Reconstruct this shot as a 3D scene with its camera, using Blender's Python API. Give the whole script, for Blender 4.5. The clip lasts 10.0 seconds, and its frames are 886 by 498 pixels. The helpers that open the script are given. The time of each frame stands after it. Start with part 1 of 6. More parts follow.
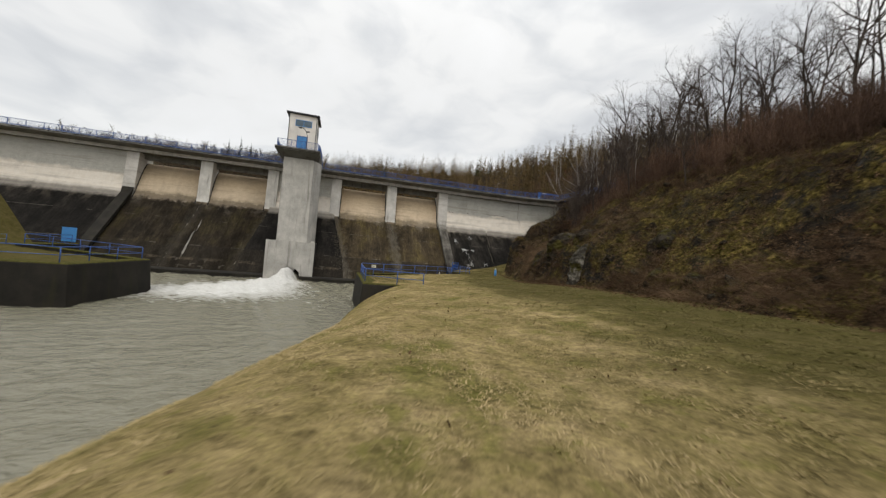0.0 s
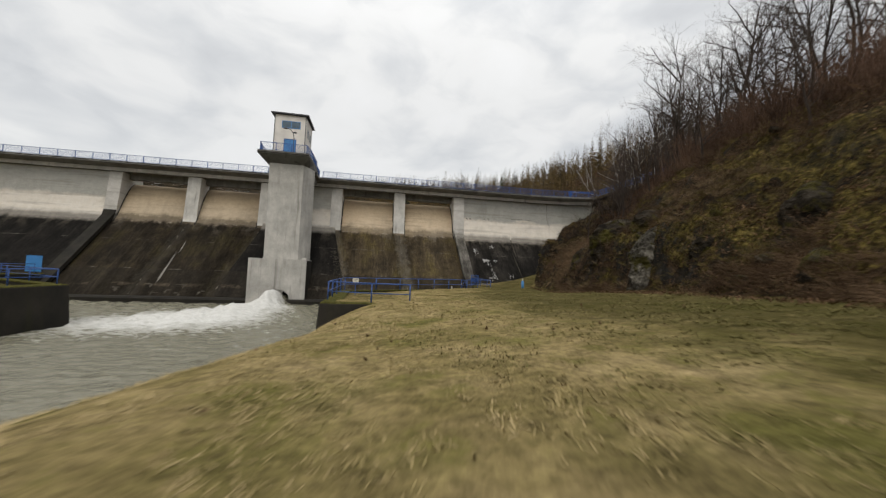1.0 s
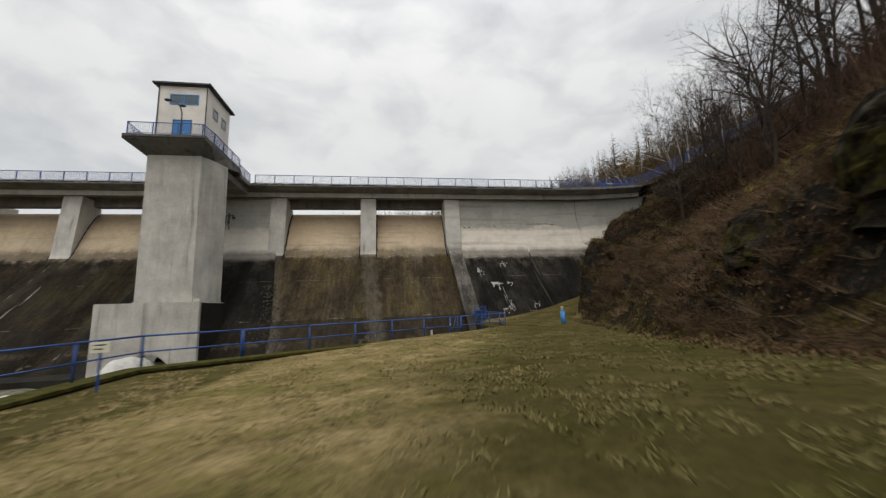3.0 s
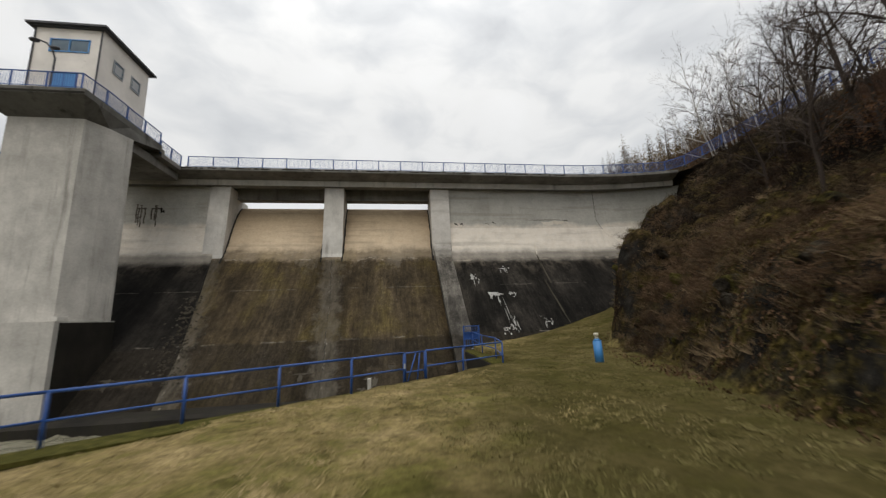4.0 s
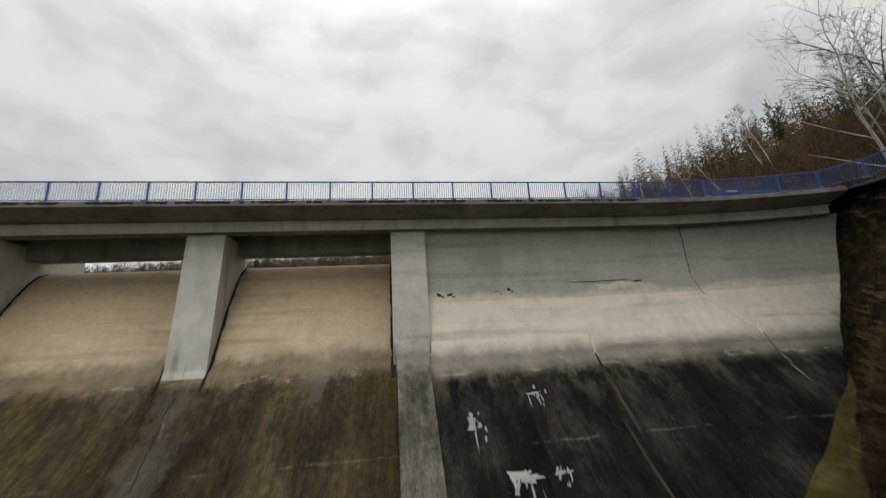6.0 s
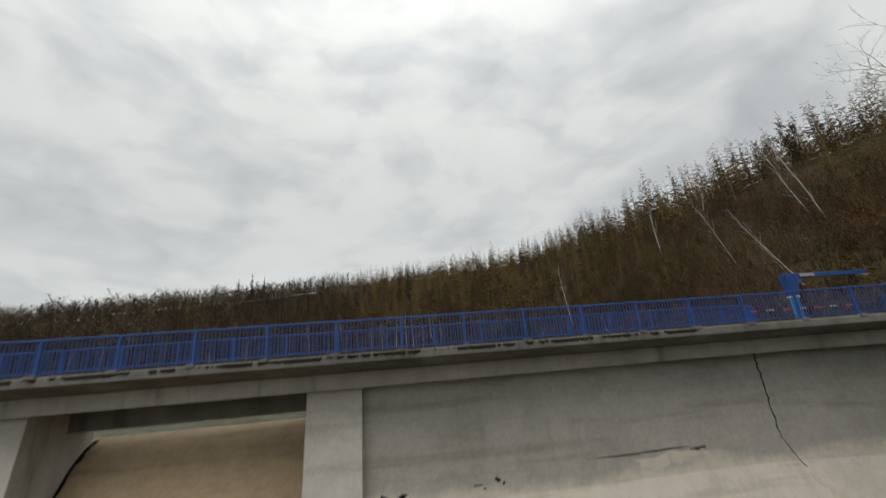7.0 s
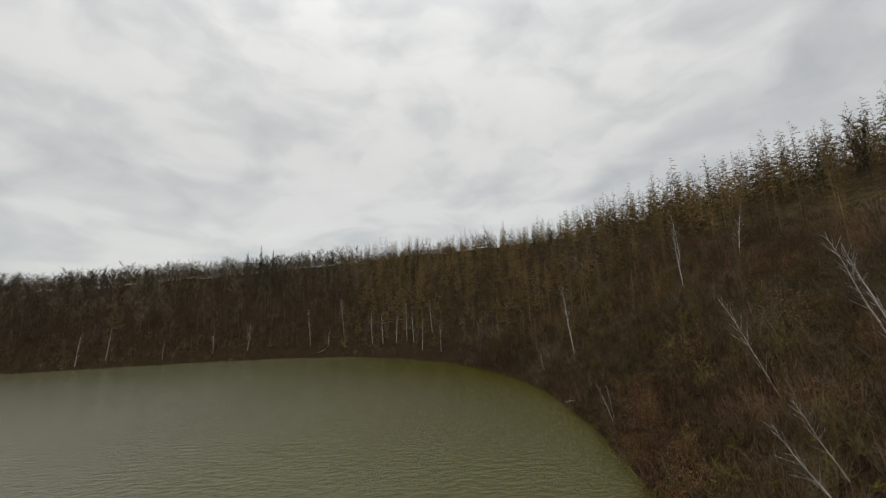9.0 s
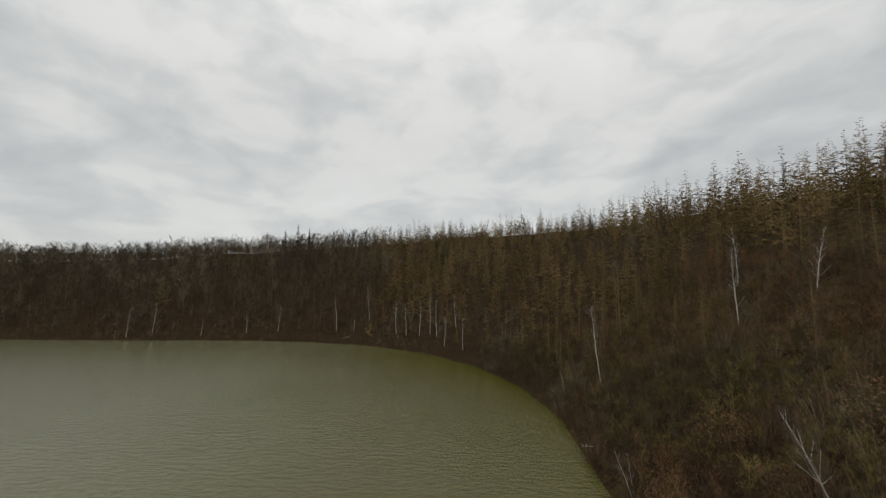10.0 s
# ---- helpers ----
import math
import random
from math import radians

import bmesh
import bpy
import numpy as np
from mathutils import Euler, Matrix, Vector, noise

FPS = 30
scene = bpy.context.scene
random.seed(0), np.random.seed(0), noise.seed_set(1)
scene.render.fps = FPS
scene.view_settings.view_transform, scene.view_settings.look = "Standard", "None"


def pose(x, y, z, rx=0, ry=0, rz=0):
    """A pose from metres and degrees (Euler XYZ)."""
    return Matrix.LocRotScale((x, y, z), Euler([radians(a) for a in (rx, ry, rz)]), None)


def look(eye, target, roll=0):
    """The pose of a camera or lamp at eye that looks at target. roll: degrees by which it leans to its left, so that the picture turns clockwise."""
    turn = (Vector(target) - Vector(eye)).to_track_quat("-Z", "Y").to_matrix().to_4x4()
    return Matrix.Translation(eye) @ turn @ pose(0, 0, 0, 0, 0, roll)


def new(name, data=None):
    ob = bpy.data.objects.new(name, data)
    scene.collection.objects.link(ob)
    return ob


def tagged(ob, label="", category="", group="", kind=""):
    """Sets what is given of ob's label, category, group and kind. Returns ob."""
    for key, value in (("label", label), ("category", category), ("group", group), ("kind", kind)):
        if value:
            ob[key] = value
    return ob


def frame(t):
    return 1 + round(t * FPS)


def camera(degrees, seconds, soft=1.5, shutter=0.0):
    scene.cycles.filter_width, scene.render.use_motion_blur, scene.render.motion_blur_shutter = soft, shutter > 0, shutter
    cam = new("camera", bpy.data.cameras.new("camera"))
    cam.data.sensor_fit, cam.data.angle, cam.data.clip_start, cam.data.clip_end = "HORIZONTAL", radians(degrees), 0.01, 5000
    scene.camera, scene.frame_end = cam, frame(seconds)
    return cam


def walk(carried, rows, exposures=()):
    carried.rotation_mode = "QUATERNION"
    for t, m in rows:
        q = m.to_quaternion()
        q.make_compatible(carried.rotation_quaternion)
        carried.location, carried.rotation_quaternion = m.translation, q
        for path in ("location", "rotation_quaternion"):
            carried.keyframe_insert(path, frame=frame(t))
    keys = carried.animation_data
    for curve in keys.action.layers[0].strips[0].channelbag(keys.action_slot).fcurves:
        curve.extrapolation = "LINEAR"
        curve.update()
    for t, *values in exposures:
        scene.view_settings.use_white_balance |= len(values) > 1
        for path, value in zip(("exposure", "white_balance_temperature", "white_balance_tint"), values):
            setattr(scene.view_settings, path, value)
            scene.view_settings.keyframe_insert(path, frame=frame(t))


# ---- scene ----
# ---------------------------------------------------------------- camera
cam = camera(101.2, 10.0, soft=1.3, shutter=0.3)
PATH = [
    (0, (2.451, 3.336, 2.744), (3.0, 5.259, 2.773), 5.0),
    (0.5, (4.986, 7.283, 2.146), (5.432, 9.232, 2.218), 3.6),
    (1, (7.111, 11.956, 1.795), (7.493, 13.915, 1.922), 2.1),
    (1.5, (8.676, 16.386, 1.687), (9.029, 18.347, 1.863), 0.7),
    (2, (10.28, 21.123, 1.706), (10.611, 23.082, 1.937), -0.7),
    (2.5, (11.681, 25.305, 1.619), (12.005, 27.26, 1.892), -1.8),
    (4, (16.64, 38.436, 2.2), (16.924, 40.382, 2.566), -2.1),
    (4.5, (17.832, 42.37, 2.89), (18.099, 44.314, 3.276), -2.2),
    (5, (18.757, 46.515, 4.184), (19.02, 48.452, 4.611), -2.5),
    (6.5, (22.04, 56.838, 12.392), (22.31, 58.756, 12.889), -3.8),
    (7, (23.805, 59.308, 15.759), (24.064, 61.212, 16.314), -4.5),
    (7.5, (25.828, 61.281, 19.286), (26.085, 63.181, 19.855), -5.1),
    (8, (27.462, 62.53, 23.079), (27.705, 64.445, 23.6), -4.0),
    (8.5, (29.714, 63.31, 27.53), (29.921, 65.254, 27.954), -3.4),
    (9, (32.354, 64.759, 31.849), (32.498, 66.726, 32.179), -2.4),
    (9.5, (34.938, 67.058, 35.925), (35.0, 69.04, 36.188), -1.0),
    (10, (38.398, 70.803, 40.522), (38.317, 72.792, 40.713), 0.6),
]
walk(cam, [(t, look(eye, target, roll)) for t, eye, target, roll in PATH], [(0, 0.08, 6500, 10), (1.0, 0.01, 6500, 10), (2.5, -0.14, 6500, 10), (5, 0.02, 6500, 10), (6.5, -0.3, 6490, 7), (7.0, -0.28, 6500, 7.5), (7.5, -0.32, 6520, 9), (8.5, -0.26, 6570, 9), (10, -0.25, 6590, 8.5)])

# ---------------------------------------------------------------- world and light
SUN_EL, SUN_AZ = 52.0, 195.0
world = bpy.data.worlds.new("overcast_sky")
scene.world = world
world.use_nodes = True
wn, wl = world.node_tree.nodes, world.node_tree.links
wn.clear()


def wnode(kind, **values):
    n = wn.new(kind)
    for k, v in values.items():
        n.inputs[k].default_value = v
    return n


def wmath(op, a, b=0.0, c=0.0):
    n = wn.new("ShaderNodeMath")
    n.operation = op
    for i, v in enumerate((a, b, c)):
        if isinstance(v, (int, float)):
            n.inputs[i].default_value = v
        else:
            wl.new(v, n.inputs[i])
    return n.outputs[0]


sky = wn.new("ShaderNodeTexSky")
sky.sky_type, sky.sun_disc = "NISHITA", False
sky.sun_elevation, sky.sun_rotation = radians(SUN_EL), radians(SUN_AZ)
way = wn.new("ShaderNodeTexCoord")
axis = wn.new("ShaderNodeSeparateXYZ")
wl.new(way.outputs["Generated"], axis.inputs[0])
up = wmath("MAXIMUM", axis.outputs[2], 0.0)
layer = wn.new("ShaderNodeCombineXYZ")
wl.new(axis.outputs[0], layer.inputs[0])
wl.new(axis.outputs[1], layer.inputs[1])
wl.new(wmath("MULTIPLY", wmath("POWER", up, 0.8), 2.0), layer.inputs[2])
warp = wnode("ShaderNodeTexNoise", Scale=2.0, Detail=3.0)
wl.new(layer.outputs[0], warp.inputs["Vector"])
bent = wn.new("ShaderNodeVectorMath")
bent.operation = "MULTIPLY_ADD"
wl.new(warp.outputs["Color"], bent.inputs[0])
bent.inputs[1].default_value = (0.35, 0.35, 0.3)
wl.new(layer.outputs[0], bent.inputs[2])
cloud = wnode("ShaderNodeTexNoise", Scale=2.1, Detail=3.0, Roughness=0.5, Distortion=0.1)
wl.new(bent.outputs[0], cloud.inputs["Vector"])
wisp = wnode("ShaderNodeTexNoise", Scale=6.0, Detail=5.0, Roughness=0.5, Distortion=0.2)
wl.new(bent.outputs[0], wisp.inputs["Vector"])
mass = wmath("ADD", wmath("MULTIPLY", cloud.outputs["Fac"], 0.56), wmath("MULTIPLY", wisp.outputs["Fac"], 0.44))
shape = wn.new("ShaderNodeValToRGB")
shape.color_ramp.interpolation = "LINEAR"
for e, (p, c) in zip([shape.color_ramp.elements[0], shape.color_ramp.elements[1], shape.color_ramp.elements.new(0.5), shape.color_ramp.elements.new(0.6)],
                     [(0.34, (0.56, 0.571, 0.582, 1)), (0.66, (1.06, 1.035, 0.99, 1)), (0.45, (0.69, 0.70, 0.702, 1)), (0.55, (0.84, 0.838, 0.82, 1))]):
    e.position, e.color = p, c
wl.new(mass, shape.inputs[0])
# an overcast dome: brighter towards the zenith
dome = wmath("MULTIPLY_ADD", wmath("POWER", up, 4.0), 1.6, 0.93)
lit = wn.new("ShaderNodeMix")
lit.data_type, lit.blend_type = "RGBA", "MULTIPLY"
lit.inputs["Factor"].default_value = 1.0
wl.new(shape.outputs[0], lit.inputs["A"])
wl.new(dome, lit.inputs["B"])
veil = wn.new("ShaderNodeMix")
veil.data_type = "RGBA"
veil.inputs["Factor"].default_value = 0.012
wl.new(lit.outputs["Result"], veil.inputs["A"])
wl.new(sky.outputs[0], veil.inputs["B"])
back = wnode("ShaderNodeBackground", Strength=1.0)
wl.new(veil.outputs["Result"], back.inputs["Color"])
wl.new(back.outputs[0], wn.new("ShaderNodeOutputWorld").inputs[0])

sun = new("sun", bpy.data.lights.new("sun", "SUN"))
sun.data.energy, sun.data.angle, sun.data.color = 0.9, radians(35), (1.0, 0.95, 0.87)
az, el = radians(SUN_AZ), radians(SUN_EL)
toward = Vector((math.sin(az) * math.cos(el), math.cos(az) * math.cos(el), math.sin(el)))
sun.matrix_world = look(toward * 300, (0, 0, 0))

# ---------------------------------------------------------------- materials


class Mat:
    """A material's node tree, with short ways to add nodes."""

    def __init__(self, name, rough=0.85, metal=0.0, spec=0.3):
        self.m = bpy.data.materials.new(name)
        self.m.use_nodes = True
        self.n, self.l = self.m.node_tree.nodes, self.m.node_tree.links
        self.b = self.n["Principled BSDF"]
        self.b.inputs["Roughness"].default_value = rough
        self.b.inputs["Metallic"].default_value = metal
        self.b.inputs["Specular IOR Level"].default_value = spec
        self.geo = self.n.new("ShaderNodeNewGeometry")
        self.pos = self.geo.outputs["Position"]

    def scaled(self, s):
        n = self.n.new("ShaderNodeVectorMath")
        n.operation = "MULTIPLY"
        self.l.new(self.pos, n.inputs[0])
        n.inputs[1].default_value = s
        return n.outputs[0]

    def noise(self, scale, detail=4.0, rough=0.55, stretch=None):
        n = self.n.new("ShaderNodeTexNoise")
        n.inputs["Scale"].default_value, n.inputs["Detail"].default_value, n.inputs["Roughness"].default_value = scale, detail, rough
        self.l.new(self.scaled(stretch) if stretch else self.pos, n.inputs["Vector"])
        return n.outputs["Fac"]

    def axis(self, i):
        n = self.n.new("ShaderNodeSeparateXYZ")
        self.l.new(self.pos, n.inputs[0])
        return n.outputs[i]

    def math(self, op, a, b=0.0, c=0.0):
        n = self.n.new("ShaderNodeMath")
        n.operation = op
        for i, v in enumerate((a, b, c)):
            if isinstance(v, (int, float)):
                n.inputs[i].default_value = v
            else:
                self.l.new(v, n.inputs[i])
        return n.outputs[0]

    def step(self, v, lo, hi):
        n = self.n.new("ShaderNodeMapRange")
        n.interpolation_type = "SMOOTHSTEP"
        self.l.new(v, n.inputs["Value"])
        n.inputs["From Min"].default_value, n.inputs["From Max"].default_value = lo, hi
        return n.outputs[0]

    def ramp(self, fac, *stops):
        n = self.n.new("ShaderNodeValToRGB")
        r = n.color_ramp
        while len(r.elements) < len(stops):
            r.elements.new(0.5)
        for e, (p, c) in zip(r.elements, stops):
            e.position, e.color = p, (*c, 1)
        self.l.new(fac, n.inputs[0])
        return n.outputs[0]

    def mix(self, fac, a, b, blend="MIX"):
        n = self.n.new("ShaderNodeMix")
        n.data_type, n.blend_type = "RGBA", blend
        for key, v in (("Factor", fac), ("A", a), ("B", b)):
            if isinstance(v, (int, float)):
                n.inputs[key].default_value = v
            elif isinstance(v, tuple):
                n.inputs[key].default_value = (*v, 1)
            else:
                self.l.new(v, n.inputs[key])
        return n.outputs["Result"]

    def attr(self, name):
        n = self.n.new("ShaderNodeAttribute")
        n.attribute_name = name
        return n.outputs

    def color(self, c):
        if isinstance(c, tuple):
            self.b.inputs["Base Color"].default_value = (*c, 1)
        else:
            self.l.new(c, self.b.inputs["Base Color"])
        return self

    def rough(self, v):
        self.l.new(v, self.b.inputs["Roughness"])
        return self

    def bump(self, h, strength=0.5, distance=0.05):
        n = self.n.new("ShaderNodeBump")
        n.inputs["Strength"].default_value, n.inputs["Distance"].default_value = strength, distance
        self.l.new(h, n.inputs["Height"])
        self.l.new(n.outputs[0], self.b.inputs["Normal"])
        return self


def concrete(name, pale, dark, stain, amount=0.5, wet=0.85, shine=0.2):
    """Cast concrete with cloudy tone, rain streaks and a fine grain."""
    k = Mat(name, wet, 0.0, shine)
    tone = k.ramp(k.noise(0.45, 6, 0.6), (0.3, dark), (0.7, pale))
    streak = k.step(k.noise(1.0, 5, 0.6, (1.7, 1.7, 0.13)), 0.52, 0.78)
    grain = k.noise(9.0, 6, 0.65)
    c = k.mix(k.math("MULTIPLY", streak, amount), tone, stain)
    c = k.mix(0.13, c, k.ramp(grain, (0.34, (0.22, 0.22, 0.22)), (0.66, (0.78, 0.78, 0.78))), "OVERLAY")
    c = k.mix(0.15, c, k.ramp(k.noise(1.0, 6, 0.6, (1.5, 1.5, 0.5)), (0.36, (0.22, 0.22, 0.22)), (0.64, (0.78, 0.78, 0.78))), "OVERLAY")
    board = k.noise(1.0, 2, 0.5, (0.25, 0.25, 5.0))
    blotch = k.step(k.noise(2.3, 7, 0.7), 0.5, 0.72)
    c = k.mix(k.math("MULTIPLY", blotch, 0.18), c, k.mix(0.6, c, stain))
    k.color(c).bump(k.math("MULTIPLY_ADD", board, 0.35, grain), 0.14, 0.03)
    return k.m


CONCRETE = concrete("weathered_concrete", (0.58, 0.55, 0.50), (0.40, 0.38, 0.345), (0.10, 0.095, 0.085), 0.55)
PALE = concrete("pale_rendered_concrete", (0.66, 0.63, 0.578), (0.43, 0.41, 0.372), (0.15, 0.138, 0.118), 0.75)
TOWER = concrete("tower_concrete", (0.54, 0.515, 0.47), (0.34, 0.325, 0.295), (0.14, 0.13, 0.112), 0.8)
DECK = concrete("dark_deck_concrete", (0.24, 0.228, 0.205), (0.115, 0.109, 0.098), (0.045, 0.043, 0.038), 0.75)
GRIME = concrete("mossy_dark_concrete", (0.030, 0.026, 0.020), (0.010, 0.009, 0.0075), (0.028, 0.028, 0.011), 0.6, 0.8)
ASPHALT = concrete("worn_asphalt", (0.036, 0.034, 0.032), (0.016, 0.0152, 0.0145), (0.010, 0.0095, 0.009), 0.6, 0.85, 0.08)


def spill_face(name, top, mid, low_a, low_b, moss, band, swing, seams=(), drop=0.0, drip=0.7, scour=0.75, fleck=1.0, grey=1.0):
    """Spillway concrete: bare and tan above, black with algae below a ragged line."""
    k = Mat(name, 0.75, 0.0, 0.07)
    z = k.axis(2)
    ragged = k.math("MULTIPLY_ADD", k.noise(0.8, 7, 0.7), swing, -swing / 2)
    drips = k.math("MULTIPLY_ADD", k.noise(1.0, 5, 0.65, (1.1, 0.16, 0.16)), drip, drop - drip / 2)
    zz = k.math("ADD", z, k.math("ADD", ragged, drips))
    upper = k.mix(k.step(k.math("ADD", z, k.math("MULTIPLY_ADD", k.noise(0.5, 6, 0.6), 1.4, -0.7)), *band), mid, top)
    upper = k.mix(k.math("MULTIPLY", k.step(k.noise(0.35, 6, 0.6), 0.5, 0.75), 0.45), upper, k.mix(0.5, upper, (0.12, 0.10, 0.07)))
    upper = k.mix(k.math("MULTIPLY", k.step(k.noise(1.0, 7, 0.68, (0.4, 0.4, 1.3)), 0.54, 0.7), 0.2), upper, k.mix(0.6, upper, (0.13, 0.12, 0.10)))
    upper = k.mix(k.math("MULTIPLY", k.step(k.noise(1.0, 6, 0.6, (0.55, 0.2, 0.07)), 0.52, 0.78), 0.25), upper, (0.15, 0.135, 0.11))
    upper = k.mix(k.math("MULTIPLY", k.step(k.noise(1.0, 4, 0.6, (0.12, 0.12, 1.9)), 0.5, 0.7), 0.3), upper, (0.16, 0.135, 0.1))
    # green-grey damp towards the rock, with shade from deck and hill painted in
    damp_shade = k.math("MULTIPLY", k.step(k.math("ADD", k.axis(0), k.math("MULTIPLY_ADD", k.noise(0.6, 6, 0.7), 7.0, -3.5)), 37.5, 44.0), 0.7)
    upper = k.mix(damp_shade, upper, k.mix(0.5, upper, (0.10, 0.105, 0.085)))
    blotch = k.step(k.noise(0.9, 7, 0.72), 0.54, 0.64)
    upper = k.mix(k.math("MULTIPLY", blotch, 0.13), upper, k.mix(0.5, upper, (0.12, 0.12, 0.095)))
    patches = k.ramp(k.noise(1.0, 7, 0.68, (0.42, 0.24, 0.24)), (0.36, low_a), (0.5, low_b), (0.64, moss))
    lower = k.mix(k.math("MULTIPLY", k.step(k.noise(1.0, 6, 0.65, (2.2, 0.18, 0.18)), 0.5, 0.8), 0.25 * fleck), patches, (0.095, 0.083, 0.062))
    lower = k.mix(k.math("MULTIPLY", k.step(k.noise(1.0, 6, 0.65, (0.9, 0.1, 0.1)), 0.5, 0.75), 0.45), lower, low_a)
    # lift joints with a little lime
    for level, much, wide, lime in ((4.8, 0.5, 0.05, (0.16, 0.145, 0.12)), (0.9, 0.8, 0.06, (0.16, 0.145, 0.12)), (-1.0, 0.9, 0.3, (0.21, 0.165, 0.11))):
        near = k.math("ABSOLUTE", k.math("SUBTRACT", k.math("ADD", z, k.math("MULTIPLY_ADD", k.noise(2.0, 4), 0.16, -0.08)), level))
        line = k.math("SUBTRACT", 1.0, k.step(near, 0.01, wide))
        line = k.math("MULTIPLY", k.math("MULTIPLY", line, much), k.step(k.noise(0.6, 6, 0.7), 0.48, 0.58))
        lower = k.mix(line, lower, lime)
    foot_w = k.math("SUBTRACT", 1.0, k.step(k.math("ADD", z, k.math("MULTIPLY_ADD", k.noise(0.4, 3), 0.8, -0.4)), 0.75, 0.95))
    lower = k.mix(k.math("MULTIPLY", foot_w, 0.7), lower, (0.024, 0.0195, 0.014))
    lower = k.mix(k.math("MULTIPLY", k.step(k.noise(3.0, 6, 0.7), 0.55, 0.8), 0.5), lower, k.mix(0.5, lower, (0.015, 0.015, 0.012)))
    lower = k.mix(k.math("MULTIPLY", k.step(k.noise(9.0, 5, 0.7), 0.58, 0.7), 0.3 * fleck), lower, (0.17, 0.155, 0.125))
    lower = k.mix(k.math("MULTIPLY", k.step(k.noise(1.4, 7, 0.75), 0.5, 0.7), 0.5), lower, low_a)
    lower = k.mix(0.5, lower, k.ramp(k.noise(3.2, 8, 0.8), (0.32, (0.16, 0.16, 0.16)), (0.68, (0.8, 0.8, 0.8))), "OVERLAY")
    lower = k.mix(0.6, lower, k.ramp(k.noise(1.0, 6, 0.65, (0.7, 0.07, 0.07)), (0.36, (0.26, 0.26, 0.26)), (0.64, (0.74, 0.74, 0.74))), "OVERLAY")
    lower = k.mix(0.5, lower, k.ramp(k.noise(15.0, 5, 0.75), (0.36, (0.12, 0.12, 0.12)), (0.64, (0.86, 0.86, 0.86))), "OVERLAY")
    lower = k.mix(0.45, lower, k.ramp(k.noise(1.0, 6, 0.7, (5.0, 0.6, 0.6)), (0.36, (0.16, 0.16, 0.16)), (0.64, (0.82, 0.82, 0.82))), "OVERLAY")
    # concrete scoured bare in patches under the ragged line
    bare = k.math("MULTIPLY", k.step(zz, 5.6, 7.8), k.step(k.noise(1.0, 8, 0.72, (0.55, 0.3, 0.3)), 0.5, 0.62))
    lower = k.mix(k.math("MULTIPLY", bare, scour), lower, (0.15, 0.128, 0.098))
    # grey scoured seams below the piers
    for x0, lean in seams:
        c0 = k.math("MULTIPLY_ADD", k.math("SUBTRACT", 7.95, z), lean / 9.25, x0)
        off = k.math("ABSOLUTE", k.math("ADD", k.math("SUBTRACT", k.axis(0), c0), k.math("MULTIPLY_ADD", k.noise(0.9, 7, 0.78), 3.4, -1.7)))
        band_w = k.math("SUBTRACT", 1.0, k.step(off, 0.35, 1.15))
        lower = k.mix(k.math("MULTIPLY", band_w, k.math("MULTIPLY_ADD", k.noise(1.0, 7, 0.75, (2.6, 0.7, 0.7)), 1.7 * grey, -0.45 * grey)), lower, (0.18, 0.16, 0.127))
        thin = k.math("SUBTRACT", 1.0, k.step(k.math("ABSOLUTE", k.math("ADD", k.math("SUBTRACT", k.axis(0), c0), k.math("MULTIPLY_ADD", k.noise(0.7, 5, 0.7), 0.7, -0.35))), 0.02, 0.07))
        lower = k.mix(k.math("MULTIPLY", thin, k.step(k.noise(1.3, 5, 0.7), 0.52, 0.62)), lower, (0.26, 0.235, 0.19))
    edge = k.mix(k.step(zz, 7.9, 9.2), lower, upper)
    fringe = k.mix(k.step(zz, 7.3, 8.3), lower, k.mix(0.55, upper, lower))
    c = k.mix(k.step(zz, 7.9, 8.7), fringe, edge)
    # a broken pale lip where the algae begins
    lip = k.math("SUBTRACT", 1.0, k.step(k.math("ABSOLUTE", k.math("SUBTRACT", zz, 7.75)), 0.03, 0.16))
    c = k.mix(k.math("MULTIPLY", k.math("MULTIPLY", lip, scour), k.step(k.noise(1.0, 6, 0.7, (0.9, 2.0, 2.0)), 0.54, 0.62)), c, (0.40, 0.35, 0.275))
    grain = k.noise(7.0, 7, 0.7)
    c = k.mix(0.16, c, k.ramp(grain, (0.34, (0.2, 0.2, 0.2)), (0.66, (0.8, 0.8, 0.8))), "OVERLAY")
    c = k.mix(0.10, c, k.ramp(k.noise(1.9, 7, 0.62), (0.36, (0.22, 0.22, 0.22)), (0.64, (0.78, 0.78, 0.78))), "OVERLAY")
    pits = k.step(k.noise(5.0, 6, 0.75), 0.64, 0.72)
    c = k.mix(k.math("MULTIPLY", pits, 0.4), c, k.mix(0.65, c, (0.03, 0.027, 0.022)))
    k.color(c).bump(grain, 0.16, 0.05)
    k.rough(k.math("MULTIPLY_ADD", k.step(zz, 7.4, 8.6), 0.15, 0.75))
    return k.m


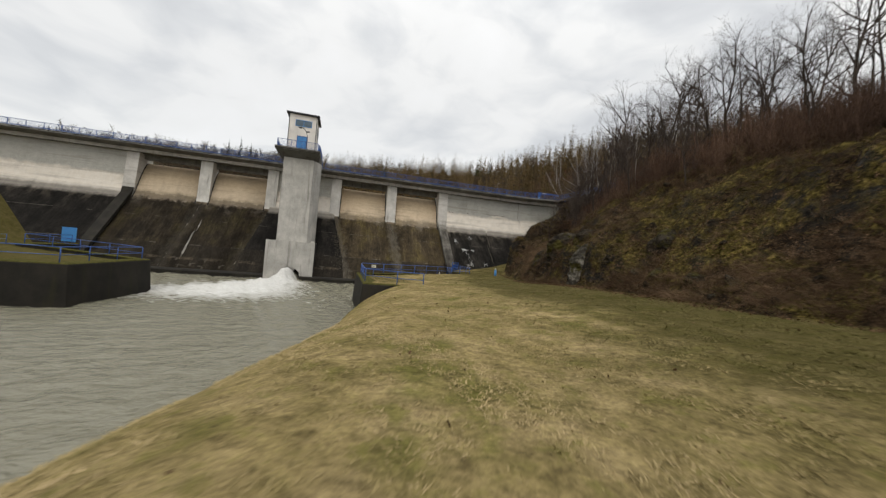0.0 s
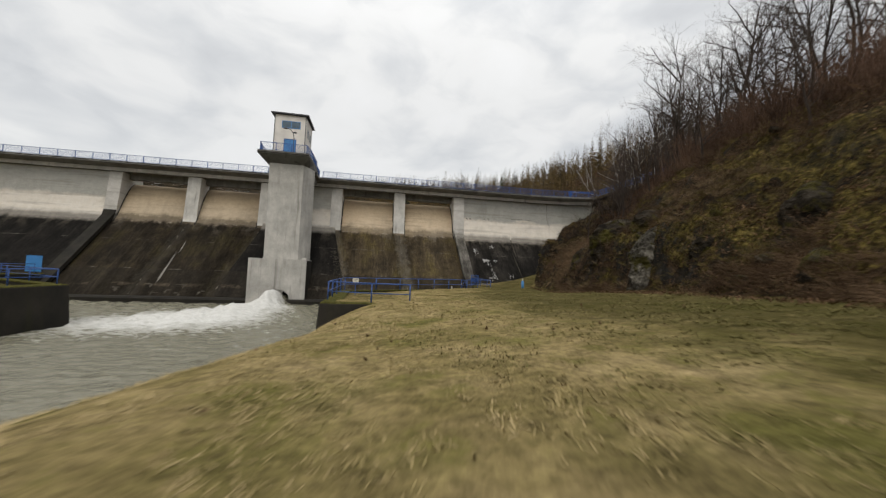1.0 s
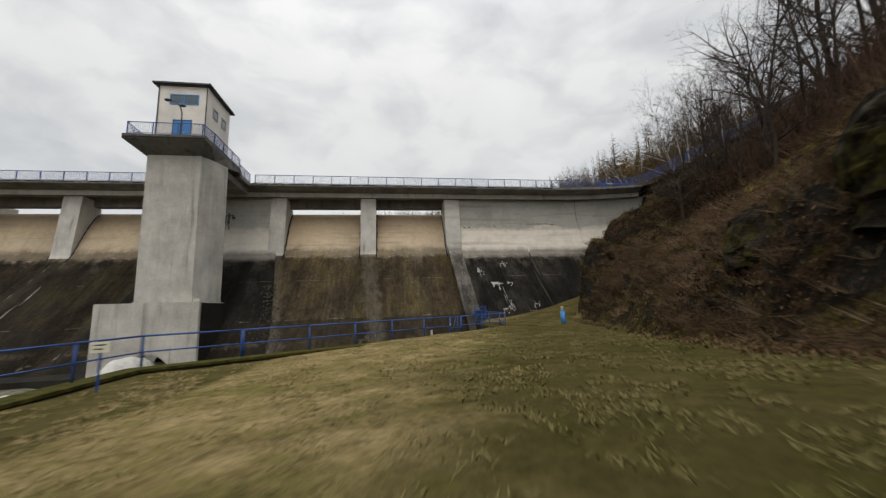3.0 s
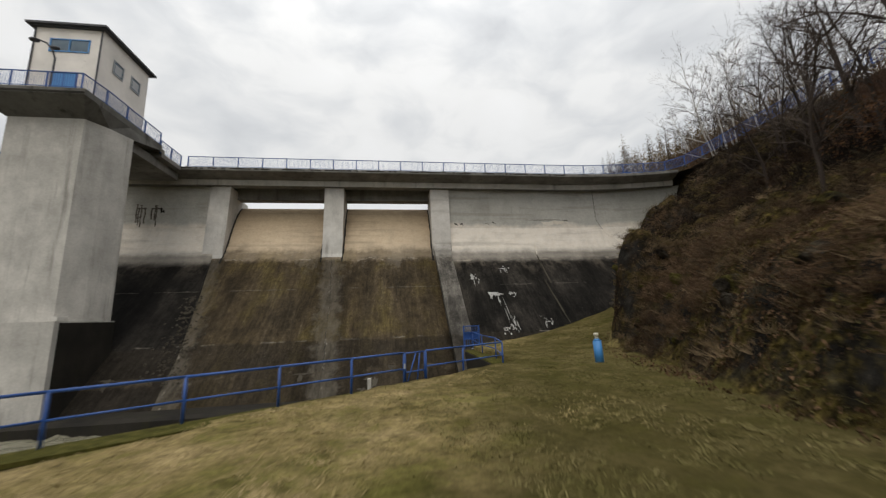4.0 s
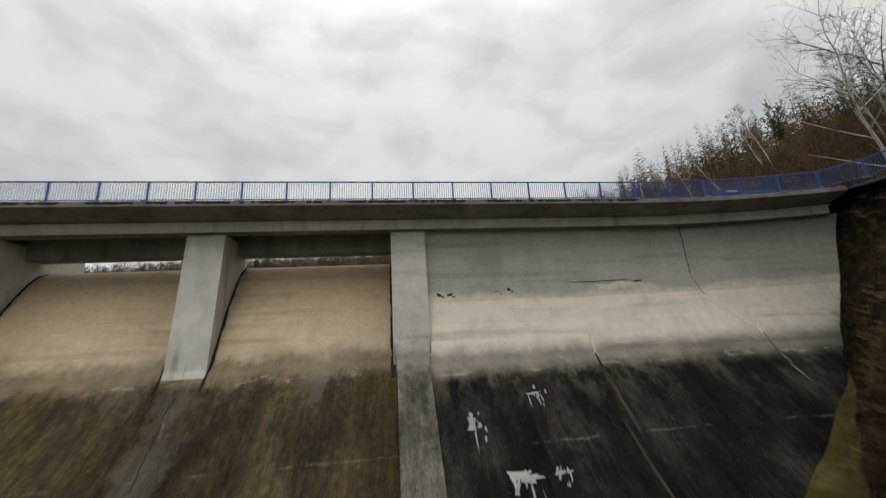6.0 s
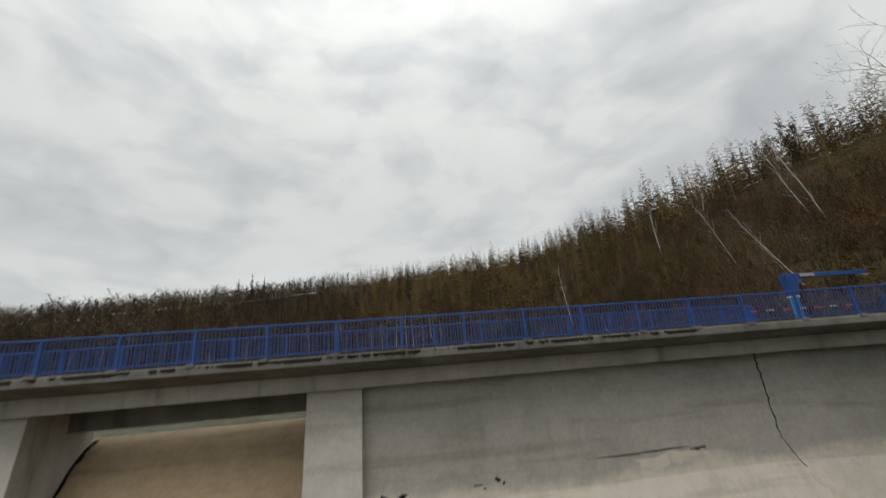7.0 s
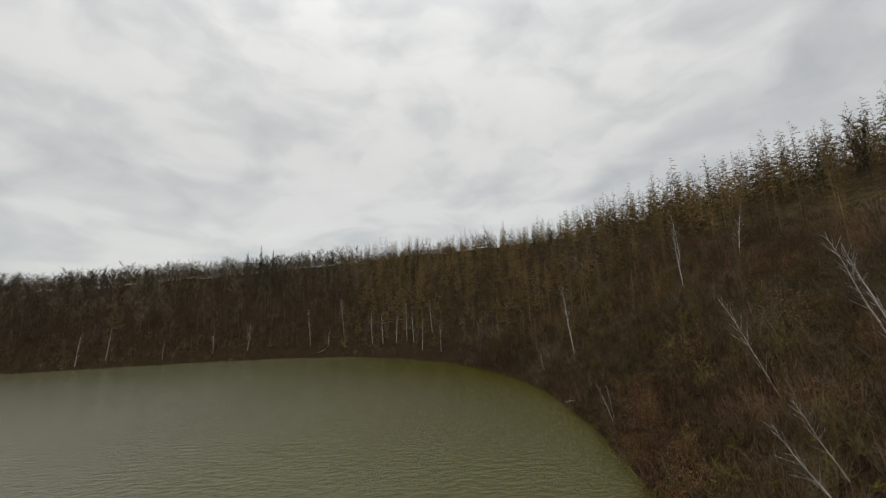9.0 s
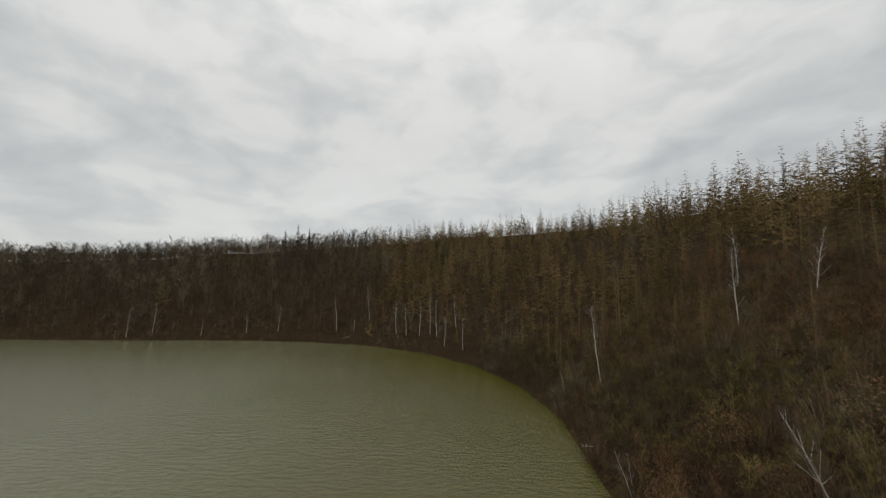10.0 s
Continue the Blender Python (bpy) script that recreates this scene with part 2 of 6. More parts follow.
SPILL = spill_face("overflow_concrete", (0.50, 0.385, 0.255), (0.62, 0.495, 0.35), (0.031, 0.0238, 0.0145), (0.066, 0.049, 0.028), (0.088, 0.067, 0.027), (9.0, 12.6), 1.6, ((-19.9, -1.1), (-9.6, -2.4), (1.1, 2.5), (11.3, 1.1)))
DARK_SPILL = spill_face("dark_overflow_concrete", (0.42, 0.325, 0.215), (0.52, 0.42, 0.30), (0.012, 0.0095, 0.0065), (0.027, 0.0205, 0.013), (0.040, 0.032, 0.015), (9.0, 12.6), 1.6, ((-19.9, -1.1), (-9.6, -2.4)), scour=0.5, fleck=0.6, grey=0.3)
WETFACE = spill_face("algae_black_concrete", (0.45, 0.435, 0.39), (0.70, 0.64, 0.555), (0.005, 0.0043, 0.0036), (0.010, 0.0088, 0.0074), (0.022, 0.019, 0.0155), (10.9, 11.5), 0.7, drop=0.3, drip=0.25, scour=0.3, fleck=0.3)
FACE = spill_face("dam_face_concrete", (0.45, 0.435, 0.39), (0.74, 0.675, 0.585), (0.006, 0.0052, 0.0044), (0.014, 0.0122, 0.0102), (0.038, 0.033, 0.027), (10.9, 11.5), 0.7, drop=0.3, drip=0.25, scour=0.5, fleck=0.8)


def paint(name, base, worn, rough=0.45):
    k = Mat(name, rough, 0.0, 0.45)
    n = k.noise(4.0, 6, 0.7)
    c = k.mix(k.math("MULTIPLY", k.step(n, 0.6, 0.75), 0.6), k.ramp(k.noise(0.7, 3), (0.3, base), (0.7, tuple(v * 1.25 for v in base))), worn)
    k.color(c).bump(k.noise(30, 4), 0.15, 0.01)
    return k.m


BLUE = paint("weathered_blue_paint", (0.019, 0.066, 0.235), (0.08, 0.11, 0.17))
SKYBLUE = paint("bright_blue_paint", (0.05, 0.20, 0.46), (0.2, 0.3, 0.4))
WHITE = paint("off_white_render", (0.66, 0.62, 0.57), (0.42, 0.38, 0.33), 0.85)
DARK = paint("dark_roof_sheet", (0.045, 0.045, 0.05), (0.09, 0.09, 0.09), 0.6)
CREAM = paint("cream_plastic", (0.62, 0.58, 0.46), (0.3, 0.27, 0.2), 0.5)
STEEL = paint("dull_galvanised_steel", (0.30, 0.31, 0.32), (0.18, 0.16, 0.14), 0.5)
SIGNRED = paint("faded_red_paint", (0.45, 0.05, 0.04), (0.3, 0.2, 0.2), 0.5)
LIME = concrete("white_lime_crust", (0.46, 0.45, 0.425), (0.27, 0.263, 0.248), (0.16, 0.155, 0.14), 0.6)
DRIPS = concrete("brown_drip_stain", (0.15, 0.128, 0.105), (0.075, 0.064, 0.052), (0.035, 0.03, 0.025), 0.7)
VOID = concrete("black_damp_joint", (0.03, 0.028, 0.025), (0.015, 0.014, 0.012), (0.01, 0.01, 0.01), 0.4)
PATCH = concrete("tan_repair_mortar", (0.72, 0.66, 0.565), (0.64, 0.58, 0.49), (0.22, 0.2, 0.17), 0.3)

k = Mat("window_glass", 0.08, 0.0, 0.6)
k.color(k.ramp(k.noise(0.8, 2), (0.3, (0.05, 0.08, 0.11)), (0.7, (0.10, 0.15, 0.19))))
GLASS = k.m


def ground_material():
    """One sheet: mown winter grass, leaf litter, mossy rock, by the sheet's own zones."""
    k = Mat("winter_ground", 0.95, 0.0, 0.03)
    zone = k.attr("zone")["Color"]
    sep = k.n.new("ShaderNodeSeparateColor")
    k.l.new(zone, sep.inputs[0])
    grass_w, rock_w = sep.outputs[0], sep.outputs[1]
    blades = k.noise(14, 6, 0.75)
    straw = k.ramp(k.noise(0.6, 6, 0.65), (0.3, (0.17, 0.138, 0.05)), (0.5, (0.285, 0.22, 0.098)), (0.72, (0.40, 0.305, 0.155)))
    green = k.mix(k.step(k.noise(0.33, 5, 0.6), 0.5, 0.7), straw, (0.14, 0.13, 0.036))
    green = k.mix(k.math("MULTIPLY", k.step(k.noise(1.3, 6, 0.7), 0.52, 0.62), 0.7), green, (0.13, 0.118, 0.034))
    clump = k.math("ADD", k.math("MULTIPLY", k.noise(2.6, 6, 0.72), 0.65), k.math("MULTIPLY", k.noise(8.0, 5, 0.7), 0.35))
    grass = k.mix(0.75, green, k.ramp(clump, (0.38, (0.17, 0.17, 0.17)), (0.62, (0.78, 0.78, 0.78))), "OVERLAY")
    grass = k.mix(0.55, grass, k.ramp(blades, (0.3, (0.22, 0.22, 0.22)), (0.72, (0.8, 0.8, 0.8))), "OVERLAY")
    # damp mossy grass, darkened further to paint in the hill's shade
    damp_shade = k.step(k.math("ADD", sep.outputs[2], k.math("MULTIPLY_ADD", k.noise(0.55, 6, 0.68), 1.5, -0.75)), 0.1, 0.95)
    grass = k.mix(k.math("MULTIPLY", damp_shade, 0.85), grass, k.mix(clump, (0.024, 0.023, 0.006), (0.088, 0.076, 0.022)))
    litter = k.ramp(k.math("ADD", k.math("MULTIPLY", k.noise(2.2, 7, 0.72), 0.5), k.math("MULTIPLY", k.noise(13.0, 5, 0.7), 0.5)), (0.40, (0.005, 0.0038, 0.0025)), (0.51, (0.023, 0.0152, 0.0085)), (0.62, (0.092, 0.058, 0.031)))
    mossy = k.mix(k.math("MULTIPLY", k.step(k.noise(0.38, 6, 0.65), 0.45, 0.57), sep.outputs[2]), litter, k.ramp(k.noise(4, 6, 0.75), (0.40, (0.012, 0.010, 0.003)), (0.52, (0.075, 0.057, 0.015)), (0.64, (0.19, 0.145, 0.042))))
    mossy = k.mix(k.step(k.noise(0.7, 6, 0.7), 0.56, 0.68), mossy, k.ramp(k.noise(5, 6, 0.75), (0.35, (0.016, 0.011, 0.007)), (0.65, (0.115, 0.074, 0.042))))
    stone = k.ramp(k.noise(1.6, 7, 0.7), (0.35, (0.009, 0.0078, 0.0065)), (0.6, (0.026, 0.0235, 0.020)), (0.8, (0.085, 0.08, 0.07)))
    cover = k.mix(k.math("MULTIPLY", rock_w, k.step(k.noise(0.9, 6, 0.7), 0.42, 0.58)), mossy, stone)
    cover = k.mix(0.6, cover, k.ramp(k.noise(1.7, 8, 0.75), (0.36, (0.14, 0.14, 0.14)), (0.62, (0.82, 0.82, 0.82))), "OVERLAY")
    c = k.mix(k.step(k.math("ADD", grass_w, k.math("MULTIPLY_ADD", k.noise(1.5, 5, 0.7), 0.5, -0.25)), 0.4, 0.6), cover, grass)
    k.color(c).bump(k.math("ADD", k.math("MULTIPLY", blades, 0.6), k.noise(3.0, 6, 0.7)), 0.9, 0.12)
    return k.m


GROUND = ground_material()


def water_material(name, deep, sky_tint, rough, wave, scale):
    k = Mat(name, rough, 0.0, 0.42)
    foam = k.attr("foam")["Fac"]
    # greyer left, greener right: sky and hill reflections painted into the water's colour
    tint = k.mix(k.step(k.math("ADD", k.axis(0), k.math("MULTIPLY_ADD", k.noise(0.03, 5, 0.6), 30.0, -15.0)), -45.0, 50.0), sky_tint, deep)
    lace = k.step(k.math("ADD", foam, k.math("MULTIPLY_ADD", k.noise(1.3, 8, 0.75, (1.0, 1.6, 1.0)), 1.5, -0.75)), 0.38, 0.95)
    k.color(k.mix(lace, tint, k.mix(k.noise(2.5, 6, 0.7), (0.42, 0.405, 0.37), (0.76, 0.75, 0.71))))
    k.rough(k.math("MULTIPLY_ADD", lace, 0.6, rough))
    k.bump(k.math("ADD", k.noise(scale, 5, 0.6, (1.0, 2.2, 1.0)), k.math("MULTIPLY", k.noise(scale * 4, 4, 0.6), 0.35)), wave, 0.6)
    return k.m


LAKE = water_material("green_lake_water", (0.053, 0.049, 0.005), (0.108, 0.107, 0.060), 0.09, 0.28, 0.6)
RIVER = water_material("silty_river_water", (0.165, 0.155, 0.108), (0.20, 0.188, 0.136), 0.18, 0.65, 0.6)


def foliage(name, a, b, c, rough=0.9):
    """Bark, twigs or dead leaves; the tone changes from plant to plant."""
    k = Mat(name, rough, 0.0, 0.05)
    tone = k.attr("tone")["Fac"]
    k.color(k.mix(0.3, k.ramp(tone, (0.0, a), (0.5, b), (1.0, c)), k.ramp(k.noise(1.2, 4), (0.3, a), (0.7, c))))
    return k.m


WOODS = foliage("winter_woods", (0.040, 0.029, 0.013), (0.120, 0.082, 0.035), (0.215, 0.150, 0.064))
LARCHES = foliage("bare_larch_twigs", (0.028, 0.021, 0.013), (0.085, 0.06, 0.032), (0.19, 0.13, 0.062))
ASHES = foliage("grey_bare_woods", (0.034, 0.0275, 0.019), (0.088, 0.07, 0.047), (0.165, 0.132, 0.086))
TWIGS = foliage("bare_twigs", (0.036, 0.029, 0.024), (0.068, 0.053, 0.044), (0.115, 0.09, 0.074))
BRUSH = foliage("red_brown_brush", (0.016, 0.011, 0.008), (0.064, 0.039, 0.023), (0.165, 0.101, 0.057))
SAPLINGS = foliage("red_brown_saplings", (0.028, 0.018, 0.013), (0.078, 0.047, 0.032), (0.15, 0.091, 0.061))
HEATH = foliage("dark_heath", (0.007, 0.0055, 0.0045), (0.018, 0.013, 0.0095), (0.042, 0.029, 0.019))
STALKS = foliage("grey_dead_stalks", (0.022, 0.018, 0.011), (0.068, 0.053, 0.034), (0.17, 0.134, 0.083))
LEAVES = foliage("dead_beech_leaves", (0.07, 0.034, 0.016), (0.135, 0.068, 0.034), (0.20, 0.115, 0.06))
DRY = foliage("dry_hill_grass", (0.07, 0.048, 0.026), (0.16, 0.115, 0.064), (0.31, 0.23, 0.138))
BRACKEN = foliage("dead_bracken", (0.026, 0.016, 0.010), (0.078, 0.048, 0.027), (0.18, 0.118, 0.07))
LITTER = foliage("fallen_leaf_litter", (0.03, 0.018, 0.010), (0.085, 0.049, 0.026), (0.20, 0.125, 0.07))
BLADES = foliage("grass_blades", (0.092, 0.086, 0.025), (0.28, 0.215, 0.095), (0.44, 0.335, 0.18))
SPRUCE = foliage("spruce_needles", (0.012, 0.020, 0.010), (0.020, 0.032, 0.014), (0.032, 0.045, 0.02))
MOSS = foliage("moss_cushion", (0.035, 0.028, 0.009), (0.095, 0.076, 0.024), (0.19, 0.145, 0.056))
k = Mat("birch_bark", 0.8)
k.color(k.mix(k.step(k.noise(1.0, 4, 0.7, (3, 3, 9)), 0.58, 0.66), k.ramp(k.noise(1.5, 4), (0.3, (0.42, 0.39, 0.35)), (0.7, (0.62, 0.59, 0.54))), (0.05, 0.045, 0.04)))
BIRCH = k.m
k = Mat("lichened_rock", 0.95, 0.0, 0.03)
rk = k.ramp(k.noise(0.9, 7, 0.7), (0.36, (0.008, 0.0065, 0.005)), (0.52, (0.030, 0.0245, 0.018)), (0.72, (0.13, 0.113, 0.086)))
k.color(k.mix(k.step(k.noise(0.7, 6, 0.65), 0.5, 0.6), rk, k.mix(k.noise(6, 5, 0.7), (0.02, 0.019, 0.005), (0.11, 0.095, 0.025)))).bump(k.math("ADD", k.noise(5, 7, 0.75), k.noise(1.0, 6, 0.7, (1.2, 1.2, 4.0))), 1.0, 0.16)
ROCK = k.m
k = Mat("pale_lichened_rock", 0.95, 0.0, 0.03)
rk = k.ramp(k.noise(1.3, 7, 0.75), (0.38, (0.014, 0.0125, 0.0095)), (0.52, (0.085, 0.076, 0.061)), (0.68, (0.33, 0.30, 0.245)))
k.color(k.mix(k.step(k.noise(0.8, 6, 0.65), 0.56, 0.64), rk, (0.05, 0.044, 0.014))).bump(k.noise(5, 7, 0.75), 1.0, 0.15)
PALEROCK = k.m
k = Mat("grassy_moss_top", 0.95, 0.0, 0.05)
k.color(k.ramp(k.noise(3.0, 6, 0.7), (0.3, (0.03, 0.03, 0.008)), (0.55, (0.075, 0.07, 0.018)), (0.75, (0.14, 0.12, 0.04)))).bump(k.noise(9, 6, 0.7), 0.8, 0.06)
SODTOP = k.m
DARK_PLATFORM = concrete("dark_platform_concrete", (0.15, 0.143, 0.128), (0.07, 0.066, 0.058), (0.018, 0.017, 0.014), 0.8)
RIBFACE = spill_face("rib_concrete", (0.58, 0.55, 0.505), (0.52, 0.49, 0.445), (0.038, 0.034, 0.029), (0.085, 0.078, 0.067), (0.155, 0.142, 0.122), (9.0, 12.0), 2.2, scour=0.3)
RIBS = concrete("streaked_rib_concrete", (0.23, 0.215, 0.185), (0.10, 0.093, 0.08), (0.03, 0.028, 0.024), 0.7)
SCAR = concrete("greyish_scoured_concrete", (0.085, 0.074, 0.056), (0.035, 0.029, 0.020), (0.03, 0.024, 0.014), 0.7)

# ---------------------------------------------------------------- mesh helpers


def link(name, bm, material, parent=None, label="", smooth=False):
    me = bpy.data.meshes.new(name)
    bmesh.ops.recalc_face_normals(bm, faces=bm.faces)
    bm.to_mesh(me)
    bm.free()
    if smooth:
        me.polygons.foreach_set("use_smooth", [True] * len(me.polygons))
    me.materials.append(material)
    ob = new(name, me)
    if parent:
        ob.parent = parent
    if label:
        ob["label"] = label
    return ob


def part(name, bm, material, parent, label="", smooth=False):
    """One mesh object under a thing or under a part; built in world places, held under its parent."""
    ob = link(name, bm, material, None, label, smooth)
    ob.parent = parent
    ob.matrix_parent_inverse = parent.matrix_world.inverted()
    return ob


def base(name, at, label, category, group="", kind=""):
    e = new(name)
    e.matrix_world = Matrix.Translation(at)
    bpy.context.view_layer.update()
    return tagged(e, label, category, group, kind)


def box(x0, x1, y0, y1, z0, z1, bevel=0.0, bm=None):
    bm = bm or bmesh.new()
    r = bmesh.ops.create_cube(bm, size=1.0, matrix=Matrix.Translation(((x0 + x1) / 2, (y0 + y1) / 2, (z0 + z1) / 2)) @ Matrix.Diagonal((x1 - x0, y1 - y0, z1 - z0, 1)))
    if bevel:
        edges = list({e for v in r["verts"] for e in v.link_edges})
        bmesh.ops.bevel(bm, geom=edges, offset=bevel, segments=1, affect="EDGES")
    return bm


def prism(profile, x0, x1, bm=None, steps=1):
    """A profile of (y, z) drawn out along x."""
    bm = bm or bmesh.new()
    rings = [[bm.verts.new((x0 + (x1 - x0) * i / steps, y, z)) for y, z in profile] for i in range(steps + 1)]
    n = len(profile)
    for a, b in zip(rings, rings[1:]):
        for i in range(n):
            bm.faces.new((a[i], a[(i + 1) % n], b[(i + 1) % n], b[i]))
    bm.faces.new(rings[0])
    bm.faces.new(rings[-1][::-1])
    return bm


def lean_prism(profile, x0, x1, lean0, lean1):
    """As prism, with ends that slant sideways below the height of 7.95."""
    bm = bmesh.new()
    rings = [[bm.verts.new((x + lean * max(0.0, min(7.95 - z, 9.25)) / 9.25, y, z)) for y, z in profile] for x, lean in ((x0, lean0), (x1, lean1))]
    n = len(profile)
    for i in range(n):
        bm.faces.new((rings[0][i], rings[0][(i + 1) % n], rings[1][(i + 1) % n], rings[1][i]))
    bm.faces.new(rings[0])
    bm.faces.new(rings[1][::-1])
    return bm


def sweep(section, path, bm=None, close=True):
    """A section of (outward, z) carried along a path of (x, y); outward is to the right of the way."""
    bm = bm or bmesh.new()
    rings = []
    for i, p in enumerate(path):
        a, b = Vector(path[max(i - 1, 0)]), Vector(path[min(i + 1, len(path) - 1)])
        d = (b - a).normalized()
        out = Vector((d.y, -d.x))
        rings.append([bm.verts.new((p[0] + out.x * o, p[1] + out.y * o, z)) for o, z in section])
    n = len(section)
    for a, b in zip(rings, rings[1:]):
        for i in range(n if close else n - 1):
            bm.faces.new((a[i], a[(i + 1) % n], b[(i + 1) % n], b[i]))
    if close:
        bm.faces.new(rings[0])
        bm.faces.new(rings[-1][::-1])
    return bm


def tube(points, r0, r1=None, sides=6, bm=None):
    """A round bar through points, tapering from r0 to r1."""
    bm = bm or bmesh.new()
    r1 = r0 if r1 is None else r1
    pts = [Vector(p) for p in points]
    rings = []
    for i, p in enumerate(pts):
        d = (pts[min(i + 1, len(pts) - 1)] - pts[max(i - 1, 0)]).normalized()
        u = d.cross(Vector((0.3, 0.2, 1)) if abs(d.z) < 0.9 else Vector((1, 0.1, 0))).normalized()
        v = d.cross(u)
        r = r0 + (r1 - r0) * i / max(len(pts) - 1, 1)
        rings.append([bm.verts.new(p + (u * math.cos(a) + v * math.sin(a)) * r) for a in (2 * math.pi * j / sides for j in range(sides))])
    for a, b in zip(rings, rings[1:]):
        for j in range(sides):
            bm.faces.new((a[j], a[(j + 1) % sides], b[(j + 1) % sides], b[j]))
    bm.faces.new(rings[0])
    bm.faces.new(rings[-1][::-1])
    return bm


def smooth01(v, lo, hi):
    t = np.clip((v - lo) / (hi - lo), 0, 1)
    return t * t * (3 - 2 * t)


def raw_mesh(name, verts, faces, material, tone=None, attr="tone"):
    """A mesh from arrays of corners and faces (all of one size), with one value a corner."""
    me = bpy.data.meshes.new(name)
    k = faces.shape[1]
    me.vertices.add(len(verts))
    me.vertices.foreach_set("co", verts.astype(np.float32).ravel())
    me.loops.add(faces.size)
    me.loops.foreach_set("vertex_index", faces.astype(np.int32).ravel())
    me.polygons.add(len(faces))
    me.polygons.foreach_set("loop_start", np.arange(0, faces.size, k, dtype=np.int32))
    me.polygons.foreach_set("loop_total", np.full(len(faces), k, dtype=np.int32))
    if tone is not None:
        a = me.attributes.new(attr, "FLOAT", "POINT")
        a.data.foreach_set("value", tone.astype(np.float32))
    me.update(calc_edges=True)
    me.materials.append(material)
    return me


rng = np.random.default_rng(7)


def wobble(x, y, scale, seed=0.0):
    """Smooth noise, about -1 to 1, for arrays of places."""
    v = np.zeros_like(x)
    for i, (a, b, p) in enumerate(((1.0, 0.31, 0.4), (-0.43, 1.13, 1.9), (1.71, -0.9, 4.1), (2.3, 1.77, 0.7), (-3.1, 2.4, 2.6), (4.3, 3.9, 5.2))):
        v = v + np.sin((a * x + b * y) * scale + p + seed * (i + 1.3)) / (1 + 0.55 * i)
    return v / 2.6


# ---------------------------------------------------------------- the lie of the land
LAKE_Z, RIVER_Z = 13.3, -2.9
FOOT_Y = (-60, 0, 15, 19, 26, 35, 40, 44, 51, 57, 64, 68, 74, 84, 90, 105, 120, 148, 169, 194, 215, 232, 239)
FOOT_X = (24, 20.4, 19.3, 19.3, 19.9, 20.6, 22.5, 24.6, 26.5, 28.2, 34.6, 39.8, 47, 47.5, 51.5, 55.5, 58.5, 60, 56.5, 46, 28, 1.5, -28)


def shore_distance(x, y):
    """Metres from the lake's edge: above 0 on land, below 0 on the lake."""
    line = np.array([(44, 70), (47.5, 84), (51.5, 92), (55.5, 106), (58.5, 121), (60, 148), (56.5, 169), (46, 194), (28, 215), (1.5, 232),
                     (-28, 238.5), (-60, 240), (-95, 237), (-130, 233), (-175, 232), (-230, 215), (-262, 170), (-245, 120), (-190, 95), (-150, 78)], float)
    d2 = np.full(x.shape, 1e12)
    for a, b in zip(line, line[1:]):
        ab = b - a
        t = np.clip(((x - a[0]) * ab[0] + (y - a[1]) * ab[1]) / (ab @ ab), 0, 1)
        d2 = np.minimum(d2, (x - a[0] - t * ab[0]) ** 2 + (y - a[1] - t * ab[1]) ** 2)
    ring = np.vstack([line, [(-150, 60), (44, 60)]])
    inside = np.zeros(x.shape, bool)
    for a, b in zip(ring, np.roll(ring, -1, 0)):
        cut = (a[1] > y) != (b[1] > y)
        with np.errstate(divide="ignore", invalid="ignore"):
            inside ^= cut & (x < (b[0] - a[0]) * (y - a[1]) / (b[1] - a[1] + 1e-12) + a[0])
    return np.where(inside, -1, 1) * np.sqrt(d2)


def wall_right(y):
    """The face of the river wall on the lawn's side."""
    return np.interp(y, (32.3, 44.0, 54.4, 70), (4.5, 4.5, 21.3, 21.6))


def wall_left(y):
    return np.interp(y, (33.4, 42.6, 54.4, 70), (-14.6, -13.9, -30.3, -30.6))


def lawn(x, y):
    g = 0.66 - 0.022 * (np.minimum(y, 38) - 3) + np.interp(y, (24, 44), (0.088, 0.03)) * np.clip(x - 7, 0, 14)
    g = np.where(y > 38, g - 0.012 * np.minimum(y - 38, 8), g)
    rise = np.interp(x, (21.5, 24.5, 27, 30.5, 34, 38, 44), (0.1, 0.35, 0.65, 1.3, 2.2, 3.8, 7))
    return g + (rise - g) * smooth01(y, 52, 66) + 0.05 * wobble(x, y, 0.5) + 0.025 * wobble(x, y, 1.7, 2)


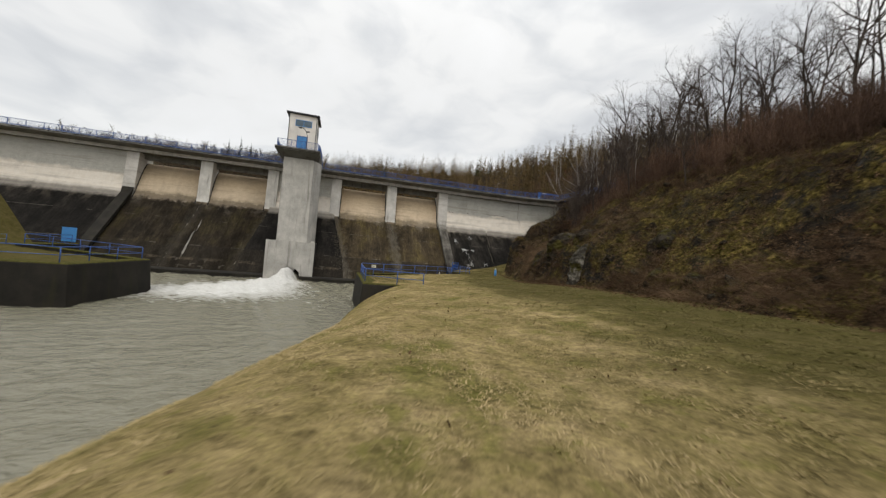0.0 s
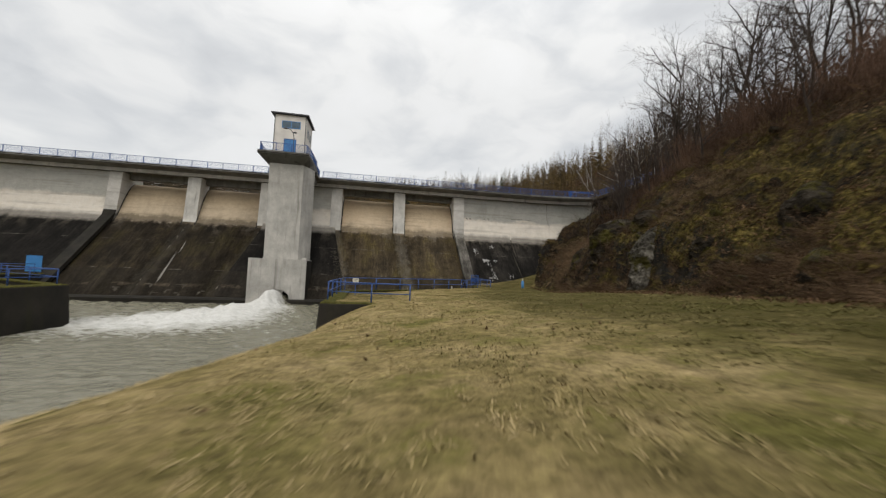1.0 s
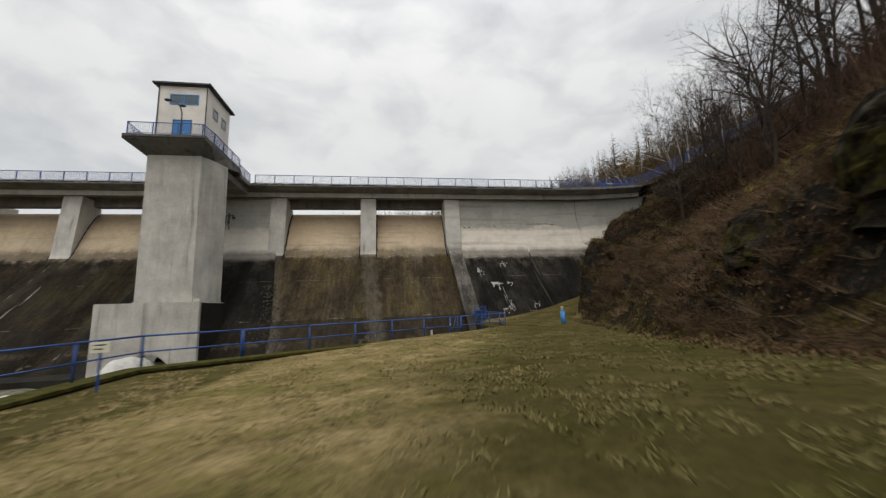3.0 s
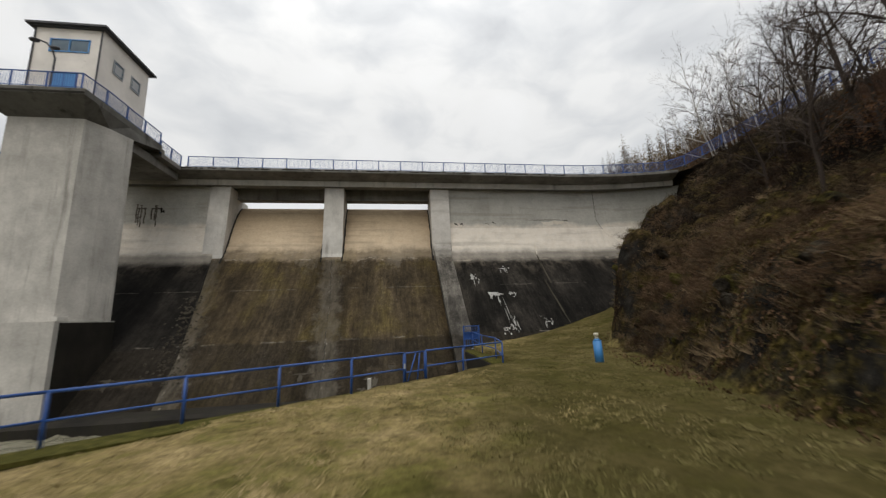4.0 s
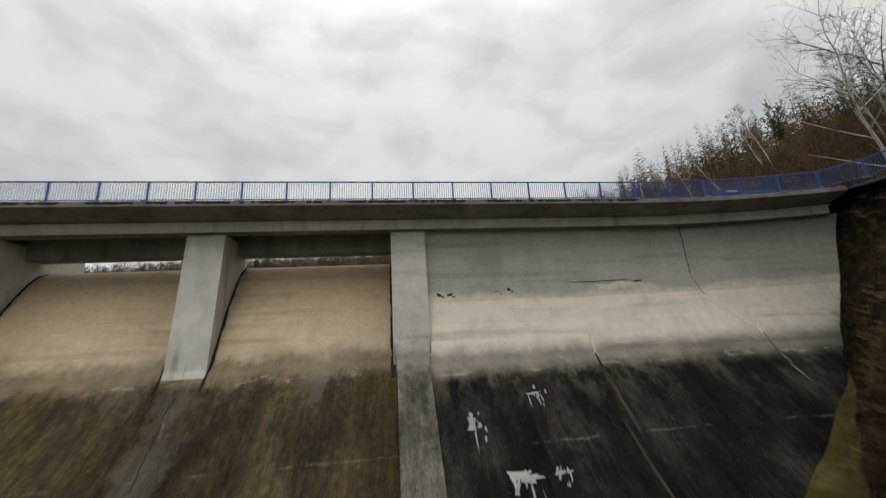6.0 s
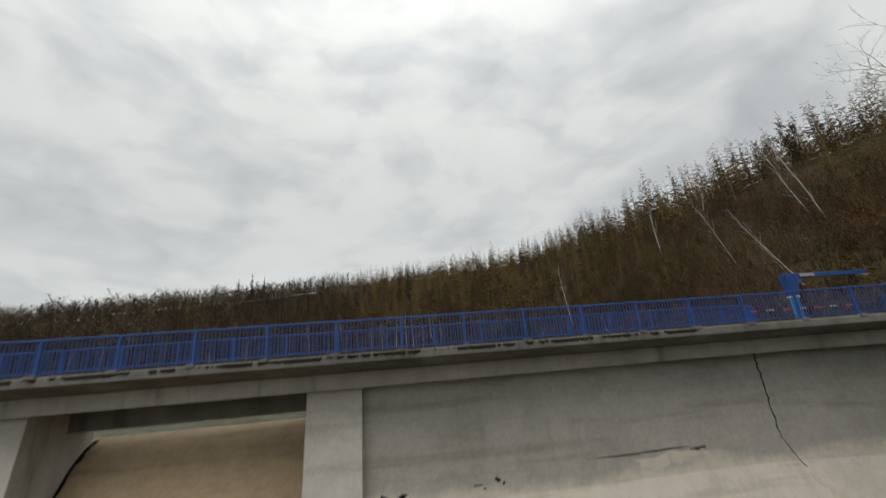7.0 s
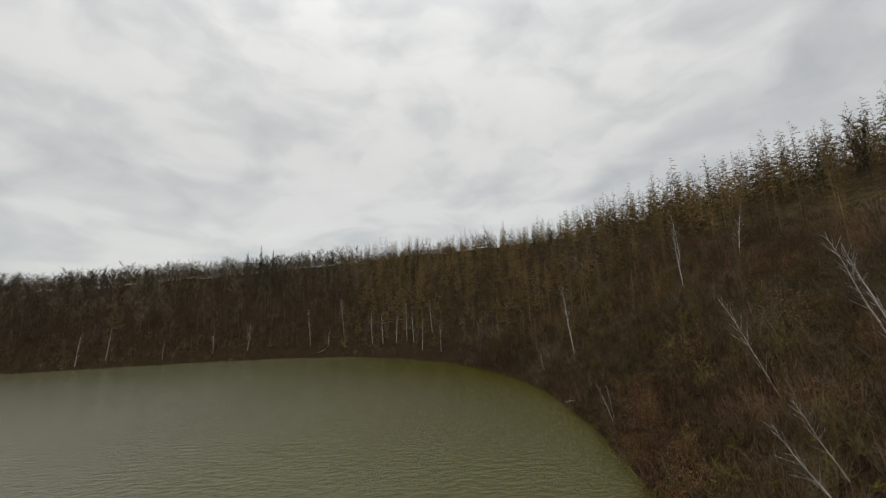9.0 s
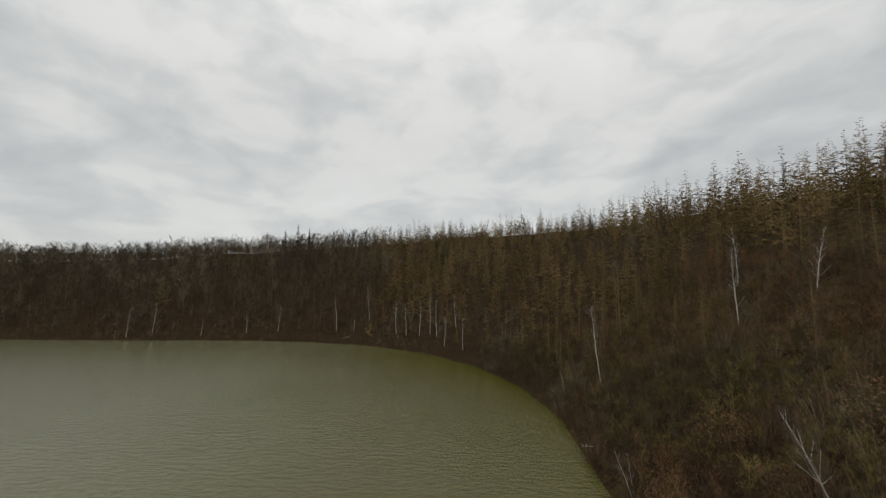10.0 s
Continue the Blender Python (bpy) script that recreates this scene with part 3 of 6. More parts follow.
def land(x, y):
    x, y = np.broadcast_arrays(np.asarray(x, float), np.asarray(y, float))
    g = lawn(x, y)
    # downstream bank: a shoulder, then a slope into the river
    shoulder = np.maximum(0.34 * (y - 11) - 0.3, -5.5)
    down = np.clip(shoulder + np.interp(y, (25, 32.3), (4.0, 1.4)) - x, 0, 30)
    bank = np.maximum(g - np.where(down < 5.5, 0.062 * down ** 2, 1.88 + (down - 5.5) * 0.75) * np.interp(y, (25, 32.3), (1.0, 1.75)), -4.8)
    z = np.where(y < 32.8, bank, g)
    # walled basin
    inside = (y >= 32.8) & (x < wall_right(y) + 0.5)
    z = np.where(inside, -5.0, z)
    # far side of the river
    left_edge = np.where(y < 33.9, -15.0 + 0.25 * (np.minimum(y, 33.9) - 33.9), wall_left(y) - 0.5)
    left = left_edge - x
    lz = np.where(y < 33.9, np.clip(-4.8 + left * 0.9, -4.8, -0.35), -0.35) + np.clip(-36 - x, 0, 80) * 0.75 * smooth01(y, -60, 55)
    z = np.where(left > 0, np.minimum(lz, 18 + 0.2 * np.clip(-60 - x, 0, 60)), z)
    # wooded hill beside the lawn
    foot = np.interp(y, FOOT_Y[:13], FOOT_X[:13])
    slant = np.interp(y, (0, 36, 46, 72), (1.0, 0.97, 0.80, 0.72))
    d = (x - foot + 0.9 * wobble(x, y, 0.35, 5)) * slant
    low = np.interp(d, (0, 0.5, 1.4, 2.4, 4.4, 5.8, 8, 12, 16, 24, 40, 60, 120, 260), (0, 0.4, 1.3, 2.8, 5.0, 7.0, 8.6, 10.6, 12.0, 13.4, 15.0, 17, 25, 42))
    bluff = np.interp(d, (0, 0.5, 1.0, 1.6, 2.4, 3.5, 5, 6.5, 8, 11, 14, 18, 24, 40, 60, 120, 260), (0, 0.6, 2.1, 3.4, 4.0, 4.6, 5.8, 7.0, 8.2, 10.6, 12.2, 13.5, 14.4, 15.5, 17.5, 26, 43))
    cliff = np.interp(d, (0, 0.8, 2.0, 4, 7, 11, 15, 20, 40, 60, 120, 260), (0, 2.2, 4.4, 5.9, 7.8, 10.6, 13.0, 14.6, 15.8, 17.5, 26, 43))
    w, v = smooth01(y, 42, 50), smooth01(y, 22, 27)
    gentle = low * (1 - v) + bluff * v
    rough = np.clip(d, 0, 3) / 3 * (0.55 * wobble(x, y, 0.8, 1) + 0.5 * np.abs(wobble(x, y, 1.7, 3)) + 0.34 * wobble(x, y, 3.3, 4) - 0.2)
    hill = g + gentle * (1 - w) + cliff * w + rough * np.interp(d, (0, 3, 10, 30, 60), (0, 1, 0.7, 0.8, 2.0))
    # terrace of the road round the abutment
    lip = np.interp(y, (62, 68), (43.9, 45.7))
    road = smooth01(x, lip, lip + 1.4) * (1 - smooth01(x, 50.5, 53.5)) * smooth01(y, 40, 50) * (1 - smooth01(y, 77, 82))
    hill = hill + (15.6 - hill) * road
    z = np.where(d > 0, hill, z)
    # a crag at the corner of the hill
    z = z + (2.6 * np.exp(-((x - 34.6) / 2.0) ** 2 - ((y - 60.6) / 2.0) ** 2) + 1.2 * np.exp(-((x - 38.4) / 2.2) ** 2 - ((y - 63.5) / 2.0) ** 2)) * smooth01(d, -0.3, 0.6)
    z = z + 3.0 * np.exp(-((x - 30.0) / 1.5) ** 2 - ((y - 57.4) / 2.0) ** 2) * smooth01(d, -0.3, 0.6)
    # the lake and its wooded slopes
    s = shore_distance(x, y)
    top = np.interp(x, (-260, -160, -60, 40, 140), (40, 52, 67, 82, 82)) + 0.10 * np.clip(s - 60, 0, 45) - 0.16 * np.clip(s - 120, 0, 110)
    slope = np.where(s > 0, top * (1 - np.exp(-s * 0.88 / top)), np.maximum(s * 0.5, -9)) + LAKE_Z
    slope = slope + np.clip(s, 0, 12) / 12 * (0.7 * wobble(x, y, 0.21, 6) + 1.4 * wobble(x, y, 0.06, 8))
    slope = LAKE_Z + (slope - LAKE_Z) * (1 - (1 - np.interp(y, (70, 95, 120, 160), (0.6, 0.78, 0.93, 1.0))) * smooth01(x, 58, 90))
    up_w = smooth01(y, 70, 86)
    z = np.where(x > 40, z * (1 - up_w) + slope * up_w, np.where(y > 74, slope, z))
    # level out far away
    far = smooth01(np.hypot(x, y - 80), 420, 900)
    return z * (1 - far) + 45 * far


def spread(marks):
    """Grid lines from (start, end, step) stretches."""
    out = []
    for a, b, s in marks:
        out += list(np.arange(a, b, s))
    return np.array(out)


def build_ground():
    xs = np.concatenate([[-3000, -1800, -1100, -700, -480], spread([(-380, -60, 9), (-60, -22, 2.0), (-22, 24, 0.42), (24, 56, 0.55), (56, 150, 2.4), (150, 380, 9)]), [420, 520, 750, 1200, 1900, 3000]])
    ys = np.concatenate([[-2500, -1500, -900, -500, -300, -180, -110, -70, -45, -28, -16, -9], spread([(-5, 70, 0.42), (70, 80, 0.8), (80, 150, 2.2), (150, 260, 4), (260, 420, 9)]), [450, 560, 800, 1300, 2000, 3000]])
    gx, gy = np.meshgrid(xs, ys)
    gz = land(gx, gy)
    nx, ny = len(xs), len(ys)
    i = (np.arange(ny - 1)[:, None] * nx + np.arange(nx - 1)[None, :]).ravel()
    faces = np.stack([i, i + 1, i + nx + 1, i + nx], 1)
    me = raw_mesh("ground", np.stack([gx, gy, gz], -1).reshape(-1, 3), faces, GROUND)
    # zones: grass, bare rock
    foot = np.interp(gy, FOOT_Y[:13], FOOT_X[:13])
    d = gx - foot + 0.9 * wobble(gx, gy, 0.35, 5)
    grass = ((gy < 72) * (1 - smooth01(d, -0.7, 0.5))).clip(0, 1)
    grass = np.where((gx < -10) & (gy < 33.9) & (gz < -0.8), 0.1, grass)
    gyz, gxz = np.gradient(gz, ys, xs)
    steep = smooth01(np.hypot(gyz, gxz), 0.95, 1.7) * (1 - grass)
    # third zone: damp moss, and the hillside's shade painted onto the lawn
    damp_shade = np.clip(0.35 * smooth01(d, -8, -2) * smooth01(gy, 20, 26) * (1 - smooth01(gy, 42, 48)) + smooth01(d, -10, -3) * smooth01(gy, 4, 14) + 0.8 * smooth01(gx, 3, 13) * (1 - smooth01(gy, 8, 18)) + 0.15 * smooth01(gx, 8, 16) * smooth01(gy, 16, 26) + 0.7 * smooth01(d, -5, -0.5) + 0.8 * ((gx < 9) & (gy > 33.9) & (gy < 46)) + 0.4 * smooth01(gy, 44, 52) * smooth01(gx, 10, 20), 0, 1) * grass * np.interp(gy, (44, 52), (1.0, 0.8))
    damp_shade = np.where(gx < -13, grass, damp_shade) + (1 - grass) * (gx > 0) * np.interp(gy, (48, 56, 74, 80, 110, 190), (1.0, 0.35, 0.35, 1.0, 0.7, 0.0))
    col = np.stack([grass, steep, damp_shade, np.ones_like(grass)], -1).reshape(-1, 4)
    a = me.attributes.new("zone", "FLOAT_COLOR", "POINT")
    a.data.foreach_set("color", col.astype(np.float32).ravel())
    me.polygons.foreach_set("use_smooth", [True] * len(me.polygons))
    return tagged(new("ground", me), "straw-coloured winter lawn, leaf-littered hillside and wooded slopes", "ground", kind="structure")


build_ground()


def water_sheet(name, xs, ys, z, material, height, foam, label, keep=None):
    gx, gy = np.meshgrid(xs, ys)
    nx, ny = len(xs), len(ys)
    i = (np.arange(ny - 1)[:, None] * nx + np.arange(nx - 1)[None, :]).ravel()
    faces = np.stack([i, i + 1, i + nx + 1, i + nx], 1)
    if keep is not None:
        ok = keep(gx, gy).ravel()
        faces = faces[ok[faces].all(1)]
    me = raw_mesh(name, np.stack([gx, gy, z + height(gx, gy)], -1).reshape(-1, 3), faces, material, foam(gx, gy).ravel().clip(0, 1), "foam")
    me.polygons.foreach_set("use_smooth", [True] * len(me.polygons))
    return tagged(new(name, me), label, "water", kind="structure")


JET = (-4.1, 59.6)


def river_foam(x, y):
    d = JET[1] - y
    mid = JET[0] - 0.24 * d
    across = np.abs(x - mid) / (1.7 + 0.5 * np.clip(d, 0, 30))
    core = np.exp(-across ** 2 * 1.6) * (1 - smooth01(d, 10, 24)) * smooth01(d, -1.5, 0.5)
    wash = 1.0 * np.exp(-((x + 4.2 + 0.3 * d) / (3.5 + 0.42 * np.clip(d, 0, 30))) ** 2) * smooth01(y, 30, 47) * (1 - smooth01(y, 57.5, 60))
    edge = 0.30 * np.exp(-((x - wall_right(y)) / 1.2) ** 2) * (y > 34)
    toe = 0.32 * np.exp(-((y - 60.6) / 1.0) ** 2)
    drift = 0.14 + 0.2 * np.exp(-((y - 42) / 16) ** 2)
    return np.maximum.reduce([core * 1.15, wash, edge, toe, drift + 0 * x])


def river_waves(x, y):
    d = JET[1] - y
    mid = JET[0] - 0.28 * d
    hump = np.exp(-((x - mid) / (0.85 + 0.2 * np.clip(d, 0, 12))) ** 2)
    arc = np.interp(d, (-2, 0, 0.8, 1.8, 3.0, 4.5, 7, 11, 16), (1.2, 1.7, 1.95, 1.6, 0.9, 0.6, 0.6, 0.35, 0))
    boil = 0.14 * wobble(x, y, 1.9, 1) + 0.09 * wobble(x, y, 4.2, 2)
    return hump * arc + boil * (0.45 + 0.9 * np.exp(-((y - 52) / 12) ** 2)) + hump * (d > 0) * 0.22 * wobble(x, y, 5.5, 3) * (d < 14)


water_sheet("river_water", np.arange(-34, 24, 0.3), np.concatenate([np.arange(-120, -8, 4.0), np.arange(-8, 62.6, 0.3)]), RIVER_Z, RIVER, river_waves, river_foam,
            "murky grey-brown river water, churned to white foam below the outlet")
water_sheet("lake_water", np.arange(-280, 72, 4.0), np.arange(77.0, 262, 4.0), LAKE_Z, LAKE, lambda x, y: 0 * x, lambda x, y: 0 * x, "still olive-green reservoir lake, faintly rippled")

# ---------------------------------------------------------------- the dam
PIERS = [(-31.15, -29.5), (-20.8, -19.0), (-10.5, -8.75), (0.25, 1.95), (10.4, 12.2), (20.6, 22.45)]
BACK = [(79.5, -6.0), (60.0, -6.0)]
SLOPE = [(61.0, -3.0), (64.65, 0.4), (68.9, 4.4), (71.9, 7.4)]
OVER = SLOPE + [(72.65, 8.4), (73.2, 9.5), (73.85, 10.9), (74.5, 12.0), (75.1, 12.9), (75.65, 13.42), (76.2, 13.65), (77.2, 13.55), (78.4, 13.0), (79.5, 12.0)]
WALL = SLOPE + [(72.5, 8.5), (73.0, 9.7), (73.38, 10.9), (73.45, 14.95), (77.2, 14.95), (79.5, 14.95)]

dam = base("dam_wall", (0, 70, -3), "concrete gravity dam, tan above and black with algae below", "dam", kind="structure")
MID = [(a + b) / 2 for a, b in PIERS]


def sweep_line(points, thin, thick, seed):
    """A ragged flat line along a surface, its width along x uneven."""
    rc = random.Random(seed)
    bm = bmesh.new()
    rows = []
    for p, q in zip(points, points[1:]):
        for j in range(6):
            c = Vector(p).lerp(Vector(q), j / 6)
            w = rc.uniform(thin, thick) / 2
            rows.append([bm.verts.new(c + Vector((-w, 0, 0))), bm.verts.new(c + Vector((w, 0, 0)))])
    for u, v in zip(rows, rows[1:]):
        bm.faces.new((u[0], u[1], v[1], v[0]))
    return bm



LEAN = (0.0, -1.1, -2.4, 2.5, 1.1, 0.0)
for a, b in ((0, 1), (1, 2), (3, 4), (4, 5)):
    part("overflow_bay", lean_prism(BACK + OVER, MID[a], MID[b], LEAN[a], LEAN[b]), SPILL if a > 2 else DARK_SPILL, dam, "tan overflow crest with algae-black chute", True)
for a, b, p, q in ((-130, MID[0], 0, 0), (MID[2], MID[3], LEAN[2], LEAN[3])):
    part("wall_section", lean_prism(BACK + WALL, a, b, p, q), WETFACE, dam, "grey concrete wall, black below")
# right-hand section, bending round into the rock
bend = [(MID[5], 73.45), (31.2, 73.45), (36.0, 73.45), (38.4, 73.3), (41.0, 72.9), (43.5, 72.3), (46.0, 71.5), (48.5, 70.5)]
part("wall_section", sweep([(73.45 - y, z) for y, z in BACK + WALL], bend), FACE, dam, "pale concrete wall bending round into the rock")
for i, (a, b) in enumerate(PIERS):
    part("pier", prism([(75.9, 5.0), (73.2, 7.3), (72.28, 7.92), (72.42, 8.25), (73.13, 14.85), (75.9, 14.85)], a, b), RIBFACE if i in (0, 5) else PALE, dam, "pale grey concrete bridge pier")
    # dark dirt along the pier's foot on the crest
    for e, on in ((a - 0.03, i in (1, 2, 4, 5)), (b + 0.03, i in (0, 1, 3, 4))):
        if on:
            part("dirt_line", sweep_line([(e + 0.05 * noise.noise(Vector((z_ * 1.3, e, 0))), y_ - 0.012, z_ + 0.012) for y_, z_ in OVER[3:11]], 0.09, 0.26, i), VOID, dam)
    # a raised rib at the ends, a ragged grey seam elsewhere, down the slope
    bm = bmesh.new()
    mid = (a + b) / 2
    rr = random.Random(i)
    if i in (0, 5):
        w, n = (b - a) * 0.41, Vector((0, -0.69, 0.73)) * 0.5
        for j in range(11):
            y0, z0, y1, z1 = 72.3 - j * 1.067, 7.8 - j, 71.233 - j * 1.067, 6.8 - j
            vs = [bm.verts.new(p) for p in ((mid - w, y0, z0), (mid + w, y0, z0), (mid + w, y1, z1), (mid - w, y1, z1))]
            up_ = [bm.verts.new(v.co + n) for v in vs]
            bm.faces.new(up_)
            bm.faces.new((vs[1], vs[2], up_[2], up_[1]))
            bm.faces.new((vs[0], up_[0], up_[3], vs[3]))
            if j == 10:
                bm.faces.new((vs[2], vs[3], up_[3], up_[2]))
        bmesh.ops.remove_doubles(bm, verts=bm.verts, dist=0.002)
        top_ = [bm.verts.new((mid + k_, 72.49, 9.1)) for k_ in (-w * 1.2, w * 1.2)]
        first = [bm.verts.new((mid + k_, 72.3 + n.y, 7.8 + n.z)) for k_ in (-w, w)]
        root = [bm.verts.new((mid + k_, 72.3, 7.8)) for k_ in (-w, w)]
        bm.faces.new((top_[0], top_[1], first[1], first[0]))
        bm.faces.new((top_[0], first[0], root[0]))
        bm.faces.new((top_[1], root[1], first[1]))
        bmesh.ops.remove_doubles(bm, verts=bm.verts, dist=0.002)
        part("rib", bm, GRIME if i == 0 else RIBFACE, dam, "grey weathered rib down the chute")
    else:
        lean = (0, -1.1, -2.4, 2.5, 1.1)[i]
        bm = bmesh.new()
        for j in range(40):
            if rr.random() < 0.25:
                continue
            f, g_ = j / 40, (j + 1) / 40
            p, q = [Vector((mid + lean * u_ + 0.06 * math.sin(9 * u_ + i) + rr.uniform(0.02, 0.12), 72.3 - u_ * 9.9, 7.95 - u_ * 9.25)) for u_ in (f, g_)]
            tube([p, q], 0.018, 0.012, 4, bm)
        part("open_joint", bm, VOID, dam, "black open joint")


def on_slope(x, z, lift=0.02):
    """A place on the sloping face."""
    ys, zs = [p[0] for p in SLOPE] + [72.5, 73.0, 73.38, 73.45], [p[1] for p in SLOPE] + [8.5, 9.7, 10.9, 14.95]
    bow = float(np.interp(x, (36.0, 38.4, 41.0, 43.5, 46.0, 48.5), (0, 0.15, 0.55, 1.15, 1.95, 2.95)))
    return Vector((x, float(np.interp(z, zs, ys)) - lift - bow, z + lift * 0.6))


def blot(cx, cz, w, h, seed, bm=None, lift=0.02, n=30):
    """A thin ragged crust on the dam's face."""
    bm = bm or bmesh.new()
    r = random.Random(seed)
    ph = [r.uniform(0, 6.28) for _ in range(5)]
    ring = []
    for i in range(n):
        a = 2 * math.pi * i / n
        k_ = 1 + 0.25 * math.sin(2 * a + ph[0]) + 0.22 * math.sin(5 * a + ph[1]) + 0.16 * math.sin(9 * a + ph[2]) + r.uniform(-0.14, 0.14)
        ring.append(bm.verts.new(on_slope(cx + w / 2 * k_ * math.cos(a), cz + h / 2 * k_ * math.sin(a), lift)))
    mid = bm.verts.new(on_slope(cx, cz, lift * 1.8))
    for i in range(n):
        bm.faces.new((mid, ring[i], ring[(i + 1) % n]))
    return bm


for cx, cz, w, h, tails in ((23.8, 5.6, 0.42, 0.6, ((23.85, 5.1, 0.07, 0.9), (24.1, 5.45, 0.3, 0.12))), (26.9, 6.4, 0.7, 0.12, ((26.6, 6.15, 0.08, 0.4), (27.2, 6.2, 0.07, 0.35))),
                            (25.3, 3.95, 1.35, 0.36, ((24.9, 3.75, 0.2, 0.5), (25.45, 3.4, 0.13, 0.9), (25.85, 2.7, 0.06, 1.9), (25.65, 2.2, 0.05, 1.3))), (26.7, 3.95, 0.35, 0.2, ((27.1, 3.95, 0.4, 0.06),)),
                            (26.0, 1.55, 0.14, 0.7, ((25.75, 1.3, 0.12, 0.5), (26.2, 1.4, 0.09, 0.6))), (25.2, 1.2, 0.45, 0.09, ((25.0, 1.1, 0.08, 0.3),)), (28.7, 1.55, 0.55, 0.08, ((28.4, 1.3, 0.09, 0.45),))):
    bm = blot(cx, cz, w * 0.85, h * 0.8, int(cx * 10))
    for j, t in enumerate(tails):
        blot(t[0], t[1], t[2] * 0.75, t[3] * 0.85, int(cx * 10) + j + 1, bm)
    rr = random.Random(int(cx * 10))
    for j in range(9):
        blot(cx + rr.gauss(0, 0.28), cz + rr.gauss(-0.1, 0.22), rr.uniform(0.03, 0.14), rr.uniform(0.03, 0.22), j, bm, 0.024, 10)
    part("lime_stain", bm, LIME, dam, "white lime crust run down the wall")
# pale streaks, crack and mortar patches
part("light_streak", blot(30.85, 6.3, 0.2, 2.8, 31, blot(30.4, 3.3, 0.16, 3.4, 30)), SCAR, dam)
part("light_streak", blot(40.7, 7.6, 0.12, 1.3, 37, blot(40.6, 6.3, 0.1, 1.4, 36)), RIBS, dam)
part("light_streak", blot(-18.7, 4.0, 0.16, 1.6, 81, blot(-19.0, 0.9, 0.2, 4.6, 80)), RIBS, dam, "pale streak of lime down the chute")
bm = bmesh.new()
rr = random.Random(8)
line = [on_slope(38.18 + float(np.interp(z, (10.6, 11.2, 11.8, 14.8), (0.62, 0.35, 0.06, 0.0))) + rr.uniform(-0.05, 0.05), z, 0.004) for z in np.arange(14.85, 10.6, -0.13)]
for p, q in zip(line, line[1:]):
    tube([p, q], rr.uniform(0.012, 0.036) * (1.3 if p.z > 12 else 0.7), rr.uniform(0.01, 0.025), 4, bm)
part("crack", bm, VOID, dam, "black crack in the wall")
bm, bm3 = bmesh.new(), bmesh.new()
for j in range(14):
    f = j / 13
    blot(38.85 + 1.8 * f + rr.uniform(-0.06, 0.06), 10.4 - 1.9 * f, rr.uniform(0.1, 0.26), 0.3, 600 + j, bm, 0.016 + 0.001 * j, 12)
    blot(31.0 - 0.12 * f + rr.uniform(-0.03, 0.03), 9.2 - 1.3 * f, rr.uniform(0.05, 0.14), 0.22, 680 + j, bm3, 0.016 + 0.001 * j, 12)
part("light_streak", bm, PATCH, dam, "pale run of mortar below the crack")
part("light_streak", bm3, PATCH, dam)
part("mortar_patch", blot(33.6, 11.42, 2.4, 0.5, 55, None, 0.015), PATCH, dam, "tan mortar patch")
part("edge_scar", blot(31.6, 11.72, 2.2, 0.05, 58, blot(33.2, 11.74, 2.4, 0.06, 56, blot(34.8, 11.66, 0.6, 0.12, 57))), DRIPS, dam)
for cx, cz, w, h in ((23.1, 11.3, 0.3, 0.35), (23.7, 11.3, 0.35, 0.3), (26.3, 11.35, 0.4, 0.1), (27.0, 11.45, 0.25, 0.3), (-3.9, 12.6, 0.3, 0.9)):
    part("spall", blot(cx, cz, w * 0.8, h * 0.5, int(cx * 7), blot(cx + 0.2, cz - 0.12, w * 0.5, h * 0.3, int(cx * 9), None, 0.022, 16)), GRIME, dam)
for cx, n_ in ((-5.5, 4), (-4.35, 3)):
    bm = bmesh.new()
    rr = random.Random(int(cx * 31))
    for j in range(n_):
        x_, z0, z1 = cx + 0.22 * (j - n_ / 2) + rr.uniform(-0.06, 0.06), rr.uniform(12.7, 13.2), rr.uniform(10.9, 11.7)
        bm2 = sweep_line([on_slope(x_ + 0.03 * math.sin(5 * z_ + j), z_, 0.02) for z_ in np.linspace(z0, z1, 6)], 0.05, 0.17, j)
        tmp = bpy.data.meshes.new("drip")
        bm2.to_mesh(tmp)
        bm.from_mesh(tmp)
        bm2.free()
        bpy.data.meshes.remove(tmp)
    blot(cx, 12.75, 0.7, 0.16, int(cx * 37), bm, 0.018)
    part("drip_stain", bm, DRIPS, dam, "brown drip stains running down the wall")
# apron ledge along the toe, with pale weathered stubs
part("toe_ledge", prism([(62.6, -6), (59.9, -6), (59.9, -2.45), (60.3, -2.3), (62.6, -2.3)], -29.0, 21.2), GRIME, dam, "dark ledge at the water's edge")
r = random.Random(4)
for i in range(18):
    x = r.uniform(-27, 20.5)
    if -8.2 < x < -0.2:
        continue
    z = r.uniform(-1.25, -1.0) if i % 2 else r.uniform(-2.2, -1.6)
    bm = blot(x, z, r.uniform(0.15, 0.4), r.uniform(0.3, 0.6), 400 + i)
    blot(x + r.uniform(-0.4, 0.4), z + 0.2, r.uniform(0.4, 1.2), 0.1, 500 + i, bm, 0.025)
    part("pale_scar", bm, SCAR, dam)



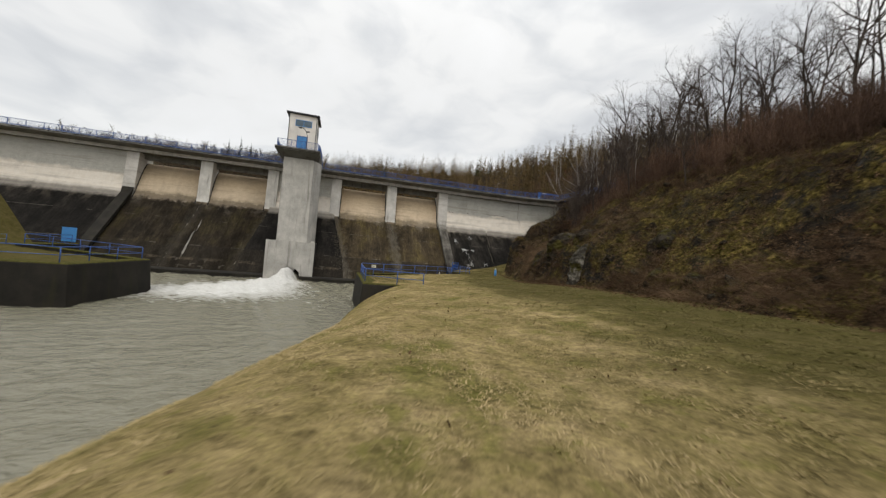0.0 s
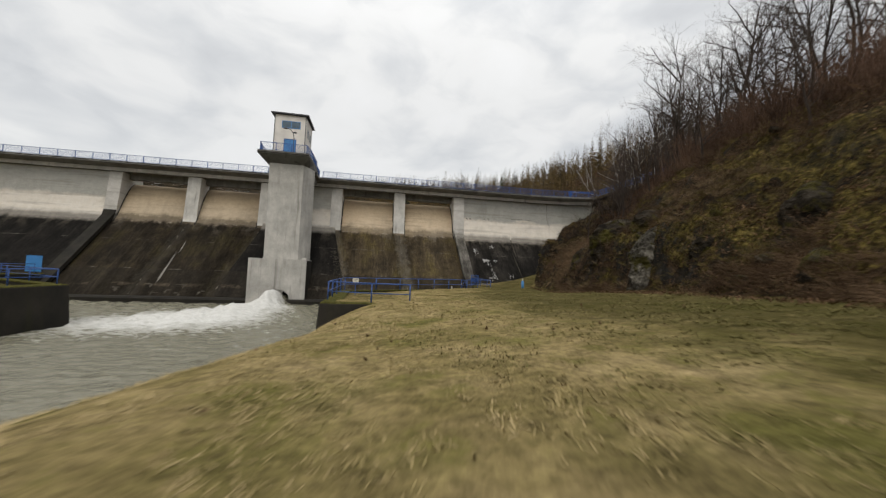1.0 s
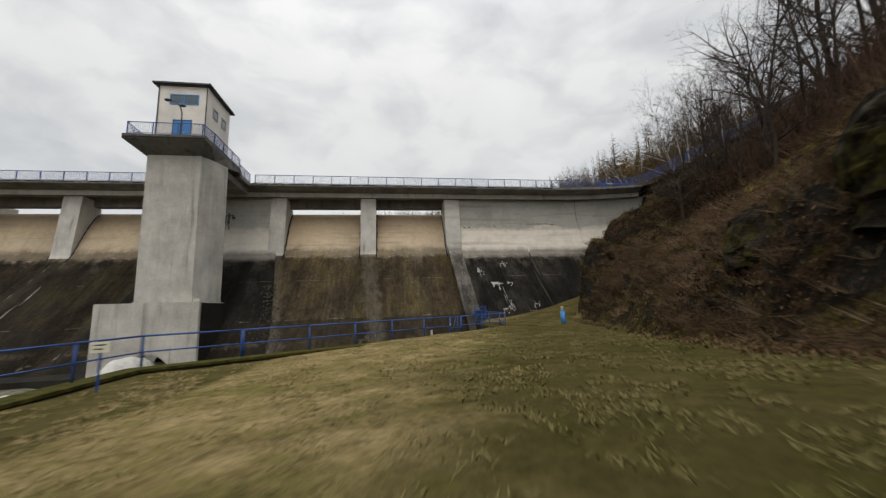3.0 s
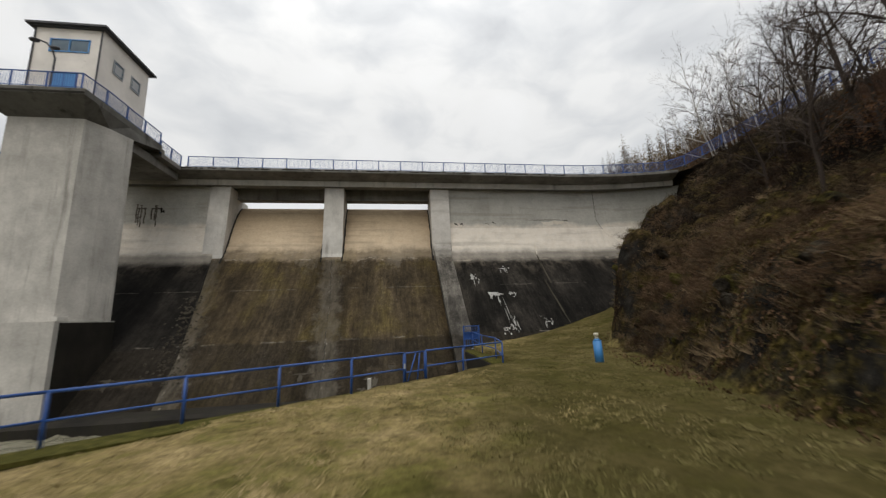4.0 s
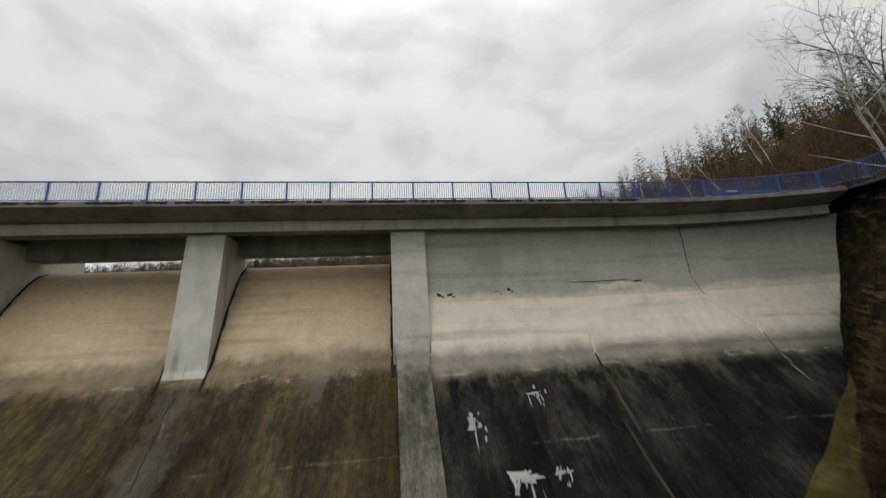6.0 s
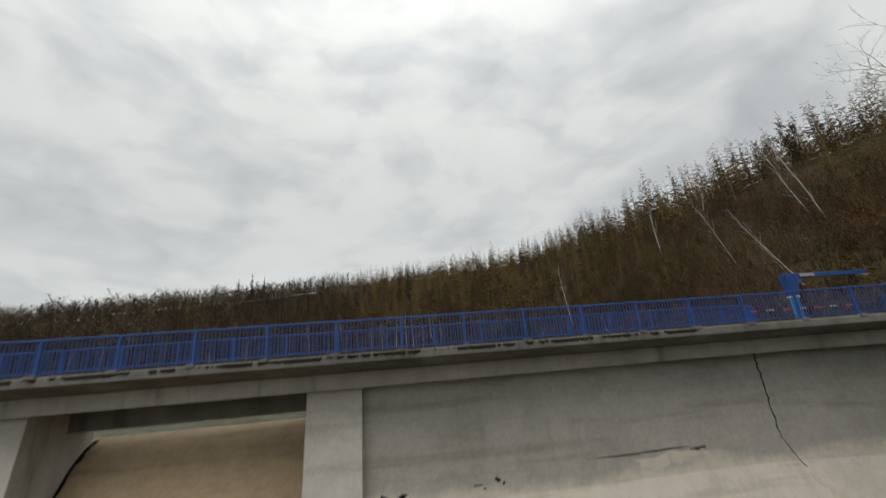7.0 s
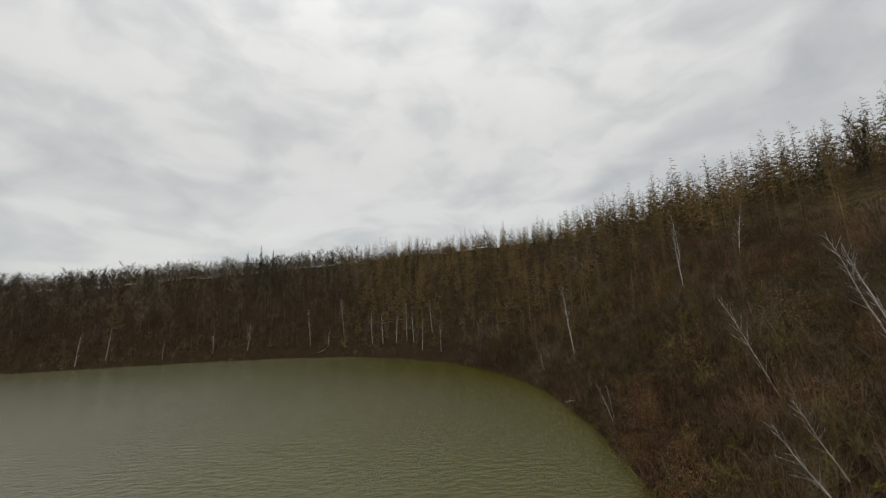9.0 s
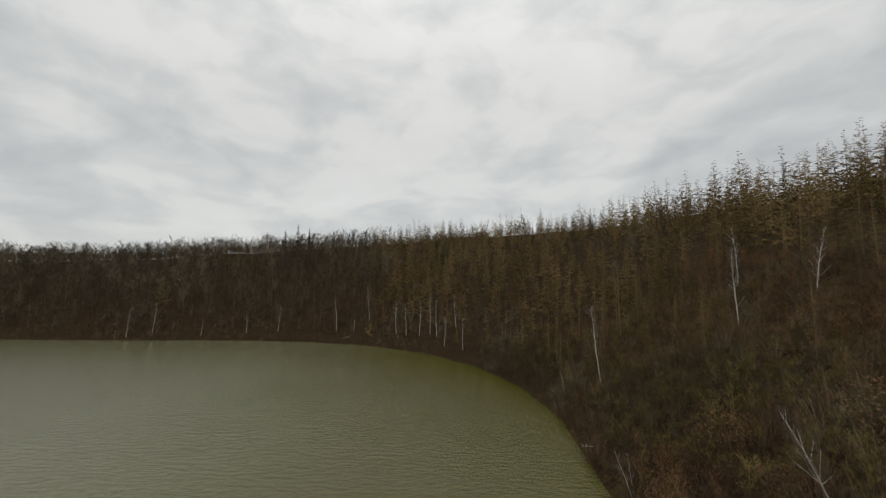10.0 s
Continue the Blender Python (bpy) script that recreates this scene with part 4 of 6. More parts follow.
def rubble(name, places, material, label):
    """Broken bits of concrete lying on the face, joined."""
    rc = random.Random(len(places))
    bm = bmesh.new()
    for x, z, size in places:
        c = on_slope(x, z, 0.02)
        top = [bm.verts.new(c + Vector((rc.uniform(0.5, 1) * size * math.cos(a), -rc.uniform(0.2, 0.5) * size, rc.uniform(0.5, 1) * size * math.sin(a)))) for a in (0.3, 1.6, 2.9, 4.2, 5.4)]
        low = [bm.verts.new(v.co * 1.0 + (v.co - c) * 0.25 + Vector((0, 0.6 * size + 0.05, -0.02))) for v in top]
        bm.faces.new(top)
        for i in range(5):
            bm.faces.new((top[i], top[(i + 1) % 5], low[(i + 1) % 5], low[i]))
    return tagged(part(name, bm, material, dam, label), kind="stuff")


rr = random.Random(17)
stony = []
for _ in range(230):
    u_ = rr.uniform(0.3, 1.0) ** 0.8
    stony.append((1.1 + 2.5 * u_ + rr.gauss(-0.35, 0.32 + 0.3 * u_), 7.95 - 9.25 * u_, rr.uniform(0.03, 0.13)))
rubble("broken_concrete", stony, SCAR, "broken grey concrete along the open joint")

# ---------------------------------------------------------------- the roadway on the crest
BEND = [(34.0, 71.5), (37.0, 71.38), (39.5, 71.12), (42.0, 70.68), (44.0, 70.2)]
FRONT = [(-130, 71.5)] + [(x, 71.5) for x in (-60, -30, -7.4, -1.6, 10, 25)] + BEND + [(45.6, 69.72)]
LANE = FRONT[:-1] + [(45.1, 69.75), (45.75, 69.0), (45.8, 67.5), (45.7, 62), (45.6, 57), (45.4, 42)]
deck = base("crest_road", (10, 73.5, 15), "narrow asphalt road on a concrete bridge deck", "bridge deck", kind="structure")
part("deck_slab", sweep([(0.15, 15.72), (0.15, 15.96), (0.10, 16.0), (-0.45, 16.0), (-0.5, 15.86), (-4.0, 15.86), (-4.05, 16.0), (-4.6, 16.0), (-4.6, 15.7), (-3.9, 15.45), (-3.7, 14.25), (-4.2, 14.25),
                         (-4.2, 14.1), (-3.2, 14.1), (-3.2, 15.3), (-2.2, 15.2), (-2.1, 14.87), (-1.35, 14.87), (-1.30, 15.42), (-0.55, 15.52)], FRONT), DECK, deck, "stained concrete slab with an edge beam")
part("edge_beam", sweep([(-1.28, 14.88), (-1.25, 15.40), (-1.6, 15.40), (-1.6, 14.88)], FRONT), CONCRETE, deck, "lighter concrete edge beam")
part("kerb_edge", sweep([(0.17, 15.74), (0.17, 15.83), (0.10, 15.83), (0.10, 15.74)], FRONT), DECK, deck)
part("moss_strip", sweep([(0.11, 16.001), (0.07, 16.035), (-0.12, 16.045), (-0.27, 16.03), (-0.31, 16.001)], FRONT), GRIME, deck, "black moss along the deck's edge")
part("road_surface", sweep([(-0.52, 15.862), (-0.52, 15.885), (-3.98, 15.885), (-3.98, 15.862)], LANE), ASPHALT, deck, "grey worn asphalt")
bm = bmesh.new()
r = random.Random(12)
old = None
for i in range(1400):
    x = -45 + i * 0.061
    drop = max(0.0, 0.55 * noise.noise(Vector((x * 0.7, 3, 1))) + 0.4 * noise.noise(Vector((x * 2.9, 7, 1))) + 0.3 * noise.noise(Vector((x * 9, 1, 4))) + 0.16)
    row = [bm.verts.new((x, 71.343, 15.962)), bm.verts.new((x, 71.335, 15.958 - min(0.03 + 0.45 * drop, 0.125)))]
    if old and drop > 0.05:
        bm.faces.new((old[0], old[1], row[1], row[0]))
    old = row
tagged(part("moss_fringe", bm, GRIME, deck, "dark moss along the slab's edge"), kind="stuff")


def railing(path, z, height, pitch, label, group, bars=17, exact=False, single=(-1e9, 1e9), plinth=None):
    """A painted steel railing: posts, a handrail and a bottom bar, and panels of thin bars."""
    pts = [Vector((*p, 0)) for p in path]
    run = [0.0]
    for a, b in zip(pts, pts[1:]):
        run.append(run[-1] + (b - a).length)

    def at(s):
        s = min(max(s, 0), run[-1] - 1e-6)
        i = max(j for j in range(len(run) - 1) if run[j] <= s)
        f = (s - run[i]) / (run[i + 1] - run[i])
        return pts[i].lerp(pts[i + 1], f)

    n = max(1, int(run[-1] / pitch)) if exact else max(1, round(run[-1] / pitch))
    step = pitch if exact else run[-1] / n
    thing = base("railing", (pts[0].x, pts[0].y, z), label, "railing", group)
    post = box(-0.042, 0.042, -0.035, 0.035, -0.1, height - 0.02, 0.006)
    box(-0.07, 0.07, -0.06, 0.06, -0.01, 0.012, 0, post)
    post_me = bpy.data.meshes.new("post")
    post.to_mesh(post_me)
    post_me.materials.append(BLUE)
    panels = {}
    for i in range(n + 1):
        p = at(i * step)
        q = at(min((i + 1) * step, run[-1])) if i < n else p + (p - at((i - 1) * step))
        d = q - p
        turn = math.atan2(d.y, d.x)
        ob = new("post", post_me)
        ob.parent, ob.matrix_parent_inverse = thing, thing.matrix_world.inverted()
        ob.matrix_basis = Matrix.Translation((p.x, p.y, z)) @ Matrix.Rotation(turn, 4, "Z")
        if plinth:
            ob = new("post_plinth", plinth)
            ob.parent, ob.matrix_parent_inverse = thing, thing.matrix_world.inverted()
            ob.matrix_basis = Matrix.Translation((p.x, p.y, z)) @ Matrix.Rotation(turn, 4, "Z") @ Matrix.Diagonal((0.8 + 0.5 * ((i * 37) % 10) / 10, 1, 1, 1))
        if i == n:
            break
        key = round(d.length, 2)
        if key not in panels:
            bm = bmesh.new()
            for j in range(bars):
                x = key * (j + 1) / (bars + 1)
                box(x - 0.009, x + 0.009, -0.009, 0.009, 0.13, height - 0.03, 0, bm)
            me = bpy.data.meshes.new("infill_panel")
            bm.to_mesh(me)
            me.materials.append(BLUE)
            hb = box(0.0, key, -0.033, 0.033, height - 0.055, height, 0.008)
            hm = bpy.data.meshes.new("handrail")
            hb.to_mesh(hm)
            hm.materials.append(BLUE)
            lb = box(0.0, key, -0.015, 0.015, 0.10, 0.14)
            lm = bpy.data.meshes.new("bottom_rail")
            lb.to_mesh(lm)
            lm.materials.append(BLUE)
            ub = box(-0.009, 0.009, -0.009, 0.009, 0.13, height - 0.03)
            um = bpy.data.meshes.new("bar")
            ub.to_mesh(um)
            um.materials.append(BLUE)
            panels[key] = (me, hm, lm, um)
        far_me, hand_me, low_me, bar_me = panels[key]
        pose_ = Matrix.Translation((p.x, p.y, z)) @ Matrix.Rotation(turn, 4, "Z")
        if single[0] <= p.x <= single[1]:
            for j in range(bars):
                ob = new("bar", bar_me)
                ob.parent, ob.matrix_parent_inverse = thing, thing.matrix_world.inverted()
                ob.matrix_basis = pose_ @ Matrix.Translation((key * (j + 1) / (bars + 1), 0, 0))
        else:
            ob = tagged(new("infill_panel", far_me), kind="stuff")
            ob.parent, ob.matrix_parent_inverse = thing, thing.matrix_world.inverted()
            ob.matrix_basis = pose_
        for nm, me in (("handrail", hand_me), ("bottom_rail", low_me)):
            ob = new(nm, me)
            ob.parent, ob.matrix_parent_inverse = thing, thing.matrix_world.inverted()
            ob.matrix_basis = Matrix.Translation((p.x, p.y, z)) @ Matrix.Rotation(turn, 4, "Z")
    return thing


bm = box(-0.13, 0.13, -0.185, 0.12, -0.05, 0.055, 0.012)
PLINTH = bpy.data.meshes.new("post_plinth")
bm.to_mesh(PLINTH)
bm.free()
PLINTH.materials.append(DECK)
RAIL = "blue painted steel railing with thin upright bars along the crest road"
railing([(-1.07, 71.5), (10, 71.5), (25, 71.5)] + BEND + [(45.3, 69.8), (45.45, 69.5), (45.5, 66), (45.4, 62), (45.3, 57), (45.1, 49)], 15.99, 1.06, 2.08, RAIL, "crest railings", exact=True, single=(9.0, 44.5), plinth=PLINTH)
railing([(-62, 71.5), (-30, 71.5), (-7.1, 71.5)], 15.99, 1.06, 2.08, RAIL, "crest railings", single=(-20, 0), plinth=PLINTH)
railing([(-62, 75.65), (0, 75.65), (30, 75.65), (38.5, 75.75), (41.5, 76.4), (43.6, 77.8)], 15.99, 1.06, 2.08, RAIL, "crest railings", single=(12, 50))
railing([(49.8, 77.5), (50.3, 70), (50.3, 60), (50.3, 50)], 15.99, 1.06, 2.08, RAIL, "crest railings")

# ---------------------------------------------------------------- the gate tower
tower = base("outlet_tower", (-4.2, 62.5, -3), "pale concrete outlet tower on a wider foot, standing in the water", "tower")
bm = bmesh.new()
arch = [(-5.45, -6), (-5.45, -2.2)] + [(-4.1 - 1.35 * math.cos(radians(a)), -2.2 + 1.15 * math.sin(radians(a))) for a in range(20, 180, 20)] + [(-2.75, -2.2), (-2.75, -6)]
outline = [(-7.5, -6), *arch, (-1.0, -6), (-1.0, 2.70), (-7.5, 2.70)]
f0 = [bm.verts.new((x, 59.65 + 0.16 * max(0.0, x + 7.5), z)) for x, z in outline]
f1 = [bm.verts.new((x, 65.0, z)) for x, z in outline]
bm.faces.new(f0)
bm.faces.new(f1[::-1])
for i in range(len(outline)):
    j = (i + 1) % len(outline)
    bm.faces.new((f0[i], f1[i], f1[j], f0[j]))
bmesh.ops.triangulate(bm, faces=[f for f in bm.faces if len(f.verts) > 4])
part("foot_block", bm, TOWER, tower, "pale concrete block with an arched outlet")
part("dark_side", box(-0.998, -0.985, 61.0, 65.0, -4, 2.62), GRIME, tower, "black face over the foot's side")
part("outlet_back", box(-5.6, -2.6, 62.4, 62.8, -6, -0.6), VOID, tower, "dark outlet")



def plan_solid(lower, upper, z0, z1, bm=None):
    bm = bm or bmesh.new()
    a = [bm.verts.new((x, y, z0)) for x, y in lower]
    b = [bm.verts.new((x, y, z1)) for x, y in upper]
    n = len(a)
    bm.faces.new(a[::-1])
    bm.faces.new(b)
    for i in range(n):
        bm.faces.new((a[i], a[(i + 1) % n], b[(i + 1) % n], b[i]))
    return bm


PLAN = [(-6.55, 62.3), (-2.35, 62.3), (-1.75, 63.5), (-1.3, 64.9), (-1.3, 65.1), (-7.0, 65.1), (-7.0, 64.9)]
bm = plan_solid(PLAN, PLAN, 2.70, 15.25)
part("shaft", bm, TOWER, tower, "tall concrete shaft with board marks")
bm = plan_solid([(x + 0.02 * (x + 4.2), y - 0.08) for x, y in PLAN[:5]] + PLAN[5:], [(x + 0.02 * (x + 4.2), y - 0.08) for x, y in PLAN[:5]] + PLAN[5:], 2.702, 2.86)
part("shaft_base_trim", bm, TOWER, tower)
TOPP = [(-7.75, 60.95), (-1.5, 60.95), (-1.5, 62.0), (-1.5, 64.9), (-1.5, 68.6), (-7.75, 68.6), (-7.75, 64.9)]
part("haunch", plan_solid(PLAN, TOPP, 15.25, 16.12), DARK_PLATFORM, tower, "dark streaked flared underside")
part("platform_slab", plan_solid(TOPP, TOPP, 16.122, 16.52), DARK_PLATFORM, tower, "stained concrete platform")
part("platform_drip_edge", box(-7.72, -1.53, 60.92, 60.948, 16.18, 16.30), GRIME, tower)
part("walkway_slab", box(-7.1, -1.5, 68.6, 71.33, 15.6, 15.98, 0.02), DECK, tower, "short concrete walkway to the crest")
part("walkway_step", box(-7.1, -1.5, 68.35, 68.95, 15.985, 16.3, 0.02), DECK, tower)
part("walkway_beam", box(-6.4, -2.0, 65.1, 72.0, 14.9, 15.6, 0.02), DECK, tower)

railing([(-1.6, 68.4), (-1.6, 61.05), (-7.65, 61.05), (-7.65, 68.4)], 16.52, 1.08, 1.85, "blue painted steel railing with thin upright bars round the tower platform", "tower railings", 13)
railing([(-1.6, 68.5), (-1.6, 71.4)], 15.98, 1.06, 1.5, "short blue railing along the tower walkway", "tower railings", 11)
railing([(-7.1, 68.5), (-7.1, 71.4)], 15.98, 1.06, 1.5, "short blue railing along the tower walkway", "tower railings", 11)


def framed(name, thing, x0, x1, y, z0, z1, frame_mat, glass, side=False):
    """A window or door leaf with its frame, on a wall facing -y, or facing +x when side is set."""
    def q(a0, a1, d0, d1, b0, b1):
        return box(y + d0, y + d1, a0, a1, b0, b1) if side else box(a0, a1, y - d1, y - d0, b0, b1)
    t = 0.07
    w = part(name, q(x0, x1, 0.0, 0.012, z0, z1), glass, thing)
    for a in ((x0 - t, x0), (x1, x1 + t)):
        part("frame_side", q(*a, 0.0, 0.05, z0 - t, z1 + t), frame_mat, w)
    for b in ((z0 - t, z0), (z1, z1 + t)):
        part("frame_rail", q(x0, x1, 0.0, 0.05, *b), frame_mat, w)
    return w, q


cabin = base("gate_cabin", (-4.4, 65.2, 16.52), "white rendered control cabin with a flat dark roof and blue door", "building")
part("wall", box(-6.45, -2.42, 62.85, 67.5, 16.53, 22.05, 0.02), WHITE, cabin, "off-white rendered wall")
roof = part("roof", plan_solid([(-6.85, 62.5), (-2.1, 62.5), (-2.1, 67.9), (-6.85, 67.9)], [(-6.85, 62.5), (-2.1, 62.5), (-2.1, 67.9), (-6.85, 67.9)], 22.12, 22.26), DARK, cabin, "thin dark overhanging roof")
part("eaves", box(-6.7, -2.25, 62.65, 67.75, 22.05, 22.118), DARK, roof)
w, q = framed("window", cabin, -5.42, -3.2, 62.85, 20.35, 21.18, SKYBLUE, GLASS)
part("mullion", box(-4.34, -4.28, 62.79, 62.84, 20.35, 21.18), SKYBLUE, w)
w, q = framed("door", cabin, -5.05, -3.65, 62.85, 16.58, 18.75, BLUE, SKYBLUE)
part("door_seam", box(-4.37, -4.33, 62.825, 62.836, 16.6, 18.7), BLUE, w)
part("handle", box(-4.28, -4.15, 62.79, 62.836, 17.6, 17.64), STEEL, w)
for y0 in (64.0, 65.75):
    w, q = framed("side_window", cabin, y0, y0 + 0.85, -2.42, 19.75, 20.65, STEEL, GLASS, True)
    part("shutter_slats", q(y0 + 0.1, y0 + 0.75, 0.012, 0.03, 19.85, 20.5), STEEL, w)
part("downpipe", tube([(-2.47, 62.79, 16.6), (-2.47, 62.79, 22.0)], 0.045), DARK, cabin, "dark downpipe")
part("downpipe", tube([(-6.4, 62.79, 16.6), (-6.4, 62.79, 22.0)], 0.045), DARK, cabin, "dark downpipe")
lamp = base("platform_lamp", (-3.5, 61.1, 16.5), "curved grey lamp arm with two heads fixed to the tower railing", "lamp")
part("arm", tube([(-3.5, 61.1, 16.5), (-3.5, 61.1, 18.5), (-3.6, 61.0, 19.0), (-3.9, 60.9, 19.4), (-4.3, 60.85, 19.55)], 0.055, 0.045), DARK, lamp, "dark lamp arm")
bm = bmesh.new()
bmesh.ops.create_uvsphere(bm, u_segments=10, v_segments=6, radius=0.26, matrix=Matrix.Translation((-4.5, 60.82, 19.5)) @ Matrix.Diagonal((1.1, 0.8, 0.4, 1)))
part("lamp_head", bm, DARK, lamp, "round dark lamp head", True)
bm = bmesh.new()
bmesh.ops.create_uvsphere(bm, u_segments=10, v_segments=6, radius=0.22, matrix=Matrix.Translation((-3.35, 60.85, 19.05)) @ Matrix.Diagonal((1.1, 0.8, 0.5, 1)))
part("lamp_head", bm, DARK, lamp, "round dark lamp head", True)

# ---------------------------------------------------------------- river walls
def river_wall(name, path, label):
    """A thick retaining wall; its face stands on the path."""
    w = base(name, (path[0][0], path[0][1], -3), label, "retaining wall", kind="structure")
    part("wall_body", sweep([(0.45, -6), (0.0, -0.14), (-0.04, -0.10), (-1.1, -0.10), (-1.1, -6)], path), GRIME, w, "black wet concrete")
    part("wall_coping", sweep([(-0.03, -0.098), (-0.06, -0.05), (-0.2, -0.02), (-1.15, -0.01), (-1.15, -0.098)], path), SODTOP, w, "grass-grown mossy coping")
    return w


river_wall("river_wall_1", [(21.45, 63.0), (21.3, 54.6), (4.5, 44.0), (4.48, 32.4), (4.54, 32.3), (7.4, 32.15), (9.2, 32.1)], "mossy dark concrete river wall")
river_wall("river_wall_2", [(-30.4, 63.0), (-30.3, 54.6), (-13.9, 42.6), (-14.6, 33.2), (-19, 32.8)][::-1], "mossy dark concrete river wall with lime marks")

# ---------------------------------------------------------------- rails, gates and small things on the banks


def pipe_fence(points, label, group, height=1.08, lean=0.0):
    """A tubular two-rail fence: a post with a foot plate at each point, a handrail and a knee rail."""
    f = base("fence", points[0], label, "fence", group)
    for p in points:
        post = part("post", tube([(p[0], p[1], p[2] - 0.05), (p[0], p[1], p[2] + height)], 0.038, sides=8), BLUE, f, smooth=True)
        part("foot_plate", box(p[0] - 0.09, p[0] + 0.09, p[1] - 0.09, p[1] + 0.09, p[2] - 0.02, p[2] + 0.015), STEEL, post)
    for name, h, r in (("handrail", height, 0.034), ("knee_rail", height * 0.5, 0.026)):
        for a, b in zip(points, points[1:]):
            part(name, tube([(a[0], a[1], a[2] + h), (b[0], b[1], b[2] + h)], r, sides=8), BLUE, f, smooth=True)
    return f


def at_ground(x, y, dz=0.0):
    return (x, y, float(land(x, y)) + dz)


TOP = -0.06
FENCE = "blue tubular steel fence with two rails along the river wall"
pipe_fence([(9.3, 32.3, TOP), (7.2, 32.6, TOP), (4.75, 33.9, TOP), (4.75, 36.3, TOP), (4.8, 38.8, TOP), (4.85, 41.4, TOP), (5.0, 44.0, TOP), (7.6, 45.6, TOP)], FENCE, "river fences")
pipe_fence([(7.65, 45.65, TOP), (9.9, 47.05, TOP), (11.8, 48.25, TOP), (13.6, 49.35, TOP), (15.4, 50.5, TOP), (17.05, 51.55, TOP)], FENCE, "river fences")
pipe_fence([(17.85, 52.05, TOP), (19.4, 53.0, TOP), (21.4, 54.3, TOP), (21.95, 57.3, TOP), (22.0, 60.4, TOP), (22.05, 63.2, TOP + 0.1)], FENCE, "river fences")
pipe_fence([(-19, 33.2, TOP), (-15.2, 33.5, TOP), (-15.1, 36.3, TOP), (-14.8, 39.2, TOP), (-14.5, 42.4, TOP), (-18.5, 45.5, TOP), (-22.5, 48.6, TOP), (-26.5, 51.6, TOP), (-30.8, 54.6, TOP)], FENCE, "river fences")
pipe_fence([(-30.9, 54.8, TOP), (-31, 58.5, TOP), (-31.1, 62.5, TOP)], FENCE, "river fences")
pipe_fence([(-24, 40, TOP - 0.3), (-27, 44, TOP - 0.3), (-30, 48, TOP - 0.3), (-32.5, 52, TOP - 0.3), (-34, 57, TOP - 0.3)], "blue tubular fence across the far lawn", "river fences")

# swing gate with braces in the fence
g = base("fence_gate", (17.05, 51.55, TOP), "small blue gate with crossed braces in the river fence", "gate")
a, b = Vector((17.1, 51.6, 0)), Vector((17.8, 52.02, 0))
for nm, p, q in (("top_bar", (a, 1.06), (b, 1.06)), ("low_bar", (a, 0.42), (b, 0.42)), ("stile", (a, 0.08), (a, 1.06)), ("stile", (b, 0.08), (b, 1.06)), ("brace", (a.lerp(b, 0.1), 0.1), (a.lerp(b, 0.55), 1.04)), ("brace", (a.lerp(b, 0.6), 0.1), (a.lerp(b, 0.75), 1.04))):
    part(nm, tube([(p[0].x, p[0].y, TOP + p[1]), (q[0].x, q[0].y, TOP + q[1])], 0.026, sides=6), BLUE, g, smooth=True)
part("latch_plate", box(17.04, 17.10, 51.50, 51.56, 0.5, 0.66), STEEL, g)


def cage_gate(x, y, z, label):
    """A blue barred gate box at the foot of the chute's rib."""
    c = base("barred_gate", (x, y, z), label, "gate")
    for dx in (-0.52, 0.52):
        part("stile", box(x + dx - 0.04, x + dx + 0.04, y - 0.05, y + 0.05, z - 0.2, z + 1.4), BLUE, c)
    for h in (0.05, 0.5, 0.95, 1.36):
        part("cross_bar", box(x - 0.48, x + 0.48, y - 0.04, y + 0.04, z + h - 0.03, z + h + 0.03), BLUE, c)
    for i in range(7):
        px = x - 0.42 + i * 0.14
        part("bar", box(px - 0.014, px + 0.014, y - 0.014, y + 0.014, z + 0.08, z + 1.33), BLUE, c)
    part("side_panel", box(x - 0.46, x + 0.46, y + 0.05, y + 0.09, z + 0.53, z + 0.92), BLUE, c, "blue sheet panel")
    return c


cage_gate(22.0, 63.3, 0.15, "blue barred steel gate at the foot of the dam's rib")
left_gate = cage_gate(-32.1, 63.9, -0.3, "blue barred gate by the far lawn with a pale sheet")
part("sheet", box(-33.0, -31.4, 63.78, 63.83, 0.1, 2.0), SKYBLUE, left_gate, "pale blue sheet panel")

# marker post
mx, my, mz = at_ground(24.6, 52.1)
m = base("marker_post", (mx, my, mz), "blue vent pipe post with a cream cap on the lawn", "post")
part("pipe", tube([(mx, my, mz - 0.1), (mx - 0.03, my, mz + 0.80)], 0.165, 0.155, 14), SKYBLUE, m, smooth=True)
part("shoulder", tube([(mx - 0.03, my, mz + 0.80), (mx - 0.035, my, mz + 0.88)], 0.155, 0.085, 14), SKYBLUE, m, smooth=True)
part("neck", tube([(mx - 0.035, my, mz + 0.86), (mx - 0.04, my, mz + 1.02)], 0.06, 0.06, 10), CREAM, m, smooth=True)
part("cap", tube([(mx - 0.04, my, mz + 1.0), (mx - 0.04, my, mz + 1.10)], 0.10, 0.09, 12), CREAM, m, "cream cap", True)

# fire hydrant sign and board by the outlet
s = base("notice_board", at_ground(6.0, 40.6), "small white notice board on a blue post", "sign")
sx, sy, sz = s.location
part("post", tube([(sx, sy, sz - 0.1), (sx, sy, sz + 1.2)], 0.03), BLUE, s)
part("board", box(sx - 0.22, sx + 0.22, sy - 0.05, sy - 0.03, sz + 0.98, sz + 1.26), CREAM, s, "white board")
part("text_bar", box(sx - 0.15, sx + 0.15, sy - 0.056, sy - 0.052, sz + 1.16, sz + 1.19), DARK, s)
part("text_bar", box(sx - 0.15, sx + 0.08, sy - 0.056, sy - 0.052, sz + 1.06, sz + 1.09), DARK, s)

